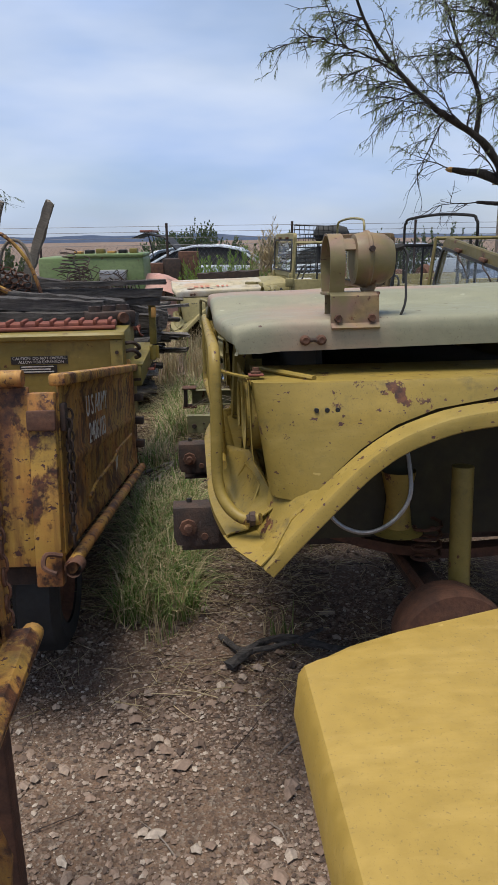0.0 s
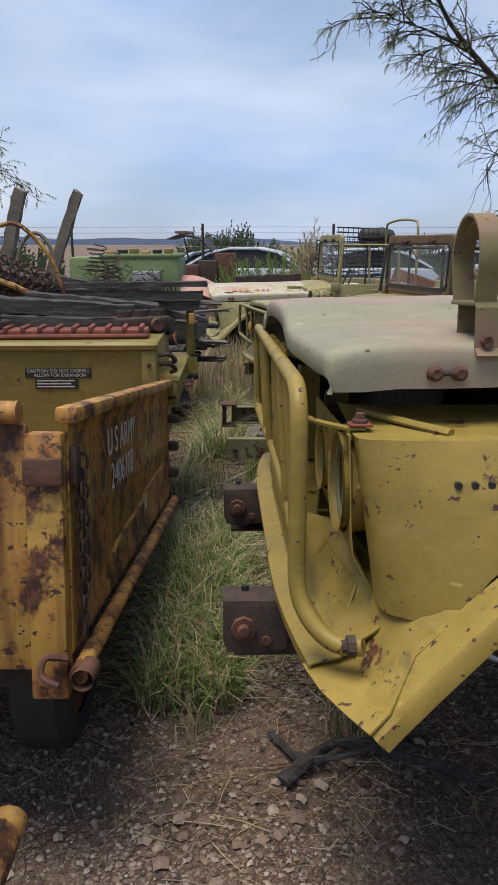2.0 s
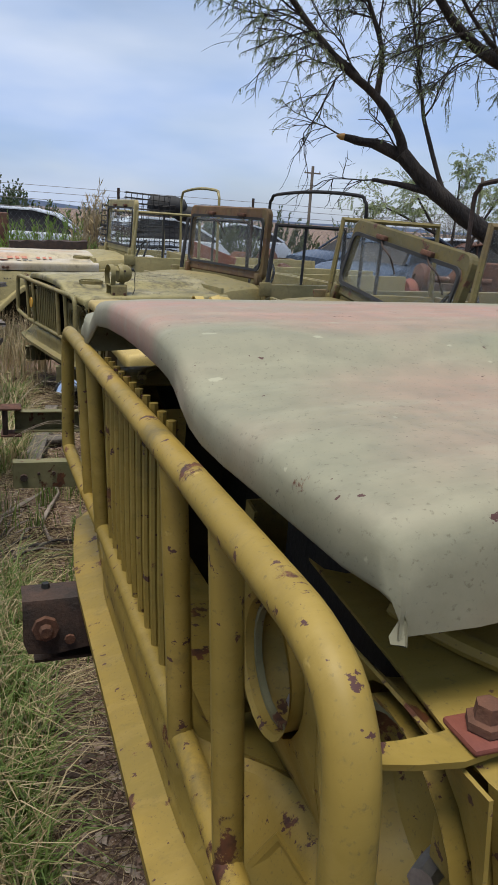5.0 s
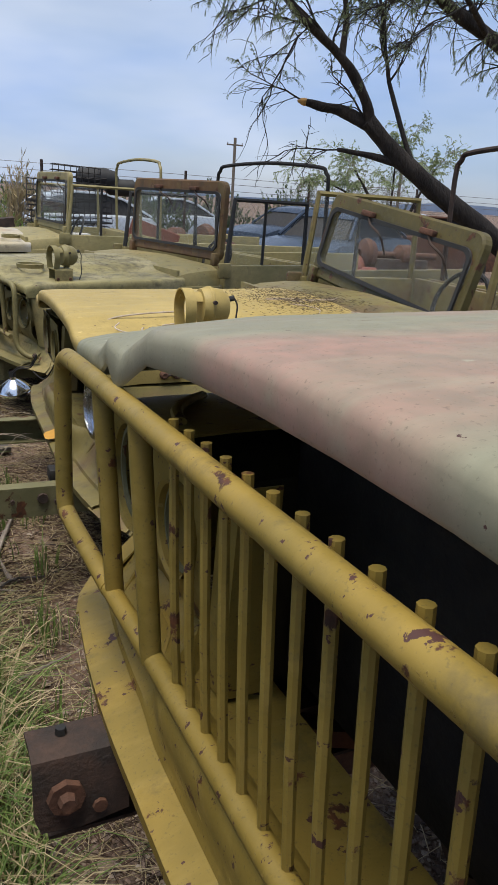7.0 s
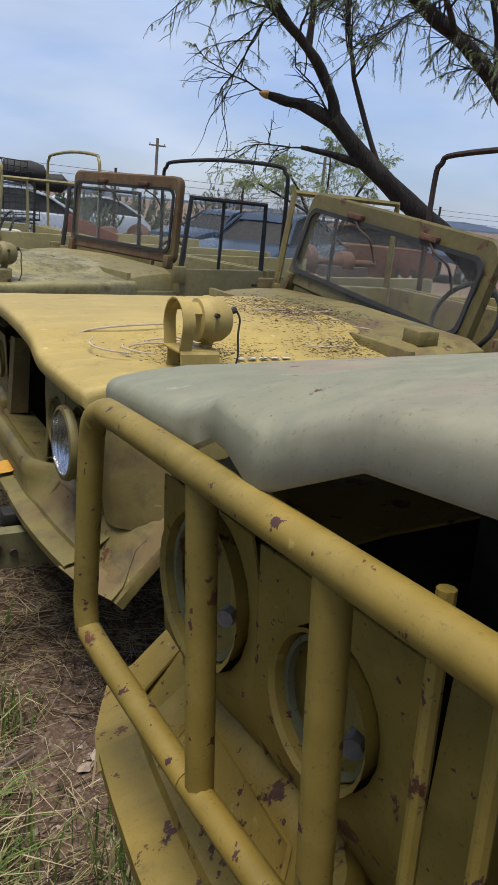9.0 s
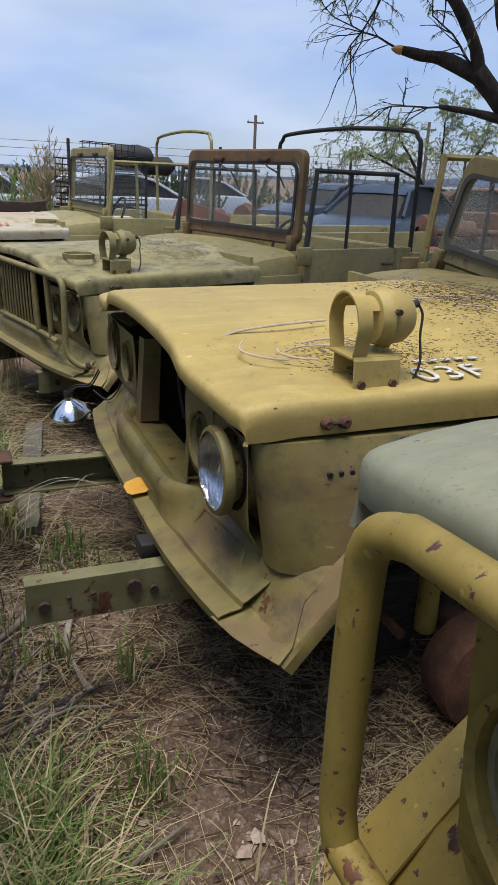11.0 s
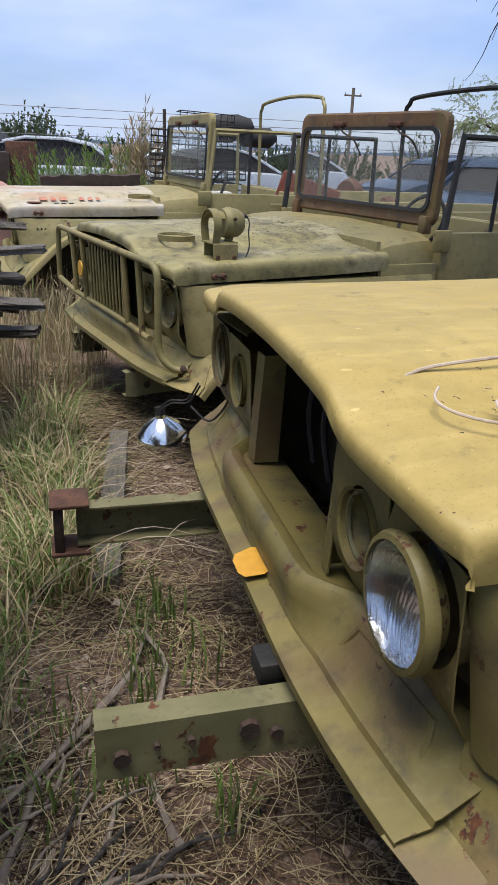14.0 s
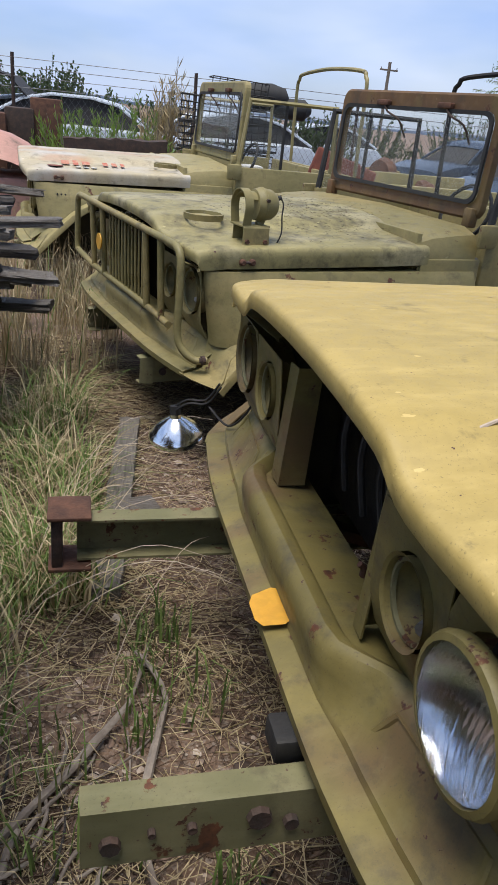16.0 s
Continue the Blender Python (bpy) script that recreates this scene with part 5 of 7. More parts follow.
# ---- scrap heap on the trailer deck ----
def valve_cover(m):
    t = thing("valve_cover", m, "red-oxide ribbed engine cover on the scrap heap", "engine part")
    part("body", box(-0.40, 0.40, -0.08, 0.08, 0.0, 0.045, 0.012), M_RUST_RED, t)
    for k in range(9):
        part("rib", box(-0.37 + 0.09 * k, -0.345 + 0.09 * k, -0.085, 0.085, 0.03, 0.062, 0.006), M_RUST_RED, t)
    part("rail", tube([(-0.40, -0.09, 0.01), (0.40, -0.09, 0.01)], 0.013, 8), M_RUST_RED, t)


def engine_casting(m):
    t = thing("engine_casting", m, "dark greasy engine casting with round ports", "engine part")
    part("body", box(-0.16, 0.16, -0.09, 0.09, 0.0, 0.09, 0.02), M_RUST_DARK, t)
    for k in range(3):
        part("port", lathe([(0.08, 0.045), (0.125, 0.042), (0.125, 0.026), (0.09, 0.024)], 14, "z", (-0.1 + 0.1 * k, -0.01, 0)), M_RUST_DARK, t)
    part("flange", lathe([(-0.11, 0.0), (-0.115, 0.035), (-0.085, 0.04)], 12, "y", (0.06, 0, 0.045)), M_RUST, t)


valve_cover(pose(-0.99, 4.80, 1.182, 0, 0, 3))
engine_casting(pose(-1.52, 4.80, 1.182, 0, 0, -14))
engine_casting(pose(-0.66, 5.02, 1.182, 0, 0, 30))
for k, (x, y, z, a) in enumerate(((-1.05, 5.02, 1.225, 2), (-1.0, 5.14, 1.23, -3), (-1.15, 5.08, 1.315, 5), (-0.95, 5.2, 1.32, -5))):
    rough_beam("timber_beam", (1.1 - 0.1 * k, 0.11, 0.085), pose(x, y, z, 0, 2 + k, a), M_WOOD_DARK, "charred heavy timber beam lying on the scrap heap", "beam", "", 70 + k)


def tire_chain():
    t = thing("tyre_chains", pose(-1.30, 5.55, 1.30), "heap of rusty tyre chains over a bent tube hoop", "chains")
    part("hoop", tube([(0.12 * math.cos(a) - 0.08, 0.03 * math.sin(a), 0.20 + 0.24 * math.sin(a)) for a in [2 * math.pi * k / 24 for k in range(25)]], 0.013, 8), M_POST, t, "bent tube hoop")
    part("tube", tube([(-0.5, 0, 0.35), (-0.2, -0.05, 0.5), (0.02, -0.05, 0.30), (0.12, -0.06, -0.02)], 0.014, 8, smooth=4), M_TRAILER, t)
    part("tube", tube([(-0.5, -0.1, 0.2), (-0.2, -0.1, 0.12), (0.1, -0.08, -0.06)], 0.018, 8, smooth=4), M_TRAILER, t)
    for i in range(5):
        for j in range(9):
            x, z = -0.35 + 0.045 * j, 0.32 - 0.055 * i - 0.018 * j
            pts = [(x + 0.03 * math.cos(u) * (1 if (i + j) % 2 else 0.5), -0.06 + 0.02 * math.sin(u * 2), z + 0.022 * math.sin(u)) for u in [2 * math.pi * q / 9 for q in range(10)]]
            part("chain_link", tube(pts, 0.006, 5, cap=False), M_RUST, t)


tire_chain()


def coil_springs():
    for k, (x, y, z, rx, rz) in enumerate(((-1.0, 5.7, 1.42, 60, 20), (-0.86, 5.75, 1.38, 75, 60), (-0.74, 5.8, 1.33, 80, 30), (-0.95, 5.9, 1.46, 20, 0), (-1.05, 5.8, 1.52, 10, 40), (-0.7, 5.9, 1.36, 85, 80))):
        pts = [((0.055 + 0.012 * math.sin(q * 0.11)) * math.cos(q * 0.55), (0.055 + 0.012 * math.sin(q * 0.11)) * math.sin(q * 0.55), 0.0024 * q) for q in range(72)]
        ob = part("coil_spring", tube(pts, 0.0045, 5), M_RUST_DARK, None, "", m=pose(x, y, z - 0.03, rx, 0, rz))
        tagged(ob, "tangled rusty wire seat spring on the scrap heap", "spring", "tangled seat springs")
    t = thing("wire_tangle", pose(-0.85, 5.8, 1.38), "tangle of rusty bed-spring wire on the beams", "wire")
    r_ = random.Random(3)
    for k in range(34):
        p = Vector((r_.uniform(-0.25, 0.2), r_.uniform(-0.1, 0.1), r_.uniform(-0.05, 0.12)))
        pts = [p]
        for q in range(5):
            pts.append(pts[-1] + Vector((r_.uniform(-0.07, 0.09), r_.uniform(-0.04, 0.04), r_.uniform(-0.06, 0.05))))
        part("wire", tube(pts, 0.003, 4, smooth=3), M_RUST_DARK, t)


coil_springs()


def scrap_parts():
    t = thing("scrap_engine", pose(-1.1, 5.42, 1.0), "greasy dark engine block piece on the trailer deck", "engine part")
    part("block", box(-0.17, 0.17, -0.10, 0.10, -0.06, 0.14, 0.02), M_BLACK, t)
    part("block_top", box(-0.13, 0.12, -0.08, 0.08, 0.14, 0.19, 0.015), M_RUST_DARK, t)
    for k in range(5):
        part("stud", lathe([(0.0, 0.03), (0.06, 0.028), (0.065, 0.0)], 10, "z", (-0.12 + 0.06 * k, -0.02, 0.17)), M_BLACK, t)
        part("port", lathe([(-0.115, 0.0), (-0.115, 0.02), (-0.1, 0.022)], 10, "y", (-0.12 + 0.06 * k, 0, 0.03)), M_RUST_DARK, t)
    t = thing("harrow_rack", pose(-0.76, 5.30, 1.12, 0, 3, 3), "red-oxide iron rack with hooked teeth", "iron rack")
    for y in (-0.05, 0.05):
        part("rail", box(-0.28, 0.28, y - 0.008, y + 0.008, 0.0, 0.03, 0.003), M_RUST_RED, t)
    for k in range(9):
        part("tooth", tube([(-0.26 + 0.065 * k, -0.05, 0.03), (-0.25 + 0.065 * k, -0.09, 0.01), (-0.235 + 0.065 * k, -0.10, -0.025), (-0.22 + 0.065 * k, -0.08, -0.03)], 0.006, 6, smooth=3), M_RUST_RED, t)
        part("crossbar", box(-0.266 + 0.065 * k, -0.254 + 0.065 * k, -0.05, 0.05, 0.005, 0.02, 0.002), M_RUST_RED, t)
    t = thing("brake_cone", pose(-0.95, 5.62, 1.19, 0, 6, 0), "faded orange steel dome on the beams", "metal dome")
    part("shell", lathe([(0.0, 0.12), (0.015, 0.125), (0.05, 0.11), (0.085, 0.07), (0.10, 0.0)], 22, "z"), M_TRAILER_IN, t)
    t = thing("valve", pose(-1.27, 5.38, 1.14), "pale cast valve body with a coil spring", "valve")
    part("body", lathe([(-0.14, 0.03), (-0.05, 0.04), (0.0, 0.05), (0.04, 0.035), (0.08, 0.02), (0.08, 0.0)], 14, "z"), M_STEEL, t)
    part("spring", tube([(0.1 + 0.03 * math.cos(q * 0.8), 0.03 * math.sin(q * 0.8), 0.0 + 0.003 * q) for q in range(34)], 0.005, 5), M_RUST_DARK, t)
    t = thing("drum", pose(-1.42, 5.3, 1.05), "dented olive-yellow steel can", "can")
    part("shell", lathe([(-0.1, 0.08), (-0.09, 0.085), (0.06, 0.085), (0.07, 0.08), (0.085, 0.03), (0.085, 0.0)], 18, "z"), M_TRAILER, t)


scrap_parts()


# ---- beyond the trucks ----
def fence():
    t = thing("chain_link_fence", pose(0, 18.2, 0), "chain-link fence with barbed wire on dark steel posts", "fence")
    posts = [-18.9 + 3.0 * k for k in range(17)]
    for x in posts:
        part("post", tube([(x, 0, -0.1), (x, 0, 2.12)], 0.03, 8), M_RUST_DARK, t)
    for z in (1.62, 1.78, 1.92, 2.05):
        part("barbed_wire", tube([(-26, 0, z), (-10, -0.02, z - 0.02), (0, -0.02, z), (10, -0.02, z - 0.02), (32, 0, z)], 0.005, 4), M_WIRE, t)
    verts, faces = [], []
    step, h = 0.11, 1.62
    for k in range(int(44 / step)):
        x = -19 + step * k
        for sgn in (1, -1):
            i = len(verts)
            for (a, b2) in ((x, 0.0), (x + sgn * h * 0.75, h)):
                verts += [(a - 0.0028, 0.03, b2), (a + 0.0028, 0.03, b2), (a, 0.036, b2)]
            faces += [(i, i + 1, i + 4, i + 3), (i + 1, i + 2, i + 5, i + 4), (i + 2, i, i + 3, i + 5)]
    me = bpy.data.meshes.new("mesh_wire")
    me.from_pydata(verts, [], faces)
    me.materials.append(M_WIRE)
    ob = new("mesh_wire", me)
    ob.parent = t
    tagged(ob, kind="stuff")


fence()


def car(m, paint, label, hatch=False):
    t = thing("parked_car", m, label, "car", "cars parked beyond the fence")
    prof = [(-2.15, 0.45, 0.62), (-2.1, 0.35, 0.8), (-1.5, 0.28, 0.95), (-0.9, 0.26, 1.0), (-0.2, 0.26, 1.02), (1.2, 0.26, 1.02), (1.9, 0.28, 1.0), (2.15, 0.4, 0.8)]
    rows = [[(x, -0.86, zb), (x, -0.89, (zb + zt) / 2), (x, -0.82, zt - 0.03), (x, -0.7, zt), (x, 0, zt + 0.02), (x, 0.7, zt), (x, 0.82, zt - 0.03), (x, 0.89, (zb + zt) / 2), (x, 0.86, zb)] for x, zb, zt in prof]
    part("body", sheet(rows, 0.01), paint, t)
    cab_p = [(-1.0, 1.0, 0.0), (-0.35, 1.42, 0.14), (0.1, 1.5, 0.17), (0.8, 1.5, 0.17), (1.3, 1.38, 0.14), (1.95, 1.02, 0.0)]
    rows = [[(x, -0.72 + i2, 1.0), (x, -0.62 + i2, 1.0 + (z - 1.0) * 0.92), (x, -0.4, z), (x, 0.4, z), (x, 0.62 - i2, 1.0 + (z - 1.0) * 0.92), (x, 0.72 - i2, 1.0)] for x, z, i2 in cab_p]
    part("greenhouse", sheet(rows, 0.01), M_BLACK, t, "dark tinted windows")
    part("roof", sheet([[(x, y, z + 0.008 - 0.03 * abs(y)) for y in (-0.52, -0.3, 0, 0.3, 0.52)] for x, z in ((-0.5, 1.35), (-0.3, 1.45), (0.1, 1.51), (0.8, 1.51), (1.3, 1.40), (1.6, 1.25))], 0.02), paint, t)
    for s in (-1, 1):
        part("pillar", tube([(-1.0, 0.72 * s, 1.0), (-0.4, 0.56 * s, 1.4), (0.1, 0.5 * s, 1.49), (0.8, 0.5 * s, 1.49), (1.3, 0.52 * s, 1.38), (1.95, 0.7 * s, 1.02)], 0.03, 6), paint, t)
        for x in (-1.35, 1.35):
            w = part("wheel", lathe([(-0.1, 0.2), (-0.1, 0.31), (0.1, 0.31), (0.1, 0.2)], 18, "y", (x, 0.78 * s, 0.31)), M_RUBBER, t)
            part("rim", lathe([(0.0, 0.2), (0.09 * s, 0.18), (0.08 * s, 0.0)], 14, "y", (x, 0.78 * s, 0.31)), M_STEEL, w)
    if hatch:
        h = part("hatch", sheet([[(1.2, y, 1.42), (1.5, y, 1.72), (2.0, y, 1.83), (2.35, y * 0.8, 1.72)] for y in (-0.6, 0, 0.6)], 0.03), M_BLACK, t, "raised black tailgate")
        part("tail_lamp", box(1.85, 2.15, -0.5, 0.5, 1.84, 1.9, 0.02), M_RUST_RED, h, "red lamp strip")
        part("strut", tube([(1.75, 0.6, 1.05), (1.9, 0.58, 1.75)], 0.02, 6), M_BLACK, h)
    return t


car(pose(-0.9, 20.3, 0.02, 0, 0, 8), M_CAR_WHITE, "silver-blue sedan parked beyond the fence")
car(pose(0.55, 19.6, 0.08, 0, 0, 172), M_CAR_WHITE, "silver-blue hatchback with raised tailgate", hatch=True)
car(pose(2.9, 20.5, 0.05, 0, 0, 10), M_CAR_WHITE, "silver-blue car parked beyond the fence")
car(pose(9.5, 21.5, 0.0, 0, 0, 20), M_CAR_DARK, "dark blue car parked beyond the fence")
car(pose(7.2, 15.2, 0.05, 0, 0, 35), M_CAR_DARK, "dark stripped car among the scrap")
car(pose(14.5, 24.0, 0.0, 0, 0, -12), M_CAR_WHITE, "silver-blue car parked beyond the fence")


for k, (x, y, a, mat, what) in enumerate(((6.5, 25.5, 15, M_CAR_WHITE, "silver-blue"), (11.5, 18.6, -20, M_RUST, "rust-brown"), (12.6, 22.5, 8, M_CAR_WHITE, "silver-blue"), (17.5, 21.0, 30, M_CAR_DARK, "dark blue"))):
    car(pose(x, y, 0.0, 0, 0, a), mat, what + " stripped car body among the scrap")


def green_cab():
    t = thing("green_truck_cab", pose(-1.9, 13.0, 0.0), "faded green truck body with odds and ends on top", "truck body")
    part("body", box(-0.95, 0.85, 0, 1.5, 0.25, 1.47, 0.06), M_GREEN, t)
    part("lid", box(-0.45, 0.85, -0.02, 1.5, 1.45, 1.52, 0.03), M_GREEN, t)
    part("step", box(0.1, 0.55, -0.2, 0.0, 1.05, 1.25, 0.02), M_STEEL, t, "pale grey box")
    for k in range(6):
        part("clutter", box(-0.35 + 0.19 * k, -0.22 + 0.19 * k, 0.1, 0.4, 1.515, 1.56 + 0.02 * (k % 3), 0.01), (M_TRAILER_IN, M_BLACK, M_TANK)[k % 3], t)
    gz = 0.0
    for x in (-0.7, 0.6):
        part("support_block", box(x - 0.12, x + 0.12, 0.3, 1.2, gz - 0.03, 0.27, 0.01), M_WOOD_DARK, t)


green_cab()


def pink_hood():
    t = thing("pink_truck_nose", pose(-0.95, 13.2, 0.0), "rounded faded pink truck hood in the dry grass", "truck hood")
    rows = []
    for i in range(9):
        u = i / 8
        rows.append([(-0.55 + 1.3 * u, -0.2 + 1.2 * v / 8, 0.35 + 0.87 * (math.sin(math.pi * min(1, max(0, 0.08 + 0.86 * u))) ** 0.35) * (math.sin(math.pi * (0.1 + 0.8 * v / 8)) ** 0.3) - 0.13 * u) for v in range(9)])
    part("hood", sheet(rows, 0.006), M_PINK, t)
    part("skirt", box(-0.5, 0.72, -0.1, 0.9, -0.02, 0.7, 0.05), M_PINK, t)


pink_hood()
rough_beam("rusty_beam", (1.02, 0.12, 0.19), pose(0.38, 12.5, 1.11, 0, -2.5, 0), M_RUST_DARK, "dark rusty steel channel behind the pale hood", "beam", "", 60)
t = thing("scrap_stack", pose(0.4, 12.75, 0.0), "rusty scrap boxes stacked below the channel", "scrap")
part("crate", box(-0.4, 0.4, -0.35, 0.25, -0.02, 1.02, 0.02), M_RUST, t)
t = thing("scrap_boxes", pose(-0.75, 15.2, 0.0), "rust-brown sheet metal boxes", "scrap")
for k, (x0, x1, z1) in enumerate(((-0.55, -0.1, 1.28), (-0.12, 0.25, 1.36), (0.2, 0.62, 1.5))):
    part("box", box(x0, x1, 0.1 * k, 0.5 + 0.1 * k, -0.02, z1, 0.02), (M_RUST, M_RUST_DARK, M_RUST)[k], t)


def wire_basket(m, w=0.75, d=0.5, h=0.34):
    t = thing("wire_basket", m, "black wire crate stacked on scrap", "crate", "stacked wire crates")
    for k in range(9):
        y = -d / 2
        part("upright", tube([(-w / 2 + w * k / 8, y, 0), (-w / 2 + w * k / 8, y, h)], 0.006, 4), M_BLACK, t)
    for z in (0, h * 0.25, h * 0.5, h * 0.75, h):
        part("hoop", tube([(-w / 2, -d / 2, z), (w / 2, -d / 2, z), (w / 2, d / 2, z), (-w / 2, d / 2, z), (-w / 2, -d / 2, z)], 0.007, 4), M_BLACK, t)
    part("base", box(-w / 2, w / 2, -d / 2, d / 2, 0.0, 0.02, 0.002), M_BLACK, t)
    return t


for k, (x, y, z) in enumerate(((1.75, 15.0, 0.0), (1.75, 15.0, 0.36), (1.75, 15.02, 0.72), (1.78, 15.0, 1.08), (1.75, 15.0, 1.38), (2.3, 15.2, 0.0), (2.35, 15.2, 0.36), (2.3, 15.2, 0.72), (2.35, 15.2, 1.08), (2.25, 15.15, 1.46), (2.15, 15.1, 1.62))):
    wire_basket(pose(x, y, z, 0, 3 * math.sin(k * 2.1), 8 * math.sin(k)))
t = thing("tyre_heap", pose(2.55, 15.2, 1.8), "black bundle of tubes and rags on the crates", "bundle")
part("rag_roll", lathe([(-0.35, 0.05), (-0.3, 0.15), (0.1, 0.18), (0.3, 0.13), (0.36, 0.03)], 14, "x"), M_RUBBER, t)
part("rag_roll", lathe([(-0.3, 0.05), (-0.2, 0.13), (0.2, 0.14), (0.3, 0.05)], 12, "x", (0.4, 0, -0.12)), M_RUBBER, t)


def scrap_field():
    """Red and grey vehicle remains behind the third truck."""
    r_ = random.Random(21)
    for k in range(14):
        x, y = 3.2 + r_.uniform(0, 5.0), 12.2 + r_.uniform(0, 3.5)
        t = thing("scrap_axle", pose(x, y, 0.0, 0, 0, r_.uniform(0, 180)), "red-oxide axle with a hub, in a scrap row", "axle", "row of scrap axles")
        mat = (M_RUST_RED, M_RUST, M_RUST_RED)[k % 3]
        h0 = 0.45 + 0.5 * r_.random()
        part("tube", tube([(-0.7, 0, h0), (0.7, 0, h0)], 0.06, 10), mat, t)
        part("hub", lathe([(-0.12, 0.06), (-0.1, 0.22), (0.0, 0.26), (0.06, 0.24), (0.12, 0.08)], 18, "x", (0.6, 0, h0)), mat, t)
        part("housing", lathe([(-0.2, 0.06), (-0.1, 0.18), (0.1, 0.18), (0.2, 0.06)], 14, "x", (-0.1, 0, h0)), mat, t)
        part("stand", box(-0.5, 0.5, -0.15, 0.15, -0.03, h0 - 0.05, 0.03), M_RUST_DARK, t)
    t = thing("yellow_bin", pose(6.2, 19.3, 0.0), "small yellow plastic bin", "bin")
    part("body", lathe([(0.0, 0.3), (0.75, 0.38), (0.8, 0.4), (0.8, 0.33)], 16, "z"), M_YELLOW, t)
    t = thing("white_jug", pose(1.5, 11.3, 0.86), "white plastic jug in the cab", "jug")
    part("body", box(-0.11, 0.11, -0.08, 0.08, 0.0, 0.28, 0.03), M_WHITE, t)
    t = thing("red_seat_panel", pose(2.15, 11.2, 0.55, 0, 18, -10), "dull red steel seat panel leaning in the cab", "panel")
    part("panel", box(-0.3, 0.3, -0.03, 0.03, 0.0, 0.75, 0.02), M_RUST_RED, t)


scrap_field()


def utility_pole(x, y, h):
    t = thing("utility_pole", pose(x, y, 0), "distant wooden utility pole with a crossarm", "utility pole")
    part("pole", tube([(0, 0, -0.3), (0, 0, h)], 0.16, 8), M_POST, t)
    part("crossarm", box(-0.9, 0.9, -0.05, 0.05, h - 0.75, h - 0.6, 0.02), M_POST, t)
    for k in range(3):
        part("insulator", lathe([(0.0, 0.05), (0.15, 0.05), (0.18, 0.0)], 8, "z", (-0.8 + 0.8 * k, 0, h - 0.6)), M_STEEL, t)


utility_pole(30.2, 77.0, 7.4)
utility_pole(46.0, 70.0, 7.4)


def hills():
    rows = []
    n_ = 90
    top, bot = [], []
    for i in range(n_ + 1):
        a = radians(-75 + 150 * i / n_)
        x, y = 1500 * math.sin(a), 1500 * math.cos(a)
        hgt = 8 + 12 * noise.noise(Vector((i * 0.16, 0.4, 0.2))) + 6 * noise.noise(Vector((i * 0.5, 2.4, 0.2)))
        top.append((x, y, max(1.0, hgt)))
        bot.append((x, y, -8))
    # no atmosphere here: the hills are simply coloured as if seen through haze
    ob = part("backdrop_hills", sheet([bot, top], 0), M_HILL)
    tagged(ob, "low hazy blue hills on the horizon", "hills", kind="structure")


hills()


# ---- plants ----
def mesh_from(name, verts, faces, mat, parent=None, m=None, smooth=False):
    me = bpy.data.meshes.new(name)
    me.from_pydata(verts, [], faces)
    me.materials.append(mat)
    ob = new(name, me)
    if parent:
        ob.parent = parent
    if m:
        ob.matrix_basis = m
    return ob


class Leaves:
    """Collects small leaflets, twigs and blades for one joined mesh."""

    def __init__(self):
        self.v, self.f = [], []

    def quad(self, p, along, side, droop=0.0):
        i = len(self.v)
        self.v += [tuple(p), tuple(p + along * 0.5 + side), tuple(p + along), tuple(p + along * 0.5 - side)]
        self.f.append((i, i + 1, i + 2, i + 3))

    def strip(self, pts, w, side):
        i = len(self.v)
        k = len(pts)
        for j, p in enumerate(pts):
            ww = w * (1 - 0.85 * j / (k - 1))
            self.v += [tuple(p - side * ww), tuple(p + side * ww)]
        for j in range(k - 1):
            self.f.append((i + 2 * j, i + 2 * j + 1, i + 2 * j + 3, i + 2 * j + 2))

    def stick(self, pts, r0, r1):
        i = len(self.v)
        k = len(pts)
        for j, p in enumerate(pts):
            d = (pts[min(j + 1, k - 1)] - pts[max(j - 1, 0)]).normalized()
            a = d.orthogonal().normalized()
            b_ = d.cross(a)
            r_ = r0 + (r1 - r0) * j / (k - 1)
            for q in range(4):
                u = math.pi / 2 * q
                self.v.append(tuple(p + (a * math.cos(u) + b_ * math.sin(u)) * r_))
        for j in range(k - 1):
            for q in range(4):
                self.f.append((i + 4 * j + q, i + 4 * j + (q + 1) % 4, i + 4 * j + 4 + (q + 1) % 4, i + 4 * j + 4 + q))


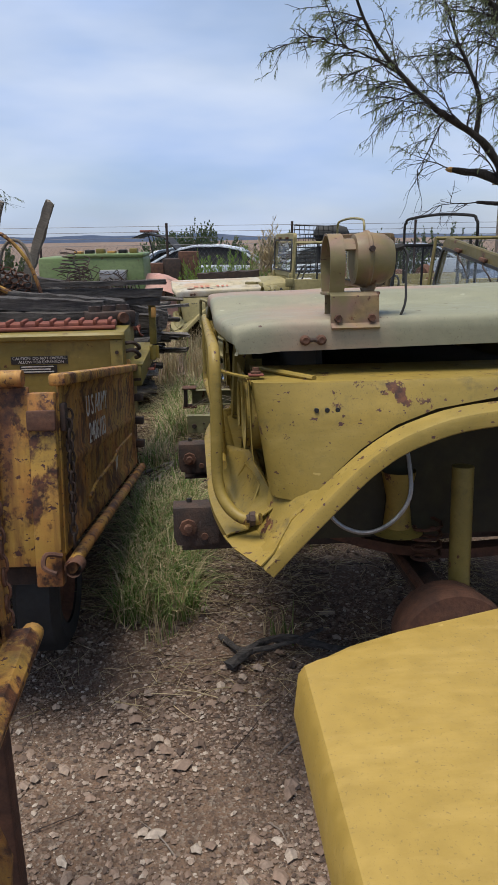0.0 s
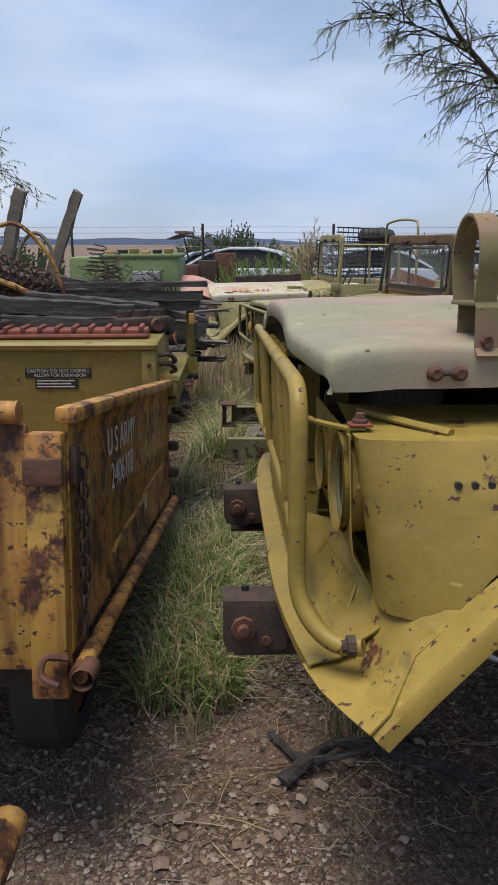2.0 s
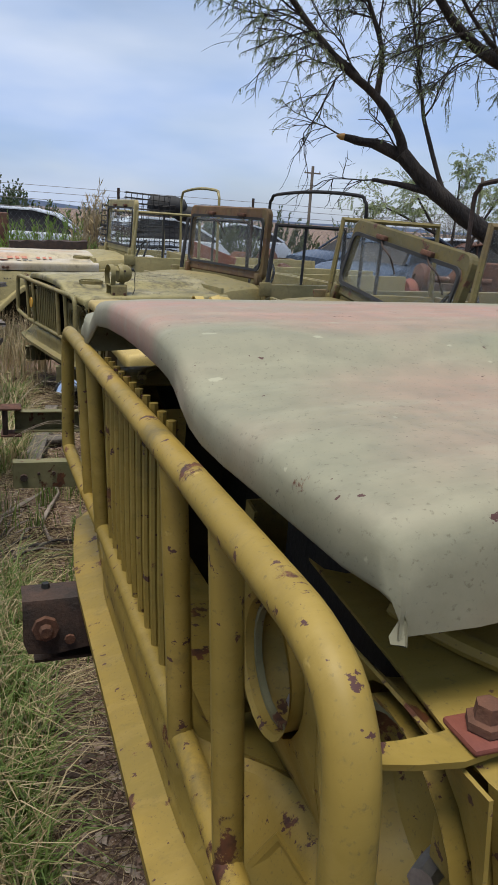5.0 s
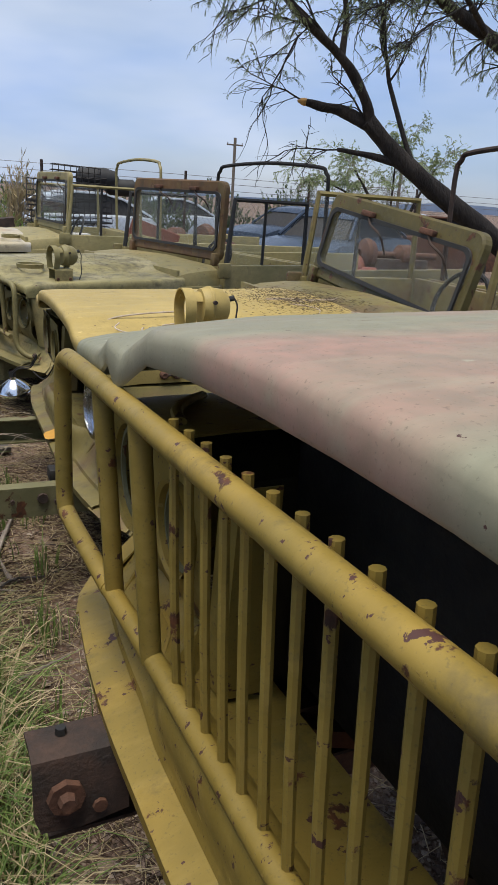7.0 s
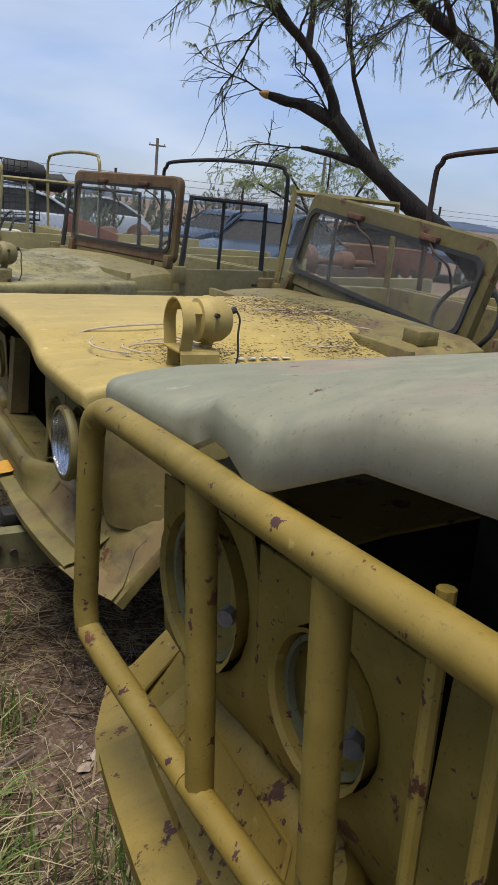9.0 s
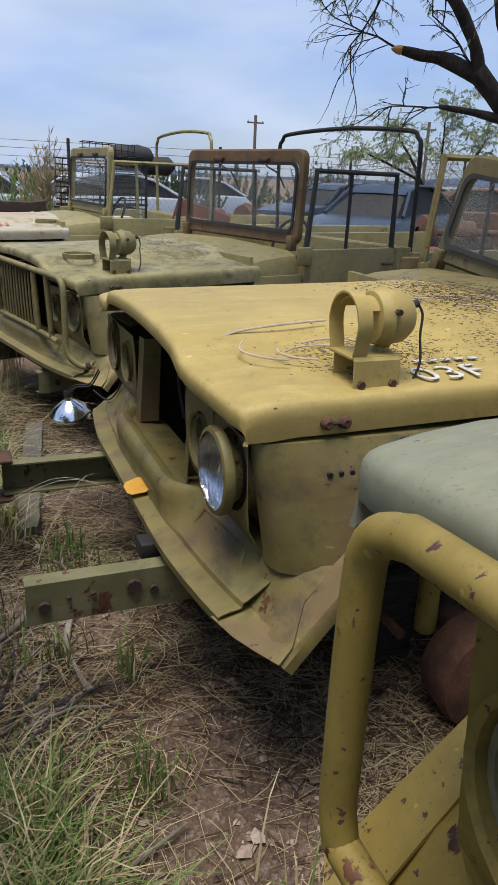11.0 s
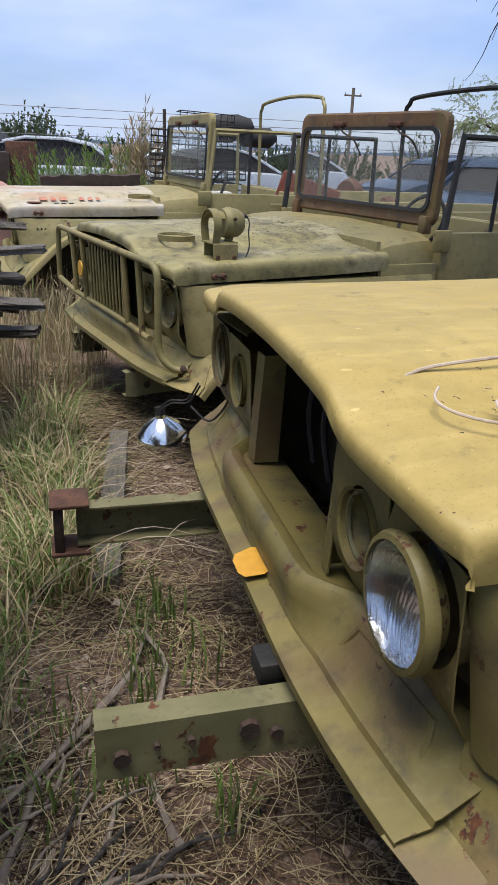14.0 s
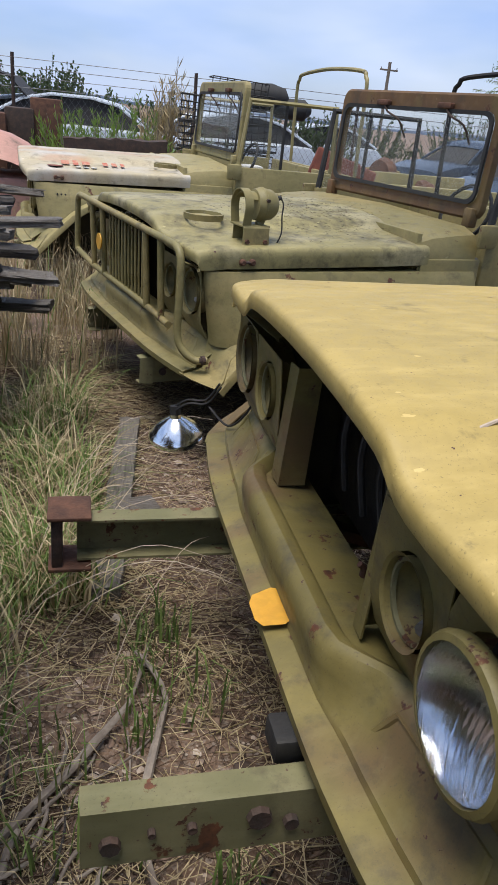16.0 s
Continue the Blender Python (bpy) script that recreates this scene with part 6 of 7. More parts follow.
def mesquite(m, limbs, label, seed, density=1.0, leaf=1.0, bare=0.25, leaf_mat=None, reach=1.0, floor_z=1.9, twig_mat=None):
    """Tapered trunk and limbs, then forking twigs that carry feathery leaves."""
    r_ = random.Random(seed)
    t = thing("mesquite_tree", m, label, "tree")
    bm = bmesh.new()
    for pts, r0, r1 in limbs:
        k = len(pts)
        tube(pts, [0.8 * r0 + (0.8 * r1 - 0.8 * r0) * (i / (k - 1)) ** 0.8 for i in range(k)], 10, bm, smooth=4)
    for v in bm.verts:
        v.co += Vector((noise.noise(v.co * 7), noise.noise(v.co * 7 + Vector((9, 1, 2))), noise.noise(v.co * 7 + Vector((3, 8, 4))))) * 0.012
    part("trunk", bm, M_BARK, t, "dark rough forked trunk and limbs")
    tw, lv = Leaves(), Leaves()

    def spray(p, d):
        """One feathery leaf: a thin stalk with pairs of leaflets."""
        n_ = r_.randint(6, 10)
        ln = r_.uniform(0.045, 0.08) * leaf
        d = (d + Vector((r_.uniform(-0.6, 0.6), r_.uniform(-0.6, 0.6), r_.uniform(-0.7, 0.25)))).normalized()
        s = d.orthogonal().normalized()
        s = (s * math.cos(seed + p.x * 40) + d.cross(s) * math.sin(seed + p.x * 40)).normalized()
        up = d.cross(s)
        for q in range(n_):
            b_ = p + d * (ln * (q + 1) / n_) - Vector((0, 0, 1)) * (0.02 * (q / n_) ** 2)
            for sg in (-1, 1):
                lv.quad(b_, s * sg * r_.uniform(0.014, 0.022) * leaf + d * 0.008, (d * 0.0055 + up * r_.uniform(-0.002, 0.002)) * leaf)

    def twig(p, d, ln, r0, depth):
        k = 5
        pts = [p]
        for j in range(k):
            d = (d + Vector((r_.uniform(-0.3, 0.3), r_.uniform(-0.3, 0.3), r_.uniform(-0.28, 0.16)))).normalized()
            pts.append(pts[-1] + d * ln / k)
        tw.stick(pts, r0, r0 * 0.45)
        if depth > 0:
            for j in range(1, k + 1):
                for _ in range(2 if depth > 1 else 1):
                    if r_.random() < 0.82 * density:
                        dd = (d + Vector((r_.uniform(-1, 1), r_.uniform(-1, 1), r_.uniform(-0.75, 0.75)))).normalized()
                        twig(pts[j], dd, ln * r_.uniform(0.42, 0.7), r0 * 0.55, depth - 1)
        leafy = r_.random() > bare and p.z > 2.5
        if depth <= 1 and leafy:
            for j in range(1, k + 1):
                for _ in range(2):
                    if r_.random() < 0.85:
                        spray(pts[j], d)

    for pts, r0, r1 in limbs:
        sp = smooth_path(pts, 4)
        for i in range(len(sp) // 3, len(sp)):
            if sp[i].z < floor_z:
                continue
            f = i / len(sp)
            d0 = (sp[i] - sp[max(i - 1, 0)]).normalized()
            for _ in range(2):
                if r_.random() > 0.8 * density:
                    continue
                dd = (d0 * 0.6 + Vector((r_.uniform(-0.9, 0.6), r_.uniform(-0.9, 0.9), r_.uniform(-0.6, 0.8)))).normalized()
                twig(sp[i], dd, r_.uniform(0.28, 0.7) * reach, 0.009, 2)
        twig(sp[-1], (sp[-1] - sp[-3]).normalized(), 0.5 * reach, 0.009, 2)
    tagged(mesh_from("twig_mass", tw.v, tw.f, twig_mat or M_BARK, t), kind="stuff")
    mesh_from("crown", lv.v, lv.f, leaf_mat or M_LEAF, t)
    return t


V = Vector
mesquite(Matrix(), [
    ([V((5.0, 7.5, -0.05)), V((4.92, 7.5, 0.6)), V((4.6, 7.5, 1.2)), V((4.2, 7.55, 1.5)), V((3.76, 7.6, 1.75)), V((3.35, 7.65, 2.0)), V((3.02, 7.72, 2.28))], 0.15, 0.08),
    ([V((3.05, 7.72, 2.25)), V((2.95, 7.7, 2.45)), V((2.72, 7.68, 2.68)), V((2.3, 7.6, 2.9)), V((1.9, 7.55, 3.22)), V((1.6, 7.5, 3.55)), V((1.35, 7.4, 4.0))], 0.065, 0.012),
    ([V((3.1, 7.72, 2.22)), V((2.85, 7.8, 2.33)), V((2.7, 7.88, 2.36)), V((2.59, 7.94, 2.38))], 0.065, 0.035),
    ([V((3.35, 7.66, 1.98)), V((3.05, 7.7, 2.03)), V((2.8, 7.75, 2.05))], 0.045, 0.02),
    ([V((2.72, 7.68, 2.66)), V((2.75, 7.75, 3.05)), V((2.55, 7.8, 3.5)), V((2.3, 7.8, 4.1))], 0.035, 0.012),
    ([V((1.9, 7.55, 3.22)), V((1.5, 7.6, 3.42)), V((1.15, 7.5, 3.48))], 0.016, 0.005),
    ([V((4.95, 7.5, 0.5)), V((5.05, 7.55, 1.5)), V((4.95, 7.6, 2.25)), V((4.5, 7.6, 2.7)), V((3.95, 7.6, 2.98)), V((3.4, 7.6, 3.2)), V((2.8, 7.5, 3.7)), V((2.3, 7.4, 4.3))], 0.15, 0.02),
    ([V((4.5, 7.6, 2.7)), V((4.4, 7.65, 3.2)), V((4.1, 7.7, 3.7)), V((3.6, 7.6, 4.3))], 0.06, 0.015),
    ([V((5.02, 7.55, 1.6)), V((5.3, 7.6, 2.4)), V((5.35, 7.6, 3.1)), V((5.0, 7.6, 3.9))], 0.10, 0.02),
    ([V((3.95, 7.6, 2.98)), V((3.5, 7.2, 3.0)), V((3.0, 6.9, 3.15)), V((2.5, 6.7, 3.5))], 0.035, 0.01),
    ([V((3.4, 7.62, 2.02)), V((3.3, 7.9, 2.6)), V((3.2, 8.0, 3.2)), V((3.0, 8.1, 3.8))], 0.03, 0.01),
], "dark-barked mesquite tree with feathery leaves and a broken limb", 5, 0.86, 0.42, 0.5, None, 0.9, 2.55)

tree_a = [o for o in scene.objects if o.name == "mesquite_tree"][0]
part("broken_end", lathe([(0.0, 0.03), (-0.03, 0.026), (-0.06, 0.012), (-0.075, 0.0)], 9, "x", (2.585, 7.945, 2.385)), M_TRAILER_IN, tree_a, "splintered orange-brown broken limb end")
mesquite(pose(9.6, 17.0, 0) @ Matrix.Scale(0.82, 4), [
    ([V((0, 0, -0.05)), V((0.1, 0, 0.8)), V((-0.3, 0.1, 1.6)), V((-0.8, 0, 2.3)), V((-1.3, 0, 2.9))], 0.14, 0.03),
    ([V((0.05, 0, 0.6)), V((0.5, 0.1, 1.4)), V((0.8, 0, 2.3)), V((1.3, 0, 3.1))], 0.10, 0.03),
    ([V((-0.1, 0, 1.2)), V((0.1, 0.2, 2.2)), V((0.0, 0.1, 3.4))], 0.07, 0.02),
    ([V((-0.6, 0, 2.0)), V((-1.5, 0.3, 2.4)), V((-2.1, 0.3, 2.6))], 0.05, 0.02)], "pale green desert tree beyond the scrap rows", 9, 1.0, 0.9, 0.1, M_PALE_LEAF, 1.4, 1.5, M_TWIG)
mesquite(pose(-7.0, 14.0, 0), [
    ([V((0, 0, -0.05)), V((0.1, 0, 1.0)), V((0.6, 0, 2.0)), V((1.1, 0, 2.9)), V((1.5, 0, 3.6))], 0.14, 0.03),
    ([V((0.1, 0, 1.0)), V((-0.5, 0.1, 2.0)), V((-0.8, 0, 3.4))], 0.10, 0.03),
    ([V((0.6, 0, 2.0)), V((1.5, 0.2, 2.3)), V((2.3, 0.1, 2.9))], 0.05, 0.02)], "sparse grey-green desert tree past the timber posts", 13, 1.0, 0.7, 0.2, None, 1.5)


def shrub(name, m, size, count, mat, label, seed, blade=0.25, upright=0.6, width=0.06):
    """A clump of many narrow leaves on thin stems, uneven in outline."""
    r_ = random.Random(seed)
    t = thing(name, m, label, "shrub")
    lv, st = Leaves(), Leaves()
    for k in range(count):
        a, rr = r_.uniform(0, 2 * math.pi), r_.random() ** 0.6
        foot = V((math.cos(a) * rr * size[0] * 0.5, math.sin(a) * rr * size[1] * 0.5, 0))
        hgt = size[2] * math.sqrt(1 - 0.75 * rr * rr) * r_.uniform(0.72, 1.03) * (1 + 0.25 * noise.noise(foot * 3))
        lean = V((math.cos(a) * rr * (1 - upright), math.sin(a) * rr * (1 - upright), 1)).normalized()
        tip = foot + lean * hgt
        st.stick([foot, (foot + tip) / 2, tip], 0.006, 0.003)
        for q in range(30):
            u = r_.uniform(0.35, 1.0)
            p = foot.lerp(tip, u)
            d = (lean + V((r_.uniform(-0.8, 0.8), r_.uniform(-0.8, 0.8), r_.uniform(-0.3, 0.6)))).normalized()
            s = d.orthogonal().normalized()
            lv.quad(p, d * blade * r_.uniform(0.5, 1.0), s * blade * width)
    tagged(mesh_from("stem_mass", st.v, st.f, M_TWIG, t), kind="stuff")
    mesh_from("crown", lv.v, lv.f, mat, t)


shrub("green_shrub", pose(0.45, 14.7, 0.0), (1.7, 0.9, 1.55), 210, M_SHRUB, "bright green broom-like shrub", 3, 0.14, 0.6, 0.06)
shrub("dry_bush", pose(1.25, 15.6, 0.0), (0.7, 0.6, 1.95), 70, M_HAY, "dry straw-coloured bush climbing the crates", 4, 0.2, 0.9)
shrub("round_bush", pose(-0.45, 23.5, 0.0), (2.3, 1.6, 2.25), 620, M_BUSH, "round dark green bush beyond the fence", 6, 0.085, 0.35, 0.4)
for k, (x, y) in enumerate(((5.5, 24), (9, 28), (14, 30), (-8, 27), (-13, 25), (20, 33), (3.0, 29))):
    shrub("distant_bush", pose(x, y, 0), (3.0, 2.0, 1.8 + 0.3 * (k % 3)), 130, M_BUSH, "dull green bush on the far side of the fence", 20 + k, 0.13, 0.45, 0.35)


# ---- loose ground cover ----
def scatter_gravel():
    r_ = random.Random(1)
    v, f = [], []
    base = [(1, 0, 0), (0, 1, 0), (-1, 0, 0), (0, -1, 0), (0, 0, 0.8), (0, 0, -0.5), (0.62, 0.62, 0.35), (-0.62, 0.62, 0.35), (-0.62, -0.62, 0.35), (0.62, -0.62, 0.35)]
    tri = [(4, 0, 6), (4, 6, 1), (4, 1, 7), (4, 7, 2), (4, 2, 8), (4, 8, 3), (4, 3, 9), (4, 9, 0), (5, 6, 0), (5, 1, 6), (5, 7, 1), (5, 2, 7), (5, 8, 2), (5, 3, 8), (5, 9, 3), (5, 0, 9)]
    count = 0
    while count < 80000:
        x, y = r_.uniform(-1.1, 1.3), r_.uniform(0.5, 8.0)
        if y > 4.2 and r_.random() < 0.6:
            continue
        d = noise.noise(Vector((x * 2.2, y * 2.2, 5)))
        if r_.random() > 0.55 + d:
            continue
        s = 0.0028 + 0.0095 * r_.random() ** 3.2 + (0.018 if r_.random() < 0.008 else 0)
        a = r_.uniform(0, 6.28)
        sx, sy, sz = s * r_.uniform(0.8, 1.5), s * r_.uniform(0.7, 1.1), s * r_.uniform(0.7, 1.1)
        c, sn = math.cos(a), math.sin(a)
        z = ground_z(x, y) + sz * 0.3
        i = len(v)
        for bx, by, bz in base:
            j = r_.uniform(0.8, 1.2)
            px, py = bx * sx * j, by * sy * j
            v.append((x + c * px - sn * py, y + sn * px + c * py, z + bz * sz * j))
        f += [tuple(i + q for q in q3) for q3 in tri]
        count += 1
    ob = mesh_from("gravel", v, f, M_STONE)
    tagged(ob, "mixed grey and brown gravel lying on the earth", "gravel", kind="stuff")


def scatter_straw():
    r_ = random.Random(2)
    lv, dark = Leaves(), Leaves()
    k = 0
    while k < 30000:
        x, y = r_.uniform(-1.3, 1.5), r_.uniform(2.6, 9.5)
        dens = 0.15 + 0.85 * min(1.0, max(0.0, (y - 3.2) / 1.5))
        if r_.random() > dens * (0.62 + noise.noise(Vector((x * 1.8, y * 1.8, 2)))):
            continue
        k += 1
        a = r_.uniform(0, 6.28)
        ln = r_.uniform(0.05, 0.24)
        d = V((math.cos(a), math.sin(a), r_.uniform(-0.03, 0.2)))
        bend = V((-math.sin(a), math.cos(a), 0)) * r_.uniform(-0.04, 0.04)
        p = V((x, y, ground_z(x, y) + 0.004 + 0.02 * r_.random()))
        pts = [p, p + d * ln * 0.5 + bend, p + d * ln * V((1, 1, 0.3))]
        (dark if r_.random() < 0.42 else lv).stick(pts, r_.uniform(0.0009, 0.0025), 0.0008)
    ob = mesh_from("brown_litter", dark.v, dark.f, M_LITTER)
    tagged(ob, "matted brown rotting stems and needles on the ground", "litter", kind="stuff")
    ob = mesh_from("dry_grass_litter", lv.v, lv.f, M_HAY)
    tagged(ob, "matted dry grass stems lying on the ground", "dry grass", kind="stuff")


def grass_patch(x0, x1, y0, y1, count, hgt, seed, straw=0.3, name="grass_clumps", lean=0.5):
    r_ = random.Random(seed)
    gr, hy = Leaves(), Leaves()
    clumps = [(r_.uniform(x0, x1), r_.uniform(y0, y1)) for _ in range(max(3, count // 28))]
    for k in range(count):
        cx, cy = clumps[k % len(clumps)]
        x, y = cx + r_.gauss(0, 0.045), cy + r_.gauss(0, 0.045)
        p = V((x, y, ground_z(x, y) - 0.01))
        h = hgt * r_.uniform(0.4, 1.1)
        a = r_.uniform(0, 6.28)
        o = V((math.cos(a), math.sin(a), 0)) * h * r_.uniform(0.1, lean)
        side = V((-math.sin(a), math.cos(a), 0))
        pts = [p, p + o * 0.25 + V((0, 0, h * 0.5)), p + o * 0.65 + V((0, 0, h * 0.85)), p + o * 1.25 + V((0, 0, h * r_.uniform(0.75, 1.0)))]
        (hy if r_.random() < straw else gr).strip(pts, r_.uniform(0.0022, 0.0055), side)
    if gr.v:
        tagged(mesh_from(name, gr.v, gr.f, M_GRASS), "tufts of green grass", "grass", kind="stuff")
    if hy.v:
        tagged(mesh_from("straw_clumps", hy.v, hy.f, M_HAY), "tufts of dry yellow grass", "dry grass", kind="stuff")


scatter_gravel()
scatter_straw()
grass_patch(-0.46, -0.14, 3.3, 4.9, 5200, 0.24, 1, 0.42, lean=1.3)
grass_patch(-0.50, -0.36, 5.5, 6.8, 480, 0.22, 2, 0.5, lean=1.3)
grass_patch(-0.42, -0.10, 6.4, 8.0, 1500, 0.32, 3, 0.55, lean=1.3)
grass_patch(-0.25, 0.15, 4.2, 5.1, 260, 0.20, 4, 0.15)
grass_patch(-0.3, 0.3, 3.0, 3.5, 120, 0.18, 8, 0.6)
grass_patch(0.25, 0.55, 4.05, 4.5, 170, 0.24, 9, 0.3)
grass_patch(-0.25, 0.2, 5.3, 6.3, 260, 0.20, 5, 0.2)
grass_patch(-1.6, 0.2, 8.5, 12.8, 2600, 0.6, 6, 0.95)
grass_patch(-3.0, 4.0, 13.0, 17.8, 5200, 0.7, 7, 0.95)
grass_patch(3.0, 12.0, 12.0, 20.0, 3600, 0.5, 10, 0.9)


def twig_thing(name, pts, r0, r1, mat, label, group=""):
    k = len(pts)
    bm = tube(pts, [0.8 * r0 + (0.8 * r1 - 0.8 * r0) * i / (k - 1) for i in range(k)], 7, smooth=4)
    for v in bm.verts:
        v.co += Vector((noise.noise(v.co * 30), noise.noise(v.co * 30 + Vector((5, 5, 5))), noise.noise(v.co * 30 + Vector((9, 2, 7))))) * r0 * 0.5
    return tagged(part(name, bm, mat), label, "branch", group)


def on_ground(x, y, dz=0.015):
    return (x, y, ground_z(x, y) + dz)


twig_thing("dead_branch", [on_ground(-0.62, 5.35), on_ground(-0.40, 5.55, 0.03), on_ground(-0.22, 5.72, 0.03), on_ground(-0.02, 5.95, 0.05), on_ground(0.06, 6.2, 0.03)], 0.016, 0.008, M_TWIG, "grey weathered dead branch in the dry grass", "dead branches")
twig_thing("dead_branch", [on_ground(-0.50, 5.15), on_ground(-0.38, 5.38, 0.02), on_ground(-0.30, 5.62, 0.03)], 0.018, 0.008, M_TWIG, "grey weathered dead branch in the dry grass", "dead branches")
twig_thing("dead_branch", [on_ground(0.02, 5.35), on_ground(-0.02, 5.6, 0.03), on_ground(0.08, 5.95, 0.04), on_ground(0.02, 6.15, 0.05)], 0.016, 0.008, M_TWIG, "grey weathered dead branch in the dry grass", "dead branches")
twig_thing("dead_branch", [on_ground(-0.22, 4.15), on_ground(-0.12, 4.35, 0.02), on_ground(-0.10, 4.62, 0.02)], 0.011, 0.006, M_TWIG, "pale grey fallen branch on gravel", "dead branches")
twig_thing("dead_branch", [on_ground(-0.30, 4.55), on_ground(-0.08, 4.68, 0.02), on_ground(0.16, 4.78, 0.03)], 0.012, 0.006, M_TWIG, "pale grey fallen branch on gravel", "dead branches")
twig_thing("root_branch", [on_ground(0.05, 2.85, 0.03), on_ground(0.25, 3.0, 0.06), on_ground(0.45, 2.95, 0.05), on_ground(0.75, 2.8, 0.04)], 0.03, 0.018, M_WOOD_DARK, "dark crooked dead branch under the truck nose", "dead branches")
twig_thing("root_branch", [on_ground(0.02, 3.1, 0.02), on_ground(0.12, 2.95, 0.04), on_ground(0.30, 2.92, 0.08), on_ground(0.5, 3.05, 0.06)], 0.02, 0.012, M_WOOD_DARK, "dark crooked dead branch under the truck nose", "dead branches")
r2 = random.Random(31)
for k in range(34):
    x, y = r2.uniform(-0.5, -0.1), r2.uniform(5.0, 5.65)
    a, ln = r2.gauss(0.85, 0.45), r2.uniform(0.22, 0.55)
    pts = []
    for q in range(5):
        pts.append(on_ground(x, y, 0.008 + 0.03 * math.sin(math.pi * q / 4) * r2.random()))
        x, y, a = x + math.cos(a) * ln / 4, y + math.sin(a) * ln / 4, a + r2.gauss(0, 0.28)
    twig_thing("dead_branch", pts, r2.uniform(0.005, 0.014), 0.003, M_TWIG if k % 3 else M_WOOD_DARK, "twisted grey root-like branch in the dry grass", "dead branches")
for k in range(70):
    x, y = r2.uniform(-0.8, 0.9), r2.uniform(1.6, 6.8)
    a, ln = r2.uniform(0, 6.28), r2.uniform(0.05, 0.22)
    dx, dy = math.cos(a) * ln, math.sin(a) * ln
    twig_thing("twig", [on_ground(x, y, 0.006), on_ground(x + dx * 0.5 + 0.01, y + dy * 0.5, 0.012), on_ground(x + dx, y + dy, 0.008)], r2.uniform(0.002, 0.0045), 0.0015, M_TWIG if k % 2 else M_RUST_DARK, "small dry twig on the gravel", "fallen twigs")
for k in range(12):
    x0, y0 = r2.uniform(-0.42, -0.1), r2.uniform(5.9, 7.2)
    a = r2.uniform(-0.6, 0.9)
    ln = r2.uniform(0.35, 0.7)
    twig_thing("straw_stalk", [on_ground(x0, y0, 0.0), (x0 + 0.25 * ln * math.cos(a), y0 + 0.2 * ln * math.sin(a), 0.45 * ln), (x0 + 0.75 * ln * math.cos(a), y0 + 0.6 * ln * math.sin(a), 0.75 * ln), (x0 + 1.1 * ln * math.cos(a), y0 + 0.9 * ln * math.sin(a), 0.70 * ln)], 0.002, 0.001, M_PALE_TWIG, "long pale dry grass stalk", "long dry stalks")


# debris that has blown onto the second truck's hood
def hood_height(y):
    s = min(y, W - y)
    return lerp_curve([(0.0, 0.5), (0.06, 0.552), (0.14, 0.5625), (0.26, 0.577), (0.36, 0.588), (0.40, 0.606), (0.44, 0.62), (0.6, 0.636), (0.9, 0.645)], s)


def debris_on(mat_t, boxes, seed, label, curls=()):
    r_ = random.Random(seed)
    lv = Leaves()
    for x0, x1, y0, y1, n_ in boxes:
        for _ in range(n_):
            x, y = r_.gauss((x0 + x1) / 2, (x1 - x0) / 4), r_.gauss((y0 + y1) / 2, (y1 - y0) / 4)
            if not (0.05 < y < W - 0.05 and 0.15 < x < 1.5):
                continue
            rise = 0.012 * max(0, min(1, (x - 0.32) / 0.68)) + (0.006 if x > 1.0 else 0)
            p = V((x, y, hood_height(y) + rise + 0.002 + 0.004 * r_.random()))
            a, ln = r_.uniform(0, 6.28), r_.uniform(0.004, 0.015)
            lv.stick([p, p + V((math.cos(a), math.sin(a), 0.05)) * ln * 0.5, p + V((math.cos(a + 0.4), math.sin(a + 0.4), 0)) * ln], 0.0009, 0.0006)
    ob = mesh_from("hood_litter", lv.v, lv.f, M_RUST_DARK if seed % 2 else M_TWIG, None, mat_t)
    tagged(ob, label, "leaf litter", kind="stuff")


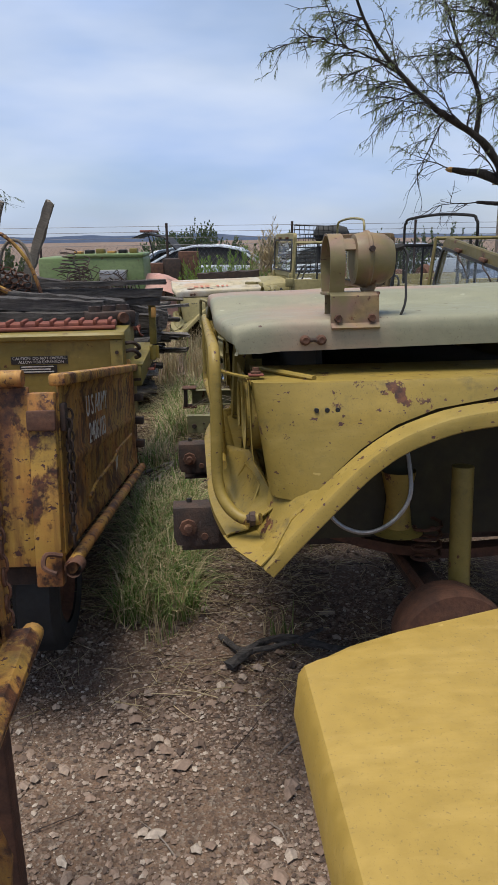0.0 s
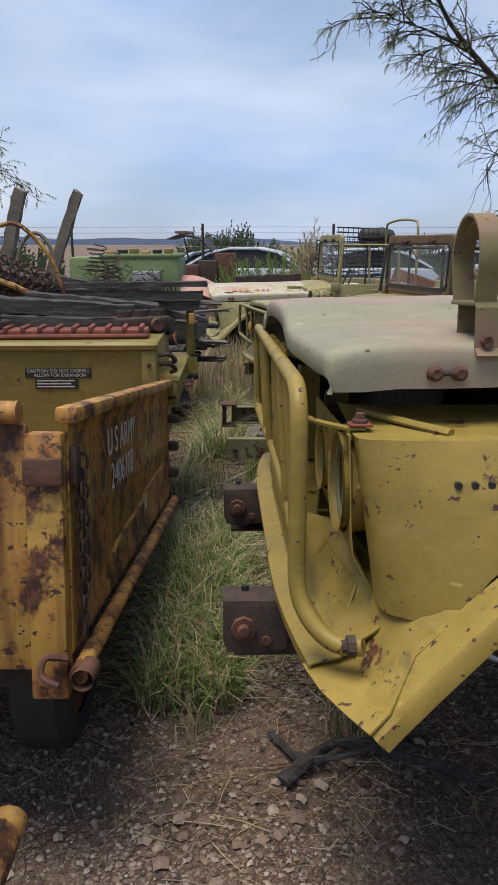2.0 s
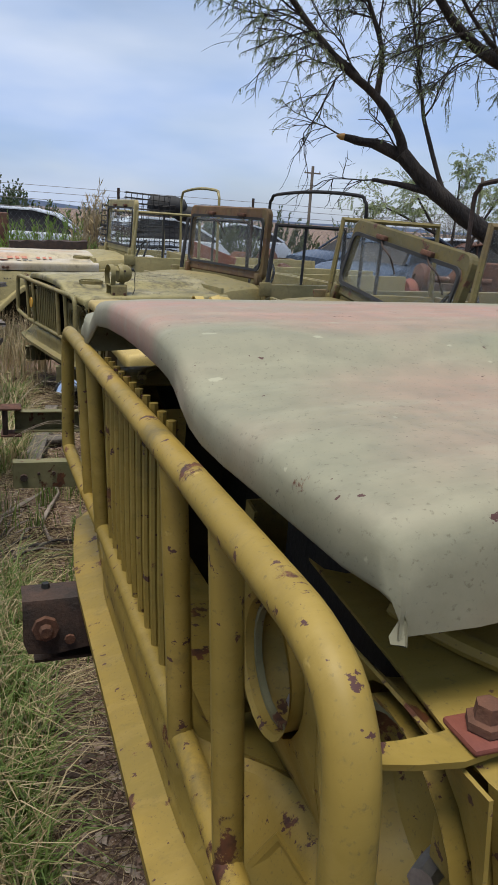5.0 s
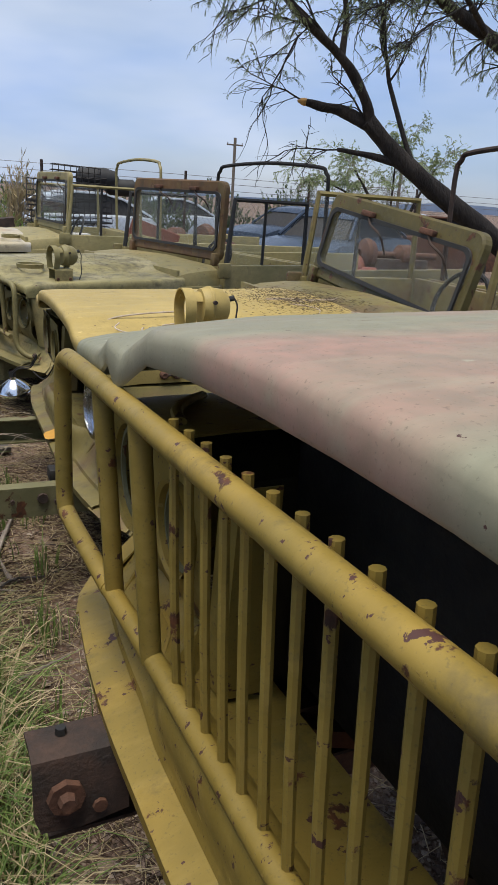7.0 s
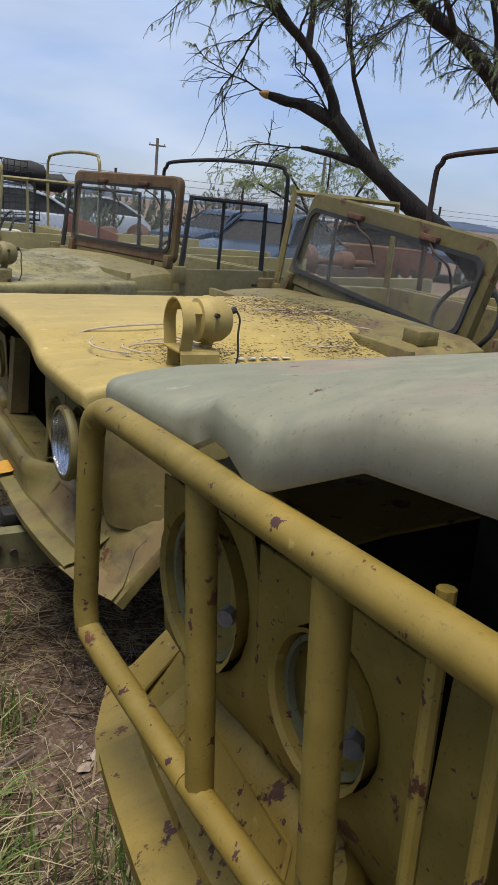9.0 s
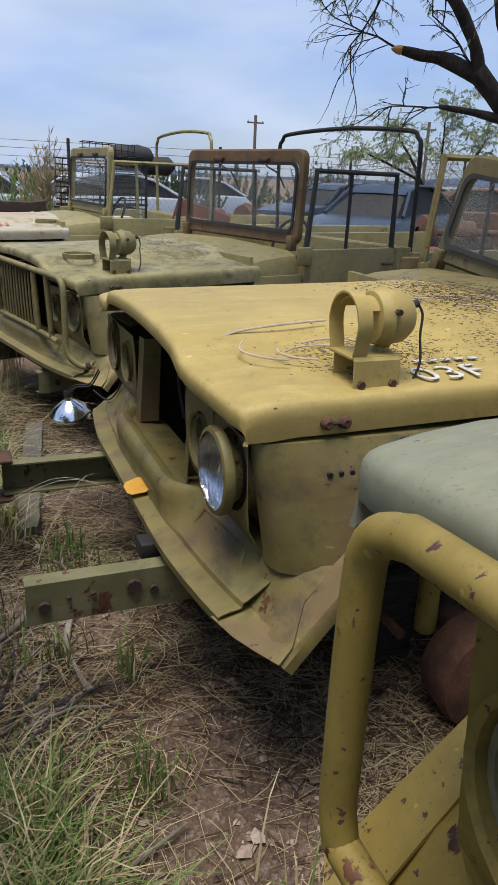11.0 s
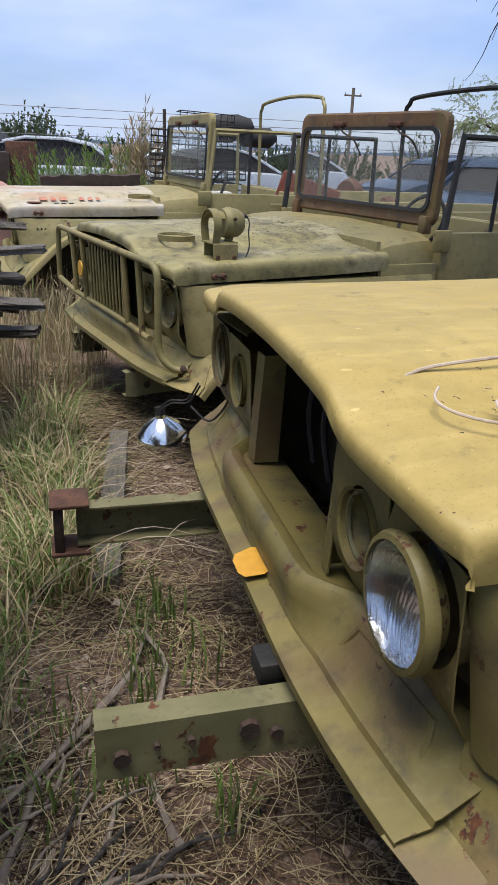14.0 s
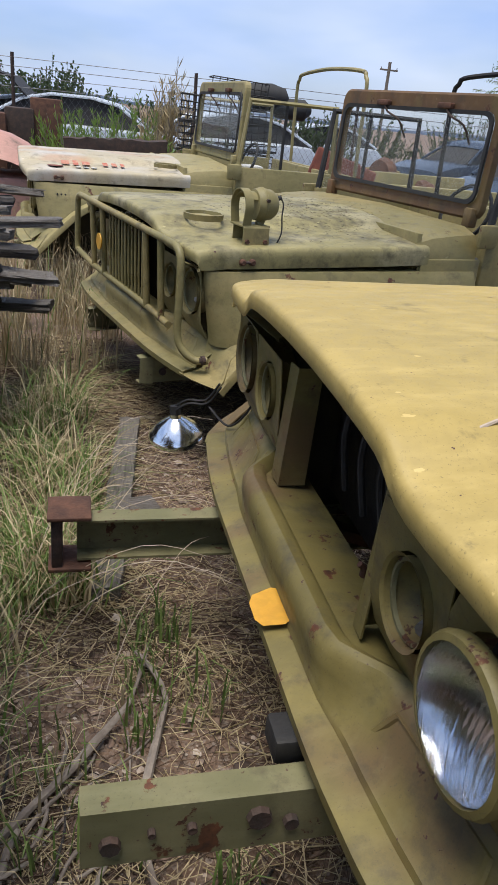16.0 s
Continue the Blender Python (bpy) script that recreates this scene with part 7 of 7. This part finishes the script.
debris_on(MAT_B, ((0.85, 1.45, 0.3, 1.1, 2600), (0.3, 0.8, 0.1, 0.4, 900), (0.9, 1.3, 0.1, 0.4, 700)), 1, "dark leaf litter and grit on the yellow hood")
debris_on(MAT_B, ((1.0, 1.45, 0.3, 1.0, 350), (0.25, 0.6, 0.15, 0.4, 120)), 2, "pale twig litter on the yellow hood")
debris_on(MAT_C, ((0.4, 1.4, 0.1, 0.9, 600),), 3, "dark leaf litter on the dusty olive hood")
debris_on(MAT_C, ((0.3, 1.4, 0.1, 1.3, 500),), 4, "pale leaf litter on the dusty olive hood")
for k in range(12):
    a0, rad = r2.uniform(0, 6.28), r2.uniform(0.08, 0.16)
    cx, cy = (0.40 + r2.uniform(-0.05, 0.08), 0.27 + r2.uniform(-0.05, 0.06)) if k < 5 else (1.15 + r2.uniform(-0.2, 0.2), 0.5 + r2.uniform(-0.2, 0.3))
    pts = [(cx + rad * 1.2 * math.cos(a0 + q * 0.28), cy + rad * 0.7 * math.sin(a0 + q * 0.28)) for q in range(7)]
    ob = part("curled_twig", tube([(x, y, hood_height(y) + 0.012 + (0.008 if x > 0.8 else 0)) for x, y in pts], 0.0028, 6, smooth=3), M_PALE_TWIG, None, "", m=MAT_B)
    tagged(ob, "pale curled twig lying on the yellow hood", "twig", "curled twigs on the hood")
twig = part("curled_twig", tube([(0.12, 0.42, 0.583), (0.2, 0.45, 0.614), (0.35, 0.45, 0.632), (0.5, 0.47, 0.636)], 0.0035, 6, smooth=4), M_PALE_TWIG, None, "", m=MAT_B)
tagged(twig, "pale curled twig lying on the yellow hood", "twig", "curled twigs on the hood")


def drink_can(x, y):
    t = thing("drink_can", pose(x, y, ground_z(x, y) + 0.03, 0, 90, 30), "crushed pale aluminium drink can in the grass", "can")
    part("body", lathe([(-0.06, 0.0), (-0.06, 0.025), (-0.052, 0.032), (0.05, 0.032), (0.06, 0.026), (0.06, 0.0)], 16, "z"), M_STEEL, t)


drink_can(-0.22, 3.55)
t = thing("stone_slab", pose(0.12, 7.05, 0.02, 8, 5, 20), "pale flat broken stone", "stone")
part("slab", box(-0.07, 0.07, -0.05, 0.05, 0, 0.035, 0.008), M_WOOD_GREY, t)


# worn red marking across the pale hood
truck_d = [o for o in scene.objects if o.parent is None and o.name.startswith("military_truck")][3]
for k, (x0, x1, y0, y1) in enumerate(((0.30, 0.36, 0.16, 0.30), (0.39, 0.43, 0.15, 0.31), (0.46, 0.52, 0.16, 0.29), (0.62, 0.66, 0.17, 0.28), (0.69, 0.73, 0.17, 0.28), (0.76, 0.79, 0.17, 0.28))):
    rows = [[(x + 0.02, y0 + (y1 - y0) * j / 4, hood_height(y0 + (y1 - y0) * j / 4) + 0.006 + 0.012 * max(0, (x - 0.32) / 0.68)) for j in range(5)] for x in (x0, x1)]
    part("painted_mark", sheet(rows, 0.002), M_STENCIL_RED, truck_d, "faded red painted mark")
